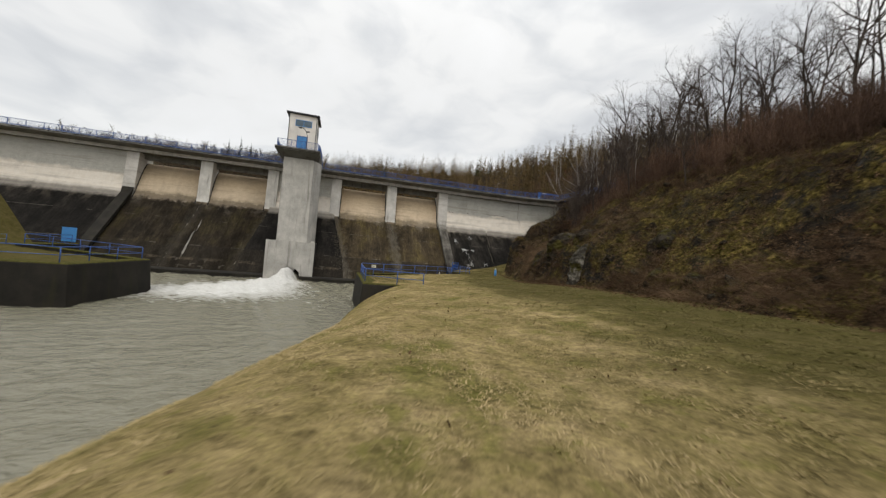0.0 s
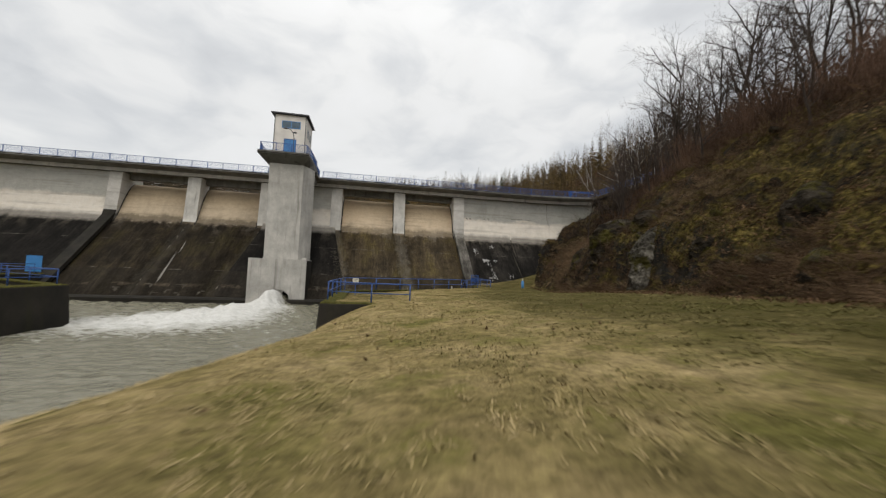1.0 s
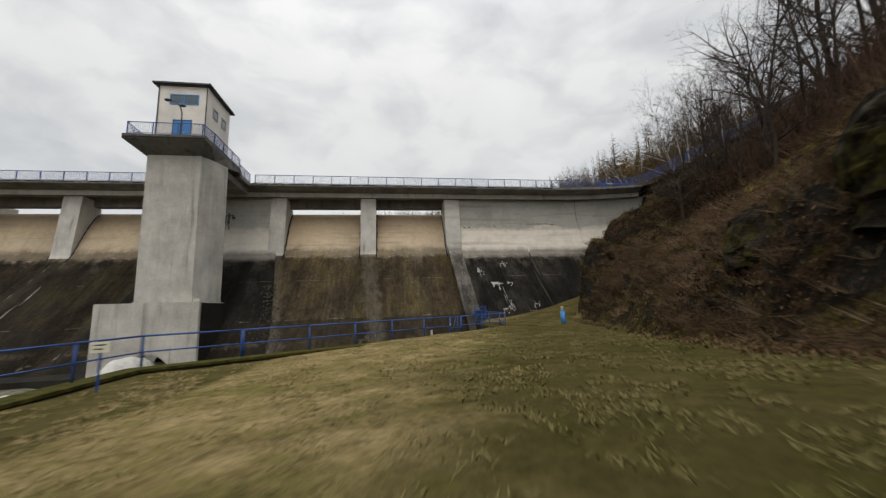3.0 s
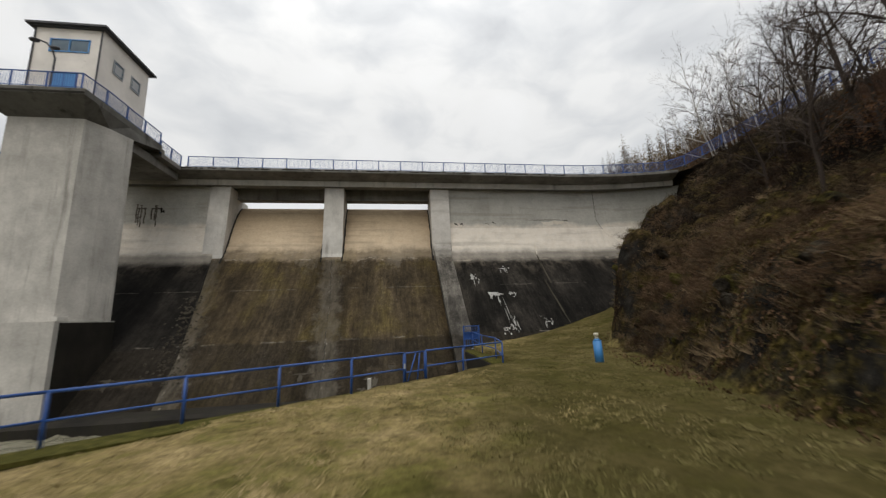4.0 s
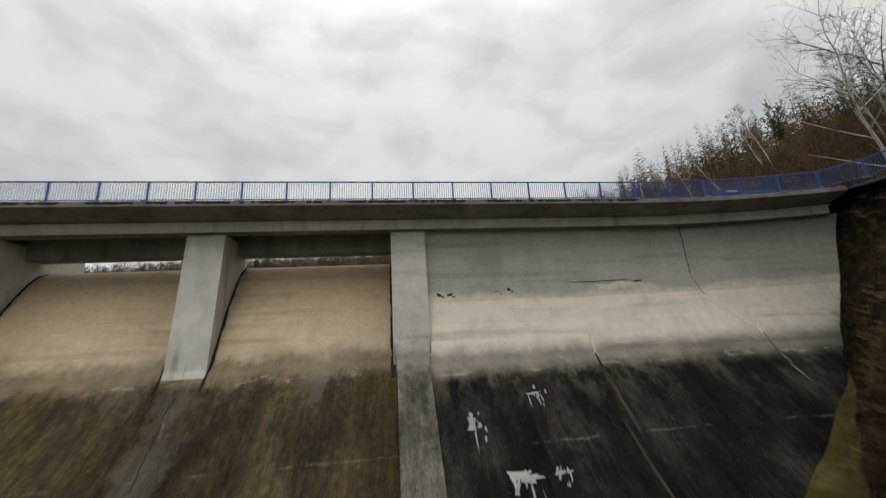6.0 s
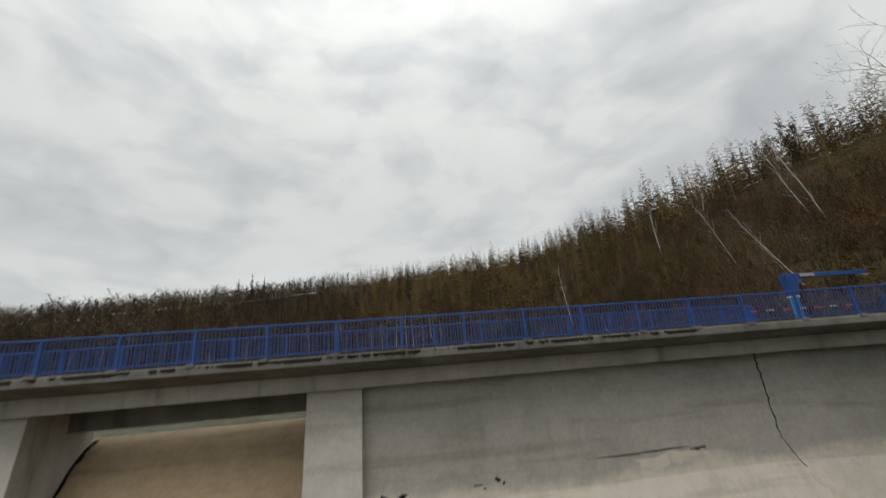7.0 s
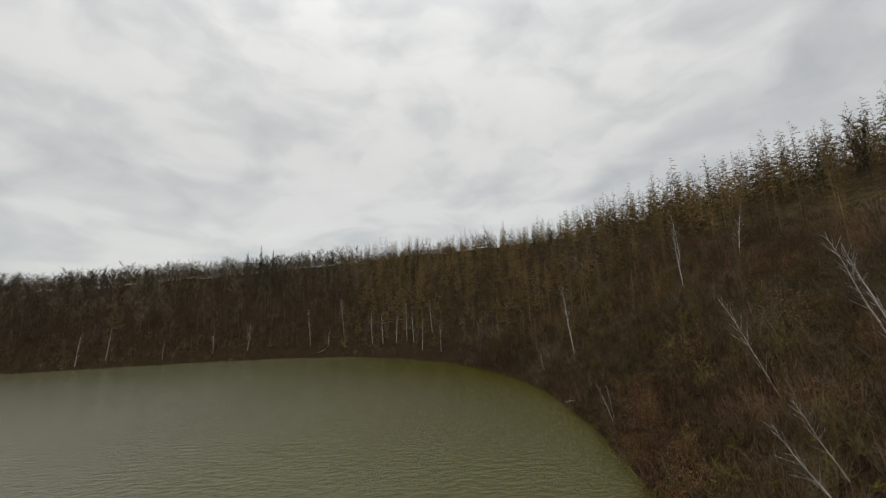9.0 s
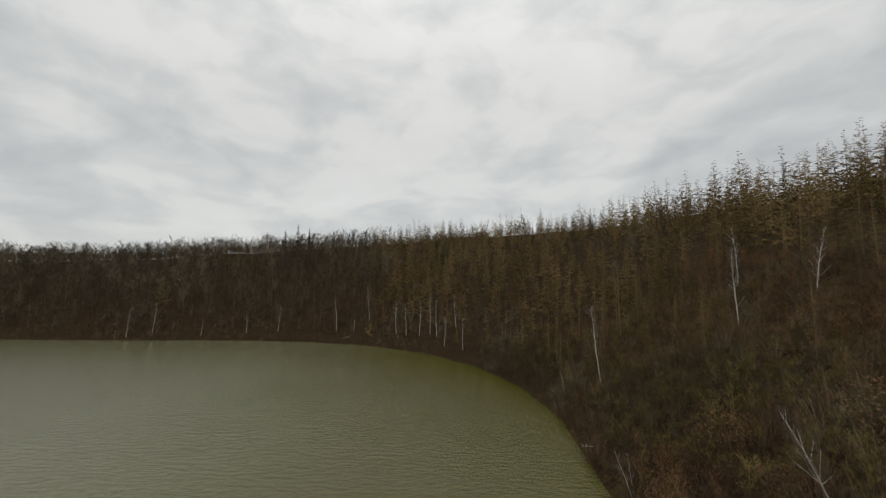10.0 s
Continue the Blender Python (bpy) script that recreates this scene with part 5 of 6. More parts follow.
# small white stone block at the fence and pale box on the tower's foot
bx = base("cable_box", (-1.4, 61.2, 2.72), "small pale box on the tower's ledge", "box")
part("case", box(-1.6, -1.15, 61.0, 61.7, 2.705, 2.95, 0.02), PALE, bx)
st = base("boundary_stone", (15.9, 51.2, -0.1), "short white stone post beside the fence", "stone")
part("stone", box(15.84, 15.96, 51.15, 51.27, -0.3, 0.30, 0.02), CONCRETE, st)

# barrier on the crest road
B = base("road_barrier", (44.6, 76.3, 15.9), "blue steel barrier post with a cantilever arm", "barrier")
part("post", box(44.45, 44.75, 76.15, 76.45, 15.7, 18.0, 0.02), SKYBLUE, B, "blue box-section post")
part("collar", box(44.42, 44.78, 76.12, 76.48, 17.25, 17.32), CREAM, B)
part("head", plan_solid([(44.44, 76.12), (44.78, 76.12), (44.78, 76.48), (44.44, 76.48)], [(44.30, 76.08), (45.0, 76.08), (45.0, 76.52), (44.30, 76.52)], 17.4, 18.4), BLUE, B)
part("arm", box(44.25, 49.6, 76.2, 76.42, 18.3, 18.52, 0.01), BLUE, B, "blue cantilever arm")
part("arm_brace", tube([(44.8, 76.3, 17.7), (45.6, 76.3, 18.3)], 0.06), BLUE, B)
part("white_band", box(45.3, 46.2, 76.17, 76.19, 18.33, 18.49), LIME, B)
part("counterweight", box(49.2, 49.6, 76.16, 76.46, 18.22, 18.3), STEEL, B)
for i in range(7):
    part("tape_stripe", box(41.5 + i * 0.95, 41.95 + i * 0.95, 76.02, 76.03, 16.62, 16.70), LIME if i % 2 else SIGNRED, B)
road_sign = base("road_marking", (37.5, 73.2, 15.89), "worn white stop marking on the asphalt", "marking")
for i in range(9):
    part("paint_bar", box(36.6 + i * 0.24, 36.72 + i * 0.24, 73.2, 74.1, 15.886, 15.892), LIME, road_sign)
part("pale_patch", box(26.5, 28.0, 72.2, 72.9, 15.886, 15.890), SCAR, deck, "pale patch on the asphalt")
part("pale_patch", box(22.0, 22.5, 72.4, 75.2, 15.886, 15.890), SCAR, deck, "pale patch on the asphalt")

# ---------------------------------------------------------------- plants
class Bush:
    """Gathers thin tapering stems as three-sided spikes."""

    def __init__(self, seed):
        self.r = random.Random(seed)
        self.v, self.f = [], []

    def stem(self, a, b, r0, r1):
        d = (b - a).normalized()
        u = d.cross(Vector((0.31, 0.17, 0.93)) if abs(d.z) < 0.9 else Vector((1, 0.2, 0))).normalized()
        w = d.cross(u)
        n = len(self.v)
        for p, r in ((a, r0), (b, r1)):
            for j in range(3):
                t = 2.0944 * j
                self.v.append(p + (u * math.cos(t) + w * math.sin(t)) * r)
        for j in range(3):
            i, k_ = n + j, n + (j + 1) % 3
            self.f += [(i, k_, k_ + 3), (i, k_ + 3, i + 3)]

    def spike(self, a, b, r0):
        d = (b - a).normalized()
        u = d.cross(Vector((0.31, 0.17, 0.93)) if abs(d.z) < 0.9 else Vector((1, 0.2, 0))).normalized()
        w = d.cross(u)
        n = len(self.v)
        for j in range(3):
            t = 2.0944 * j
            self.v.append(a + (u * math.cos(t) + w * math.sin(t)) * r0)
        self.v.append(b)
        self.f += [(n, n + 1, n + 3), (n + 1, n + 2, n + 3), (n + 2, n, n + 3)]

    def sliver(self, a, b, r0):
        """A fine twig, one thin blade."""
        d = (b - a).normalized()
        t = self.r.uniform(0, 6.283)
        u = d.cross(Vector((math.cos(t), math.sin(t), 0.3))).normalized() * r0
        n = len(self.v)
        self.v += [a - u, a + u, b]
        self.f.append((n, n + 1, n + 2))

    def arrays(self):
        return np.array([tuple(p) for p in self.v]), np.array(self.f)


def aside(d, r, spread_):
    """A direction leaning away from d."""
    u = d.orthogonal().normalized()
    u.rotate(Matrix.Rotation(r.uniform(0, 6.283), 3, d))
    return (d * math.cos(spread_) + u * math.sin(spread_)).normalized()


def grow(wood, twig, p, d, length, r0, level, up, r):
    """A limb in bent stretches, with side limbs; the last levels go to the twigs."""
    bits = 3 if level < 2 else 2
    q = p
    for i in range(bits):
        d2 = (d + Vector((r.uniform(-1, 1), r.uniform(-1, 1), r.uniform(-0.3, 1) * up)) * 0.17).normalized()
        e = q + d2 * (length / bits)
        ra, rb = r0 * (1 - 0.75 * i / bits), r0 * (1 - 0.75 * (i + 1) / bits)
        if level < 3:
            (wood if level < 2 else twig).stem(q, e, ra, rb)
        else:
            twig.sliver(q, e + d2 * length * 0.08, ra * 1.2)
        if level < 4:
            for _ in range((2, 2, 2, 1)[level] if i or level else 1):
                s = q.lerp(e, r.uniform(0.25, 1))
                grow(wood, twig, s, aside(d2, r, r.uniform(0.45, 0.95)), length * r.uniform(0.38, 0.6), max(ra * 0.5, 0.006), level + 1 if level < 3 else 4, up, r)
        q, d = e, d2
    if level >= 3:
        twig.spike(q, q + aside(d, r, 0.3) * length * 0.5, max(r0 * 0.4, 0.006))


def tree_meshes(kind, seed, thin=1.0):
    r = random.Random(seed)
    wood, twig = Bush(seed), Bush(seed + 1)
    if kind == "oak":
        p, d = Vector((0, 0, -0.4)), Vector((r.uniform(-0.1, 0.1), r.uniform(-0.1, 0.1), 1)).normalized()
        h = 10.0
        for i in range(5):
            e = p + d * h * 0.16
            wood.stem(p, e, (0.21 - 0.03 * i) * thin, (0.21 - 0.03 * (i + 1)) * thin)
            if i >= 1:
                for _ in range(2):
                    grow(wood, twig, p.lerp(e, r.random()), aside(d, r, r.uniform(0.55, 1.05)), h * r.uniform(0.22, 0.36), 0.085 * thin, 1, 0.8, r)
            p, d = e, (d + Vector((r.uniform(-0.2, 0.2), r.uniform(-0.2, 0.2), 0.3))).normalized()
        grow(wood, twig, p, d, h * 0.3, 0.07 * thin, 1, 1.0, r)
    elif kind == "birch":
        p, d = Vector((0, 0, -0.4)), Vector((0.02, 0.01, 1)).normalized()
        h = 12.0
        for i in range(8):
            e = p + d * h / 8
            wood.stem(p, e, 0.105 - 0.012 * i, 0.105 - 0.012 * (i + 1))
            if i >= 2:
                for _ in range(4 if i > 3 else 2):
                    s = p.lerp(e, r.random())
                    lm = aside(d, r, r.uniform(0.35, 0.75))
                    ln = h * r.uniform(0.12, 0.27) * (1.15 - i / 10)
                    t = s + lm * ln
                    wood.stem(s, t, 0.018, 0.009)
                    for _ in range(6):
                        k_ = s.lerp(t, r.uniform(0.2, 1))
                        dd = aside(lm, r, r.uniform(0.3, 0.8))
                        u = k_ + dd * ln * 0.45
                        twig.stem(k_, u, 0.012, 0.007)
                        for _ in range(3):
                            twig.spike(k_.lerp(u, r.uniform(0.3, 1)), u + aside(dd, r, 0.6) * ln * 0.35 + Vector((0, 0, -0.1)), 0.008)
            p, d = e, (d + Vector((r.uniform(-0.07, 0.07), r.uniform(-0.07, 0.07), 0))).normalized()
    return wood, twig


def pack(bush, name, material, tone):
    v, f = bush.arrays()
    return raw_mesh(name, v, f, material, np.full(len(v), tone))


OAKS = [(pack(w_, "trunk", TWIGS, 0.1), pack(t_, "crown", TWIGS, 0.15 + 0.15 * i)) for i, (w_, t_) in enumerate(tree_meshes("oak", 30 + 7 * i, 0.72) for i in range(6))]
BIRCHES = [(pack(w_, "trunk", BIRCH, 0.5), pack(t_, "crown", TWIGS, 0.7)) for w_, t_ in (tree_meshes("birch", 80 + 7 * i) for i in range(4))]


WIDE_BIRCHES = [(pack(w_, "trunk", BIRCH, 0.5), pack(t_, "crown", TWIGS, 0.9)) for w_, t_ in (tree_meshes("oak", 130 + 7 * i, 0.5) for i in range(2))]


def plant(kind, x, y, height, lean=(0.0, 0.0), turn=None, label="", group=""):
    set_, full = {"oak": (OAKS, 10.0), "birch": (BIRCHES, 12.0), "wide_birch": (WIDE_BIRCHES, 10.0)}[kind]
    i = int(abs(x * 7 + y * 13)) % len(set_)
    z = float(land(x, y))
    e = new("bare_tree" if kind == "oak" else "birch_tree")
    s = height / full
    e.matrix_world = Matrix.Translation((x, y, z)) @ Matrix.Rotation(lean[0], 4, "Y") @ Matrix.Rotation(lean[1], 4, "X") @ Matrix.Rotation(turn if turn is not None else (x * 3.7 + y) % 6.28, 4, "Z") @ Matrix.Scale(s, 4)
    tagged(e, label or ("leafless dark-barked tree on the wooded hillside" if kind == "oak" else "slender leafless birch with white bark"), "tree", group or ("hillside trees" if kind == "oak" else "birches"))
    for nm, me in zip(("trunk", "crown"), set_[i]):
        o = new(nm, me)
        o.parent = e
    return e


for x, y, h in ((36.6, 20.0, 11.5), (37.5, 26.5, 8.0), (40.5, 31.0, 9.5), (37.5, 34.5, 8.5), (43.5, 36.5, 10), (38.8, 40.5, 9.5), (43.0, 44.0, 10), (34.8, 44.3, 9.0), (35.0, 37.0, 7.5), (31.8, 38.8, 5.5), (40.5, 47.0, 9.0), (36.5, 50.0, 7.5), (34.5, 24.0, 6.5), (43.0, 22.0, 11), (47.5, 28.5, 10.5),
                (34.5, 13.5, 8.5), (33.5, 31.0, 5.5), (53.0, 40.0, 10), (54.5, 47.5, 10), (55.0, 56.0, 10), (58.0, 63.0, 10), (60.0, 70.0, 9), (60.5, 52.0, 11), (51.5, 34.0, 10.5), (49.0, 20.5, 11), (64.0, 61.0, 11),
                (64.0, 44.0, 11), (58.0, 32.0, 11), (41.5, 13.0, 10), (66.0, 71.5, 10), (39.0, 53.5, 7.0), (41.5, 57.0, 6.0), (30.8, 19.5, 5.5), (56.5, 76.0, 8.5), (69.0, 79.0, 10),
                (29.5, 33.0, 5.5), (31.5, 35.5, 6.5), (29.0, 37.5, 5.5), (33.0, 41.5, 7.0), (30.5, 42.5, 6.0), (32.5, 46.0, 6.5), (35.5, 46.5, 8.0), (37.5, 43.0, 9.0), (31.0, 27.5, 6.5), (33.0, 20.5, 7.0), (28.5, 26.0, 4.5), (30.0, 47.5, 5.0), (34.5, 33.5, 7.5), (38.5, 37.0, 9.0),
                (36.5, 41.5, 11.5), (39.5, 45.5, 11.5), (42.0, 41.0, 12.5), (43.0, 48.5, 10.0), (33.5, 39.5, 9.0), (37.5, 47.8, 10.0), (41.5, 50.5, 10.0), (40.0, 38.5, 12.0), (46.5, 41.5, 12.5), (45.0, 36.0, 12.5), (34.3, 48.3, 6.0), (35.8, 51.2, 6.5), (37.8, 52.3, 6.5), (33.2, 45.0, 6.0), (36.5, 54.3, 5.5), (39.5, 55.3, 6.0),
                (33.8, 27.5, 7.5), (36.2, 30.5, 8.5), (35.4, 24.8, 8.0), (38.6, 24.2, 9.0), (39.6, 28.6, 9.0), (32.6, 36.6, 7.0), (41.0, 34.2, 9.5), (36.8, 17.0, 9.0), (32.4, 17.6, 6.5)):
    plant("oak", x, y, h * 1.22)
for x, y, h, lx in ((52.2, 69.0, 14.5, 0.02), (52.9, 70.2, 14.0, -0.12), (51.8, 70.4, 11.0, -0.22), (47.5, 44.5, 13, 0.0), (53.0, 62.5, 11, -0.1), (54.5, 66.0, 12, 0.08), (36.2, 39.5, 8.5, 0.05), (56.5, 72.5, 12, -0.15),
                    (68.6, 150.9, 16.0, -0.12), (65.4, 97.9, 10.5, -0.5), (54.8, 83.6, 8.0, -0.55), (67.1, 88.9, 11, -0.22), (62.6, 155.5, 5.5, -0.2), (59.8, 118.5, 5.8, -0.35), (60.3, 119.3, 5.0, -0.15), (58.5, 87.5, 6.0, -0.5),
                    (78.1, 97.8, 8.5, -0.45), (11.6, 232.9, 14, -0.1), (27.0, 225, 17, 0.03), (30.0, 222, 15, -0.05), (37.9, 221.5, 13.5, -0.1), (-18.0, 241.5, 16.5, 0.0), (-114.5, 236, 14, 0.02), (-104.6, 239, 14.5, 0.1), (-3.7, 246.5, 16, -0.12),
                    (-82.0, 240.5, 8, 0.0), (16.5, 229.5, 13, -0.04), (22.5, 226.5, 14, 0.02), (33.5, 214.5, 12, 0.0), (40.5, 206.5, 12, -0.08), (-9.5, 240, 9, 0.1), (-47, 244, 12, 0.05), (-62, 243.5, 11, -0.04), (97.3, 150.1, 13, 0.05), (88, 138, 14, -0.05),
                    (74, 84, 12, -0.3), (72, 93.5, 11, -0.35), (95, 131, 12, 0.1)):
    plant("birch", x, y, h, (lx, 0.04 * math.sin(x)))


plant("wide_birch", 51.6, 70.6, 14.0, (-0.14, 0.03))
plant("wide_birch", 52.8, 66.6, 11.5, (-0.1, 0.0))


def scatter(name, templates, spots, material, label, category, tones):
    """Many small plants joined into one mesh. spots: rows of x, y, z, scale, turn, which."""
    vs, fs, ts, n = [], [], [], 0
    for (x, y, z, s, a, w_), tone in zip(spots, tones):
        v, f = templates[int(w_)]
        c, d = math.cos(a) * s, math.sin(a) * s
        p = np.empty_like(v)
        p[:, 0], p[:, 1], p[:, 2] = v[:, 0] * c - v[:, 1] * d + x, v[:, 0] * d + v[:, 1] * c + y, v[:, 2] * s + z
        vs.append(p)
        fs.append(f + n)
        ts.append(np.full(len(v), tone))
        n += len(v)
    me = raw_mesh(name, np.concatenate(vs), np.concatenate(fs), material, np.concatenate(ts))
    return tagged(new(name, me), label, category, kind="stuff")


def larch(seed, limbs=50, twigs=5, wide=0.10, full=1.0, trunk=0.10, long=1.0, crown=1.1, tip=0.8):
    """A narrow leafless conifer: trunk, level limbs and fine hanging twigs."""
    b = Bush(seed)
    r = random.Random(seed)
    h = 16.0
    b.stem(Vector((0, 0, -1)), Vector((r.uniform(-0.3, 0.3), r.uniform(-0.3, 0.3), h * 0.6)), trunk, trunk * 0.62)
    b.spike(Vector((b.v[-1].x, b.v[-1].y, h * 0.6)), Vector((b.v[-1].x * 1.3, b.v[-1].y * 1.3, h)), trunk * 0.62)
    for i in range(limbs):
        f = 0.04 + 0.95 * ((i + r.random()) / limbs) ** crown
        a = r.uniform(0, 6.283)
        reach = (1.04 - f) ** 0.8 * r.uniform(1.3, 2.9) * full + 0.1
        s = Vector((0, 0, h * f))
        t = s + Vector((math.cos(a) * reach, math.sin(a) * reach, reach * r.uniform(-0.15, 0.4)))
        b.sliver(s, t, 0.02 + 0.3 * wide * (1.2 - f))
        # fine twigs hanging along the branch
        for _ in range(twigs):
            m = s.lerp(t, r.uniform(0.25, 1.0))
            c, e = a + r.uniform(-1.2, 1.2), r.uniform(0.3, 0.8) * long * (0.5 + 0.4 * reach) * (1.15 - tip * f)
            b.sliver(m, m + Vector((math.cos(c) * e * 0.6, math.sin(c) * e * 0.6, e * r.uniform(-1.0, 0.55))), wide * r.uniform(0.6, 1.2) * (1.2 - 0.85 * f))
    return b.arrays()


def broadleaf(seed, fat=0.09, limbs=18, twigs=7):
    """A bare broadleaf tree or shrub: a forked stem and a rounded head of rising twigs."""
    b = Bush(seed)
    r = random.Random(seed)
    h = 15.0 * r.uniform(0.85, 1.1)
    b.stem(Vector((0, 0, -1)), Vector((r.uniform(-0.5, 0.5), r.uniform(-0.5, 0.5), h * 0.55)), 0.16, 0.09)
    for i in range(limbs):
        a, f = r.uniform(0, 6.283), r.uniform(0.03, 0.62)
        s = Vector((0, 0, h * f))
        t = s + Vector((math.cos(a), math.sin(a), 0)) * h * r.uniform(0.10, 0.26) + Vector((0, 0, h * r.uniform(0.1, 0.36)))
        b.sliver(s, t, 0.67 * fat)
        for _ in range(twigs):
            m = s.lerp(t, r.uniform(0.35, 1))
            c, e = r.uniform(0, 6.283), h * r.uniform(0.06, 0.14)
            n = len(b.v)
            b.v += [m + Vector((fat, 0, 0)), m - Vector((fat, 0.8 * fat, 0)), m + Vector((math.cos(c) * e * 0.7, math.sin(c) * e * 0.7, e * r.uniform(0.1, 1)))]
            b.f.append((n, n + 1, n + 2))
    return b.arrays()


def thicket(seed, n, h, wide, r0, forks=2):
    """Bare stems fanning up from one root."""
    b = Bush(seed)
    r = random.Random(seed)
    for _ in range(n):
        a, o = r.uniform(0, 6.283), r.uniform(0.1, 1) * wide
        p = Vector((math.cos(a) * o * 0.4, math.sin(a) * o * 0.4, -0.15))
        q = p + Vector((math.cos(a) * o + r.uniform(-0.3, 0.3), math.sin(a) * o + r.uniform(-0.3, 0.3), h * r.uniform(0.45, 1)))
        if forks:
            b.spike(p, q, r0)
        else:
            b.sliver(p, q, r0)
        for _ in range(forks):
            m = p.lerp(q, r.uniform(0.3, 0.8))
            b.sliver(m, m + Vector((r.uniform(-0.5, 0.5), r.uniform(-0.5, 0.5), h * r.uniform(-0.05, 0.45))), r0 * 0.7)
    return b.arrays()


def leafy(seed, n, h, wide, size):
    """Curled dead leaves held on thin stems."""
    r = random.Random(seed)
    v, f = [], []
    for _ in range(n):
        a, o, z = r.uniform(0, 6.283), wide * math.sqrt(r.random()), h * r.uniform(0.1, 1)
        o *= 0.5 + 0.7 * math.sin(math.pi * min(z / h, 1) * 0.8 + 0.3)
        c = Vector((math.cos(a) * o, math.sin(a) * o, z))
        d1 = Vector((r.uniform(-1, 1), r.uniform(-1, 1), r.uniform(-1, 0.4))).normalized() * size * r.uniform(0.6, 1.3)
        d2 = d1.cross(Vector((r.uniform(-1, 1), r.uniform(-1, 1), r.uniform(-1, 1)))).normalized() * size * 0.4
        i = len(v)
        v += [c - d1, c + d2 + Vector((0, 0, size * 0.1)), c + d1, c - d2]
        f += [(i, i + 1, i + 2), (i, i + 2, i + 3)]
    return np.array([tuple(p) for p in v]), np.array(f)


# far woods round the lake
def woods():
    gx, gy = np.meshgrid(np.arange(-330, 215, 4.7), np.arange(76, 430, 4.7))
    x = (gx + rng.uniform(-2.1, 2.1, gx.shape)).ravel()
    y = (gy + rng.uniform(-2.1, 2.1, gy.shape)).ravel()
    s = shore_distance(x, y)
    bare = np.interp(y, (70, 100, 125, 140, 165, 190), (44, 36, 22, 12, 5, 4)) * (x > 0) + 3.0 * (x <= 0)
    top = 128
    seen = np.hypot(x - 30, y - 66) > 34
    ok = (s > bare + 3 * wobble(x, y, 0.13)) & (s < top) & seen & (rng.random(x.shape) < np.interp(s, (0, 20, 70, 130), (0.75, 1.0, 0.85, 0.95)))
    ok &= ~((x < -120) & (y < 140))
    x, y, s = x[ok], y[ok], s[ok]
    z = land(x, y)
    size = np.clip(rng.normal(0.9, 0.2, len(x)) + 0.18 * wobble(x, y, 0.12, 3), 0.4, 1.4) * np.interp(s, (4, 18, 60, 110), (0.6, 0.92, 1.0, 1.12)) * np.interp(x, (-160, -40, 40, 70), (0.92, 0.88, 0.92, 0.92)) * np.where(rng.random(len(x)) < 0.15, 1.25, 1.0)
    which = rng.integers(0, 6, len(x))
    tone = np.clip(np.interp(x, (-40, 30), (0.3, 0.6)) + 0.30 * wobble(x, y, 0.05, 2) + rng.normal(0, 0.42, len(x)), 0, 1)
    size *= np.where((x > 40) & (y < 150), 0.82, 1.0) * np.where((x > 35) & (x < 120) & (y > 180), 0.82, 1.0)
    size = np.where((x < 60) & (s > 75) & (y > 180), np.minimum(size, 0.98 + 0.4 * (size - 0.98)), size)
    spot = np.stack([x, y, z, size, rng.uniform(0, 6.28, len(x)), which], 1)
    leafless = wobble(x, y, 0.05, 9) * 0.5 + np.interp(x, (-150, -20, 60, 120), (0.75, 0.25, -0.35, -0.25)) + rng.normal(0, 0.18, len(x)) > 0.1
    leafless |= (s < 14) & (rng.random(len(x)) < 0.5)
    leafless |= (x > 40) & (y < 150) & (s < 60) & (rng.random(len(x)) < np.interp(y, (100, 150), (0.85, 0.3)))
    shrub = leafless & (np.hypot(x - 20, y - 70) < 125) & (x > 20)
    leafless &= ~shrub
    dark = (rng.random(len(x)) < np.clip(0.04 + 0.25 * (wobble(x, y, 0.09, 12) > 0.55), 0, 1)) & ~leafless & ~shrub & (np.hypot(x - 20, y - 70) > 125)
    close = (np.hypot(x - 20, y - 70) < 125) & ~leafless & ~dark & ~shrub
    scatter("near_larch_woods", [larch(220 + i, 78, 14, 0.026, (0.55, 0.7, 0.8, 0.6, 0.9, 0.65)[i], 0.15, 1.0, 0.8, 0.35) for i in range(6)], spot[close], LARCHES, "brown leafless larches on the slope beside the lake", "woods", tone[close])
    beyond = ~leafless & ~dark & (np.hypot(x - 20, y - 70) >= 125)
    scatter("larch_woods", [larch(200 + i, 46, 10, 0.16, (1.05, 1.25, 1.45, 1.15, 1.55, 1.3)[i]) for i in range(6)], spot[beyond], WOODS, "brown leafless larch woods on the slopes round the lake", "woods", tone[beyond])
    # scrub under the trees along the ridge
    rx, ry = rng.uniform(-300, 60, 7000), rng.uniform(180, 390, 7000)
    rs = shore_distance(rx, ry)
    on = (rs > 92) & (rs < 128)
    rx, ry = rx[on][:1300], ry[on][:1300]
    scrub = np.stack([rx, ry, land(rx, ry), rng.uniform(0.3, 0.55, len(rx)), rng.uniform(0, 6.28, len(rx)), rng.integers(0, 6, len(rx))], 1)
    scatter("ridge_scrub", [broadleaf(250 + i) for i in range(6)], scrub, WOODS, "bare scrub under the trees along the far ridge", "undergrowth", rng.uniform(0.05, 0.6, len(rx)))
    # slim pale trunks standing out of the far woods
    px, py = rng.uniform(-300, 60, 9000), rng.uniform(150, 330, 9000)
    ps = shore_distance(px, py)
    on = (ps > 4) & (ps < 95)
    px, py, ps = px[on][:1100], py[on][:1100], ps[on][:1100]
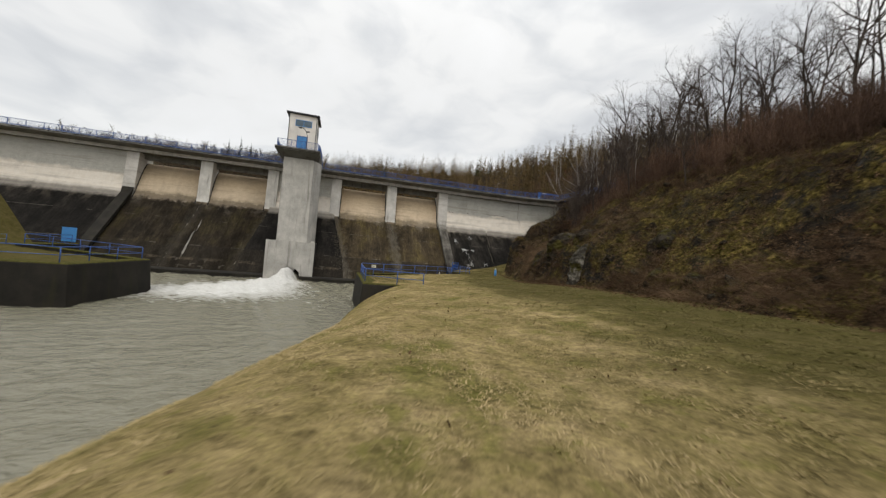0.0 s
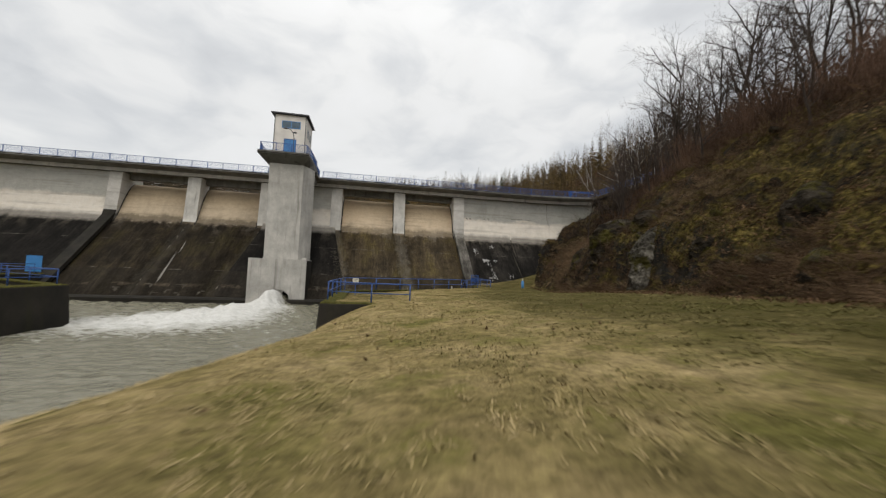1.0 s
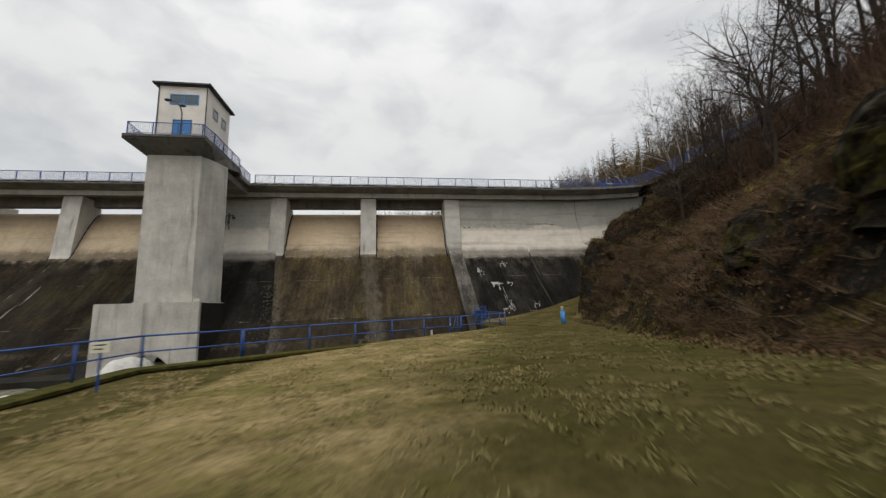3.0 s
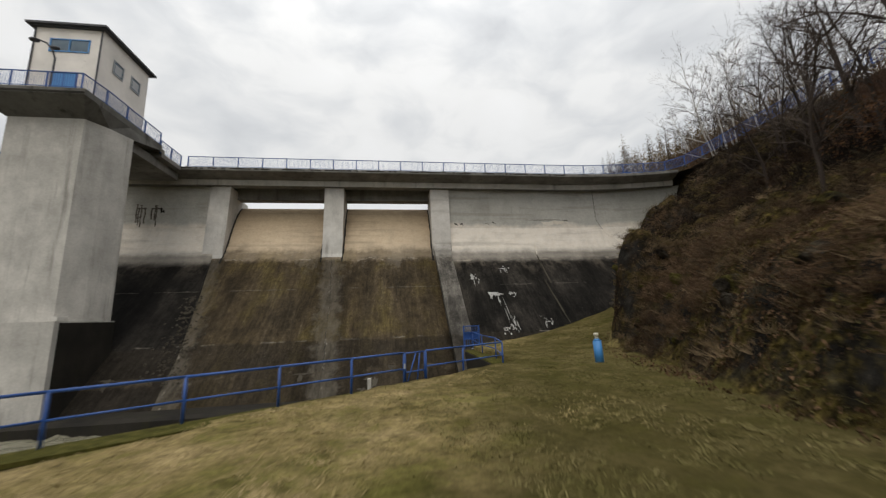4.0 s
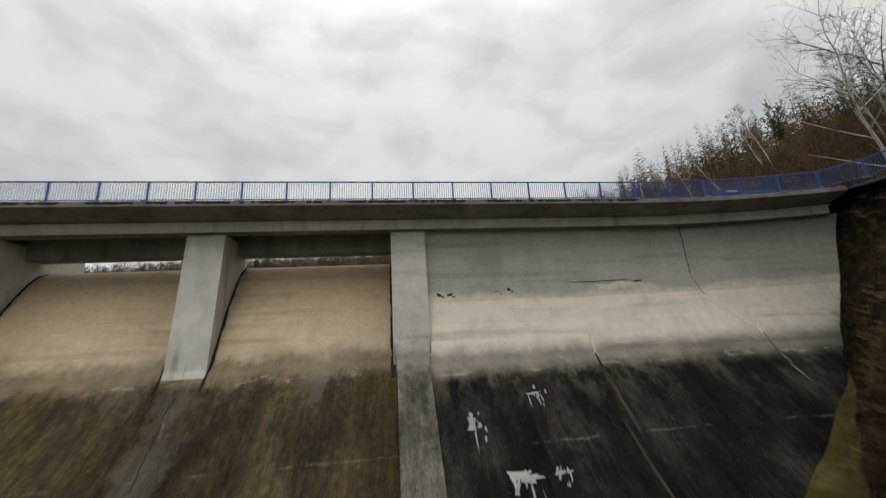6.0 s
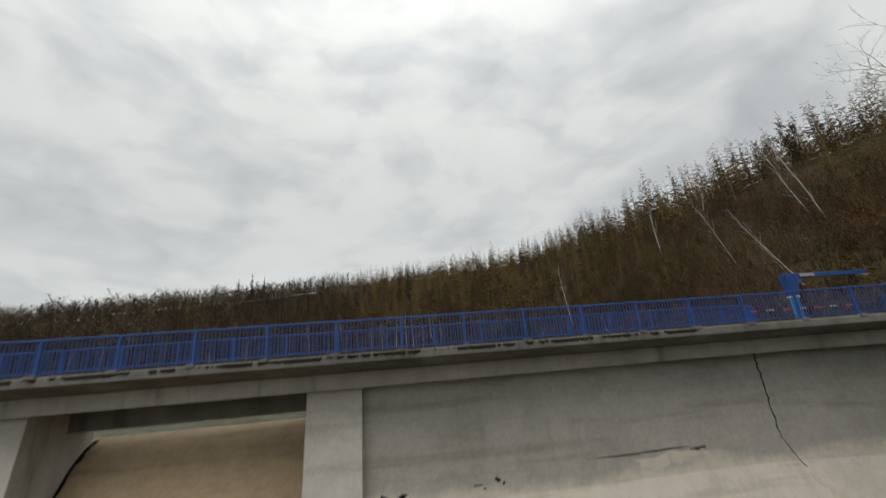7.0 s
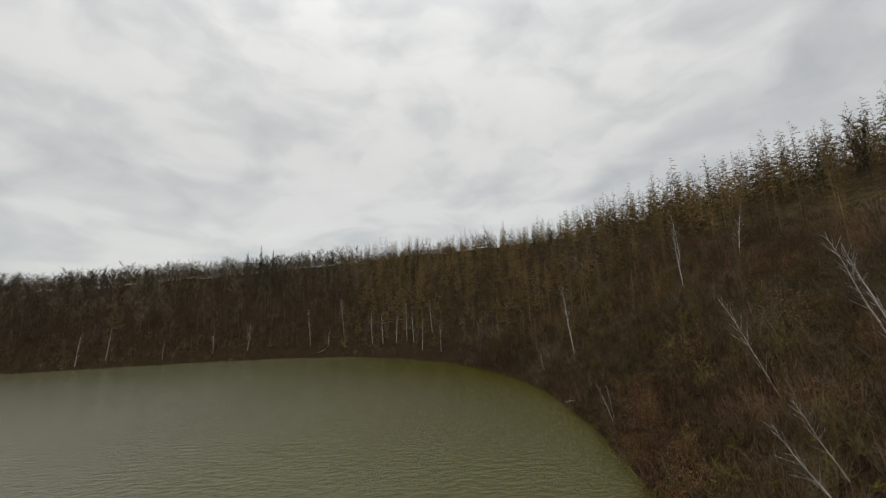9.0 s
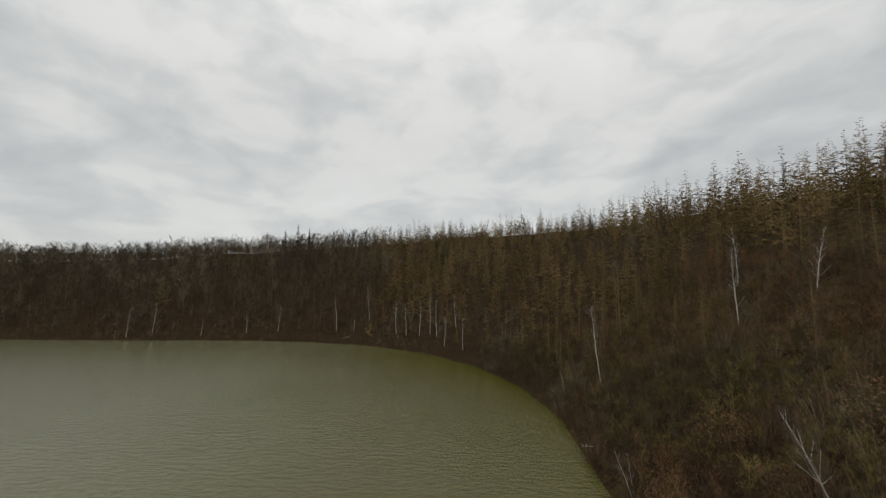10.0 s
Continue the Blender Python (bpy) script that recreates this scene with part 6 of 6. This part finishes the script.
    poles = np.stack([px, py, land(px, py), rng.uniform(0.45, 0.95, len(px)) * np.interp(ps, (4, 30), (0.7, 1.0)), rng.uniform(0, 6.28, len(px)), rng.integers(0, 4, len(px))], 1)
    scatter("pale_trunks", [larch(310 + i, 14, 2, 0.05, 0.8, 0.11) for i in range(4)], poles, STALKS, "slim pale trunks among the woods round the lake", "woods", rng.uniform(0.2, 1.0, len(px)))
    # shrubs on the near slope, brown, olive and rusty
    hx, hy = rng.uniform(28, 105, 9000), rng.uniform(74, 190, 9000)
    hs = shore_distance(hx, hy)
    on = (hs > 3) & (hs < 75) & (np.hypot(hx - 30, hy - 66) > 24) & (np.hypot(hx - 20, hy - 70) < 135)
    hx, hy, hs = hx[on][:1300], hy[on][:1300], hs[on][:1300]
    low = np.stack([hx, hy, land(hx, hy), rng.uniform(0.14, 0.36, len(hx)), rng.uniform(0, 6.28, len(hx)), rng.integers(0, 6, len(hx))], 1)
    hue = wobble(hx, hy, 0.07, 21) + rng.normal(0, 0.25, len(hx))
    fine = [broadleaf(290 + i, 0.06, 18, 12) for i in range(6)]
    for name, pick, mat, words in (("brown_shrubs", (hue >= -0.22) & (hue <= 0.2), LARCHES, "brown bare shrubs on the slope beside the lake"),
                                   ("olive_shrubs", hue < -0.22, MOSS, "olive mossy shrubs on the slope beside the lake"),
                                   ("rusty_shrubs", hue > 0.2, LEAVES, "rusty shrubs that kept their dead leaves")):
        scatter(name, fine, low[pick], mat, words, "undergrowth", rng.uniform(0.0, 0.9, len(hx))[pick])
    scatter("bare_woods", [broadleaf(240 + i, 0.095, 20, 8) for i in range(6)], spot[leafless], ASHES, "grey-brown bare broadleaf woods round the lake", "woods", tone[leafless])
    scatter("dark_spruces", [larch(270 + i, 60, 6, 0.16) for i in range(3)], spot[dark] * np.array([1, 1, 1, 0.9, 1, 0]) + np.array([0, 0, 0, 0, 0, 1]), SPRUCE, "scattered dark green spruces among the larches", "woods", tone[dark])


woods()


def brush():
    """Undergrowth: lakeside thickets and the brush on the hill beside the lawn."""
    t_small = [thicket(300 + i, 11, (1.0, 1.4, 1.9, 2.4)[i], (1.3, 0.9, 1.1, 0.7)[i], 0.015, 3) for i in range(4)]
    x = np.concatenate([rng.uniform(-240, 60, 9000), rng.uniform(46, 110, 16000)])
    y = np.concatenate([rng.uniform(180, 262, 9000), rng.uniform(76, 200, 16000)])
    s = shore_distance(x, y)
    ok = (s > -0.3) & (s < np.interp(y, (70, 120, 150, 175, 200), (60, 56, 44, 20, 9)) * (x > 0) + 18.0 * (x <= 0))
    x, y = x[ok], y[ok]
    n = min(len(x), 6200)
    pick = rng.permutation(len(x))[:n]
    x, y = x[pick], y[pick]
    tone = np.clip(0.4 + 0.6 * wobble(x, y, 0.11, 4) + rng.normal(0, 0.34, n), 0, 1)
    grey = wobble(x, y, 0.16, 11) + rng.normal(0, 0.4, n) > 0.1
    spot = np.stack([x, y, np.maximum(land(x, y), LAKE_Z - 0.1), rng.uniform(0.6, 2.3, n), rng.uniform(0, 6.28, n), rng.integers(0, 4, n)], 1)
    scatter("lakeside_thicket", t_small, spot[~grey], BRUSH, "red-brown leafless thicket along the lake shore", "undergrowth", tone[~grey])
    scatter("grey_thicket", t_small, spot[grey], STALKS, "grey-brown bare saplings along the lake shore", "undergrowth", tone[grey])
    fine = [thicket(320 + i, 12, 0.9, 0.7, 0.014) for i in range(4)]
    x = rng.uniform(18, 62, 30000)
    y = rng.uniform(4, 74, 30000)
    foot = np.interp(y, FOOT_Y[:13], FOOT_X[:13])
    d = x - foot
    ok = (d > 0.3) & (rng.random(len(x)) < np.where(y < 41, np.interp(d, (0, 3, 7, 12, 20, 34), (0.12, 0.12, 0.22, 0.8, 0.8, 0.2)), np.interp(d, (0, 3, 9, 20, 34), (0.4, 0.6, 0.8, 0.8, 0.2)))) & ~((x > 44.6) & (x < 51.5) & (y > 46))
    ok &= wobble(x, y, 0.45, 3) + 0.02 * d > -0.35
    x, y, d = x[ok][:6200], y[ok][:6200], d[ok][:6200]
    n = len(x)
    tone = np.clip(0.35 + 0.6 * wobble(x, y, 0.3, 1) + rng.normal(0, 0.25, n) - 0.45 * smooth01(y, 42, 48) * smooth01(d, 2, 5), 0, 1)
    grey = wobble(x, y, 0.4, 6) + rng.normal(0, 0.35, n) + np.interp(d, (0, 4, 10), (0.3, 0.0, -0.4)) - 0.9 * smooth01(y, 42, 48) > 0.15
    spot = np.stack([x, y, land(x, y), rng.uniform(0.5, 1.1, n) * np.interp(d, (0, 5, 9, 14), (0.6, 0.9, 1.4, 1.7)), rng.uniform(0, 6.28, n), rng.integers(0, 4, n)], 1)
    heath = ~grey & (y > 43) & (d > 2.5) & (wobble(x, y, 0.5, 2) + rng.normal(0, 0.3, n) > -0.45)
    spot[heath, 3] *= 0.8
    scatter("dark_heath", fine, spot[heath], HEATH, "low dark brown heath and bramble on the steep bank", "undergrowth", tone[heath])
    grown = ~grey & ~heath
    scatter("hillside_brush", fine, spot[grown], BRUSH, "brown brambles and bare brush on the hillside", "undergrowth", tone[grown])
    scatter("dead_stalks", fine, spot[grey], STALKS, "pale dead stalks and bramble canes on the hillside", "undergrowth", tone[grey])
    # low cushions of moss and dead grass
    tuft = [thicket(360 + i, 30, 0.32, 0.34, 0.013, 0) for i in range(4)]
    x, y = rng.uniform(18, 48, 16000), rng.uniform(6, 68, 16000)
    d = x - np.interp(y, FOOT_Y[:13], FOOT_X[:13])
    ok = (d > -0.3) & (wobble(x, y, 0.7, 8) + 0.6 * wobble(x, y, 1.9, 3) > np.interp(y, (38, 46, 56, 60), (-0.15, 0.45, 0.4, 0.3)) - 0.5 * (y > 54) * (1 - smooth01(d, 1.5, 4.0))) & (d < 14)
    x, y = x[ok][:7600], y[ok][:7600]
    n = len(x)
    scatter("moss_and_dead_grass", tuft, np.stack([x, y, land(x, y), rng.uniform(0.4, 1.0, n), rng.uniform(0, 6.28, n), rng.integers(0, 4, n)], 1), MOSS,
            "olive moss and tufts of dead grass on the hillside", "undergrowth", np.clip(0.5 + 0.6 * wobble(x, y, 0.4, 2) + rng.normal(0, 0.2, n), 0, 1))
    # brown bracken and bramble along the foot of the hill
    low = [thicket(420 + i, 16, 0.6, 0.6, 0.010, 3) for i in range(4)]
    y = rng.uniform(10, 66, 1700)
    x = np.interp(y, FOOT_Y[:13], FOOT_X[:13]) + np.abs(rng.normal(0, 2.4, 1700)) - 0.1
    ok = wobble(x, y, 0.6, 4) + 0.5 * wobble(x, y, 1.5, 9) > np.interp(y, (46, 58), (-0.1, 0.5))
    x, y = x[ok][:1200], y[ok][:1200]
    n = len(x)
    scatter("bracken", low, np.stack([x, y, land(x, y), rng.uniform(0.5, 1.3, n), rng.uniform(0, 6.28, n), rng.integers(0, 4, n)], 1), BRACKEN,
            "dead red-brown bracken along the foot of the hill", "undergrowth", np.clip(0.5 + 0.5 * wobble(x, y, 0.5, 6) + rng.normal(0, 0.2, n), 0, 1))
    # tall brush on the shoulder of the hill
    tall = [thicket(400 + i, 18, 4.2, 1.3, 0.022, 6) for i in range(4)]
    x, y = rng.uniform(29, 47, 1400), rng.uniform(14, 58, 1400)
    d = x - np.interp(y, FOOT_Y[:13], FOOT_X[:13])
    ok = (d > np.interp(y, (34, 44, 50, 52), (9, 8, 8, 30))) & (d < 22) & ~((x > 43.6) & (y > 44)) & (wobble(x, y, 0.3, 7) > -0.35)
    x, y, d = x[ok][:560], y[ok][:560], d[ok][:560]
    n = len(x)
    scatter("tall_brush", tall, np.stack([x, y, land(x, y), rng.uniform(0.45, 1.15, n) * np.interp(d, (6.5, 13), (0.6, 1.0)), rng.uniform(0, 6.28, n), rng.integers(0, 4, n)], 1), SAPLINGS,
            "tall red-brown leafless brush on the hill's shoulder", "undergrowth", np.clip(0.5 + 0.4 * wobble(x, y, 0.4, 3) + rng.normal(0, 0.2, n), 0, 1))
    # long dead grass hanging down the foot of the slope
    sheaf = [thicket(380 + i, 34, 0.42, 0.42, 0.011, 0) for i in range(4)]
    x, y = rng.uniform(18, 50, 14000), rng.uniform(8, 70, 14000)
    d = x - np.interp(y, FOOT_Y[:13], FOOT_X[:13])
    ok = (d > -0.2) & (d < np.interp(y, (10, 40, 60), (4, 6, 9))) & (wobble(x, y, 0.5, 12) + 0.5 * wobble(x, y, 1.3, 5) + np.interp(y, (20, 42, 48, 56, 62), (-0.35, 0.1, 0.7, 0.2, -0.3)) > 0)
    x, y = x[ok][:2600], y[ok][:2600]
    n = len(x)
    scatter("dry_hill_grass", sheaf, np.stack([x, y, land(x, y), rng.uniform(0.4, 1.1, n), rng.uniform(0, 6.28, n), rng.integers(0, 4, n)], 1), DRY,
            "long tan dead grass on the foot of the slope", "grass", np.clip(0.45 + 0.5 * wobble(x, y, 0.6, 2) + rng.normal(0, 0.25, n), 0, 1))
    # beech saplings that keep their dead leaves
    beds = [leafy(340 + i, 420, 1.9, 1.2, 0.06) for i in range(3)]
    x, y = rng.uniform(22, 85, 1300), rng.uniform(10, 150, 1300)
    s = np.where(y > 78, shore_distance(x, y), x - np.interp(y, FOOT_Y[:13], FOOT_X[:13]))
    ok = (s > np.where(y > 78, 0.8, 6)) & (s < 26) & (wobble(x, y, 0.16, 9) > 0.25) & ~((x > 44.6) & (x < 51.5) & (y > 46) & (y < 78))
    x, y = x[ok][:150], y[ok][:150]
    bx = np.array([53.9, 54.6, 53.4, 74.3, 76.2, 78.0, 69.0, 70.5, 71.0, 58.2, 60.0, 66.5, 72.5, 80.5])
    by = np.array([97.3, 95.6, 94.2, 101.7, 105.0, 103.0, 115.1, 113.6, 156.0, 101.0, 112.0, 104.0, 96.5, 112.0])
    x, y = np.concatenate([x, bx]), np.concatenate([y, by])
    spots = np.stack([x, y, land(x, y), rng.uniform(0.8, 1.7, len(x)) * np.where(np.arange(len(x)) >= len(x) - 14, 1.5, 1.0), rng.uniform(0, 6.28, len(x)), rng.integers(0, 3, len(x))], 1)
    scatter("beech_saplings", beds, spots, LEAVES, "beech saplings still holding rust-brown dead leaves", "undergrowth", rng.random(len(x)))


brush()


def loose_leaves():
    """Fallen leaves on the hill and its foot, and a few on the lawn."""
    n = 110000
    y = rng.uniform(6, 68, n)
    x = np.interp(y, FOOT_Y[:13], FOOT_X[:13]) + np.abs(rng.normal(0, 6.5, n)) - 1.2
    d = x - np.interp(y, FOOT_Y[:13], FOOT_X[:13])
    ok = (d > -1.2) & (rng.random(n) < np.interp(d, (-1.2, 0, 3, 20), (0.15, 0.9, 0.7, 0.35)) * np.interp(y, (44, 56), (1.0, 0.3)) * np.clip(0.75 + 0.6 * wobble(x, y, 0.6, 2), 0.1, 1))
    x, y = x[ok], y[ok]
    lx, ly = rng.uniform(-1, 20, 220), rng.uniform(1, 50, 220)
    keep = (lx > np.maximum(0.34 * (ly - 11) - 0.3, -5.5)) & (ly < 33)
    x, y = np.concatenate([x, lx[keep]]), np.concatenate([y, ly[keep]])
    z = land(x, y) + 0.03
    n = len(x)
    a, size = rng.uniform(0, 6.28, n), rng.uniform(0.02, 0.052, n)
    tilt = rng.uniform(-0.05, 0.07, (n, 4))
    v = np.empty((n, 4, 3))
    for j, (fx, fy) in enumerate(((-1, 0), (0, -0.55), (1, 0), (0, 0.55))):
        v[:, j, 0] = x + size * (fx * np.cos(a) - fy * np.sin(a))
        v[:, j, 1] = y + size * (fx * np.sin(a) + fy * np.cos(a))
        v[:, j, 2] = z + tilt[:, j]
    i = np.arange(n)[:, None] * 4
    me = raw_mesh("fallen_leaves", v.reshape(-1, 3), np.concatenate([i + np.array([[0, 1, 2]]), i + np.array([[0, 2, 3]])]), LITTER, np.repeat(rng.random(n), 4))
    tagged(new("fallen_leaves", me), "curled brown leaves fallen on the hillside and lawn", "leaves", kind="stuff")


loose_leaves()


def turf():
    """Short straw-coloured blades over the mown lawn."""
    n = 200000
    x, y = rng.uniform(-3, 31, n), rng.uniform(-2, 66, n)
    foot = np.interp(y, FOOT_Y[:13], FOOT_X[:13])
    ok = (x < foot + 0.8) & np.where(y < 32.8, x > np.maximum(0.34 * (y - 11) - 0.3, -5.5) - 2.4, x > wall_right(y) + 1.2)
    ok &= wobble(x, y, 2.1, 7) + 0.8 * wobble(x, y, 5.7, 2) > -0.1
    x, y = x[ok], y[ok]
    n = len(x)
    z = land(x, y)
    foot = np.interp(y, FOOT_Y[:13], FOOT_X[:13])
    # blades go dark on damp ground and where hill shade is painted in
    damp_shade = smooth01(x - foot, -12.5, -4) * smooth01(y, -3, 12)
    damp_shade = np.clip(damp_shade + 0.5 * wobble(x, y, 0.8, 11), 0, 1) * (damp_shade > 0.02)
    tone = np.clip(0.6 + 0.3 * wobble(x, y, 0.9, 5) + 0.2 * wobble(x, y, 2.7, 3) + rng.normal(0, 0.16, n) - 0.9 * damp_shade, 0.0, 1)
    v = np.empty((n, 3, 3, 3))
    for j in range(3):
        a, lean, h = rng.uniform(0, 6.28, n), rng.uniform(0.05, 0.14, n), rng.uniform(0.012, 0.055, n)
        w_ = 0.013
        ox, oy = rng.uniform(-0.05, 0.05, n), rng.uniform(-0.05, 0.05, n)
        c, s = np.cos(a), np.sin(a)
        v[:, j, 0] = np.stack([x + ox - s * w_, y + oy + c * w_, z - 0.01], 1)
        v[:, j, 1] = np.stack([x + ox + s * w_, y + oy - c * w_, z - 0.01], 1)
        v[:, j, 2] = np.stack([x + ox + c * lean, y + oy + s * lean, z + h], 1)
    me = raw_mesh("turf", v.reshape(-1, 3), np.arange(n * 9).reshape(-1, 3), BLADES, np.repeat(tone, 9))
    tagged(new("turf", me), "short dry straw-coloured grass blades", "grass", kind="stuff")


turf()


# ---------------------------------------------------------------- rocks
def rock_mesh(seed):
    bm = bmesh.new()
    bmesh.ops.create_icosphere(bm, subdivisions=3, radius=1.0)
    off = Vector((seed * 3.1, seed * 1.7, seed * 2.3))
    rc = random.Random(seed)
    cuts = [Vector((rc.uniform(-1, 1), rc.uniform(-1, 1), rc.uniform(-1, 1))).normalized() for _ in range(7)]
    for v in bm.verts:
        p = v.co.copy()
        k_ = 1 + 0.42 * noise.noise(p * 1.1 + off) + 0.2 * noise.noise(p * 2.7 + off) + 0.09 * noise.noise(p * 6 + off)
        # split faces, as in slate
        k_ -= 0.14 * (math.floor((p.dot(Vector((0.3, 0.5, 0.8))) + 1) * 3.2) % 2)
        for c in cuts:
            over = (p * k_).dot(c) - 0.62
            if over > 0:
                k_ -= over * 0.85
        v.co = p * k_
    me = bpy.data.meshes.new("rock")
    bm.to_mesh(me)
    bm.free()
    me.materials.append(ROCK)
    return me


def outcrop_mesh(seed, wide, tall, deep):
    """A broken rock face: stepped blocks split along slanting joints, its ragged rim running back into the hill."""
    nx, nz = 40, 34
    bm = bmesh.new()
    grid = []
    for j in range(nz + 1):
        row = []
        for i in range(nx + 1):
            u_, v_ = i / nx * 2 - 1, j / nz
            px, pz = u_ * wide * 0.75, v_ * tall * 1.3
            q = Vector((px * 0.9 + pz * 0.35 + seed, pz * 1.1 - px * 0.3, seed * 1.7))
            bent = q * 1.3 + Vector((0.5 * noise.noise(q * 1.7), 0.5 * noise.noise(q * 1.9 + Vector((5, 5, 5))), 0))
            cell = 0.7 * abs(noise.noise(q * 0.9)) + 0.3 * abs(noise.noise(q * 2.1)) + 0.42 * noise.cell(bent) + 0.2 * noise.cell(bent * 2.3) + 0.12 * noise.noise(q * 5)
            away = abs(u_) ** 2.2 + max(0.0, v_ * 1.15 - 0.1) ** 2.6 + 0.5 * noise.noise(Vector((px * 0.8, pz * 0.8, seed)))
            sink = max(0.0, away - 0.35)
            row.append(bm.verts.new((px + 0.1 * noise.noise(q * 3), deep * (0.75 * v_ - 0.6 * cell) + 1.7 * sink ** 1.2, pz - 0.4 + 0.1 * noise.noise(q * 2 + Vector((3, 1, 2))))))
        grid.append(row)
    for j in range(nz):
        for i in range(nx):
            bm.faces.new((grid[j][i], grid[j][i + 1], grid[j + 1][i + 1], grid[j + 1][i]))
    # a skin 0.4 thick, buried at the back
    back = [[bm.verts.new(v.co + Vector((0, 0.4, 0))) for v in (row[0], row[nx // 2], row[nx])] for row in (grid[0], grid[nz])]
    bm.faces.new((back[0][0], back[1][0], back[1][2], back[0][2]))
    bmesh.ops.recalc_face_normals(bm, faces=bm.faces)
    me = bpy.data.meshes.new("rock_outcrop")
    bm.to_mesh(me)
    bm.free()
    return me


for i, (x, y, wide, tall, deep, turn, stone) in enumerate(((20.45, 28.6, 1.0, 3.2, 0.6, -72, PALEROCK), (22.3, 33.9, 2.0, 2.4, 0.6, -66, ROCK), (22.0, 22.2, 1.1, 1.9, 0.5, -75, ROCK), (20.5, 20.6, 1.0, 1.0, 0.4, -75, ROCK), (20.6, 18.2, 1.4, 1.0, 0.4, -80, ROCK),
                                                              (20.9, 25.2, 1.2, 1.4, 0.5, -74, ROCK), (22.9, 31.4, 1.2, 1.5, 0.5, -70, ROCK), (22.8, 37.4, 1.3, 1.4, 0.5, -55, ROCK), (27.4, 24.6, 1.1, 0.7, 0.4, -75, ROCK), (25.2, 26.5, 1.0, 0.7, 0.4, -70, ROCK))):
    o = new("rock_outcrop", outcrop_mesh(i * 5 + 2, wide, tall, deep))
    o.data.materials.append(stone)
    o.matrix_world = Matrix.Translation((x, y, float(land(x, y)) - 0.1)) @ Matrix.Rotation(radians(turn), 4, "Z")
    tagged(o, "pale lichened rock face standing out of the hillside" if stone is PALEROCK else "broken dark rock face with moss, standing out of the hillside", "rock", "rock faces")

STONES = [rock_mesh(i + 1) for i in range(6)]
r = random.Random(21)
spots = []
for y in np.arange(9, 66, 1.5):
    f = float(np.interp(y, FOOT_Y[:13], FOOT_X[:13]))
    for _ in range(2):
        dd = r.choice((0.5, 1.2, 2.0, 3.5, 6.0, 9.0)) * r.uniform(0.6, 1.3)
        spots.append((f + dd, y + r.uniform(-0.4, 0.4), r.uniform(0.12, 0.42) * (1.5 if r.random() < 0.12 else 1)))
spots += [(-15.6 - 1.4 * r.random(), 24 + 0.55 * i, r.uniform(0.25, 0.6)) for i in range(15)]
spots += [(58.6 + r.uniform(-0.6, 0.8), 112 + 1.3 * i, r.uniform(0.2, 0.5)) for i in range(8)]
for i, (x, y, s) in enumerate(spots):
    z = float(land(x, y))
    o = new("rock", STONES[i % 6])
    o.matrix_world = Matrix.Translation((x, y, z - 0.15 * s)) @ Euler((r.uniform(-0.5, 0.5), r.uniform(0.3, 0.9), r.uniform(-0.7, 0.7))).to_matrix().to_4x4() @ Matrix.Diagonal((s * r.uniform(0.9, 1.5), s, s * r.uniform(0.6, 0.95), 1))
    tagged(o, "grey lichened rock half sunk in the bank" if s < 1 else "large dark outcrop of split mossy rock", "rock", "bank rocks")

# fallen pale branches at the lake's edge
for x, y, ln, a in ((60.6, 133.5, 2.2, 2.3), (-10.0, 238.5, 4.5, 3.6)):
    e = base("fallen_branch", (x, y, LAKE_Z), "pale bare branch fallen at the water's edge", "branch", "fallen branches")
    tip = Vector((x + math.cos(a) * ln, y + math.sin(a) * ln, LAKE_Z + 0.5 * ln * 0.4))
    root = Vector((x, y, max(float(land(x, y)), LAKE_Z) + 0.05))
    part("limb", tube([root, root.lerp(tip, 0.5) + Vector((0, 0, 0.15)), tip], 0.06, 0.02, 5), BIRCH, e)
    for f, t in ((0.35, 0.8), (0.55, -0.7), (0.7, 0.6)):
        p = root.lerp(tip, f) + Vector((0, 0, 0.1))
        part("twig", tube([p, p + Vector((math.cos(a + t), math.sin(a + t), 0.5)) * ln * 0.3], 0.025, 0.008, 4), BIRCH, e)

# two dark spruces on the far ridge
def spruce(x, y, h):
    z = float(land(x, y))
    e = base("spruce_tree", (x, y, z), "dark green spruce on the far ridge", "tree", "spruces")
    part("trunk", tube([(x, y, z - 0.5), (x, y, z + h * 0.95)], 0.25, 0.05, 6), TWIGS, e)
    b = Bush(int(x * 3))
    rr = random.Random(int(y))
    for i in range(190):
        f = rr.uniform(0.12, 1.0)
        a = rr.uniform(0, 6.283)
        reach = (1.04 - f) * h * 0.22 * rr.uniform(0.7, 1.1)
        s = Vector((0, 0, h * f))
        b.spike(s, s + Vector((math.cos(a) * reach, math.sin(a) * reach, -reach * 0.35)), 0.28 * (1.1 - f) + 0.05)
    o = new("crown", pack(b, "crown", SPRUCE, 0.4))
    o.parent = e


spruce(-82, 338, 22)
spruce(-90, 335, 19)
spruce(-76, 345, 18)
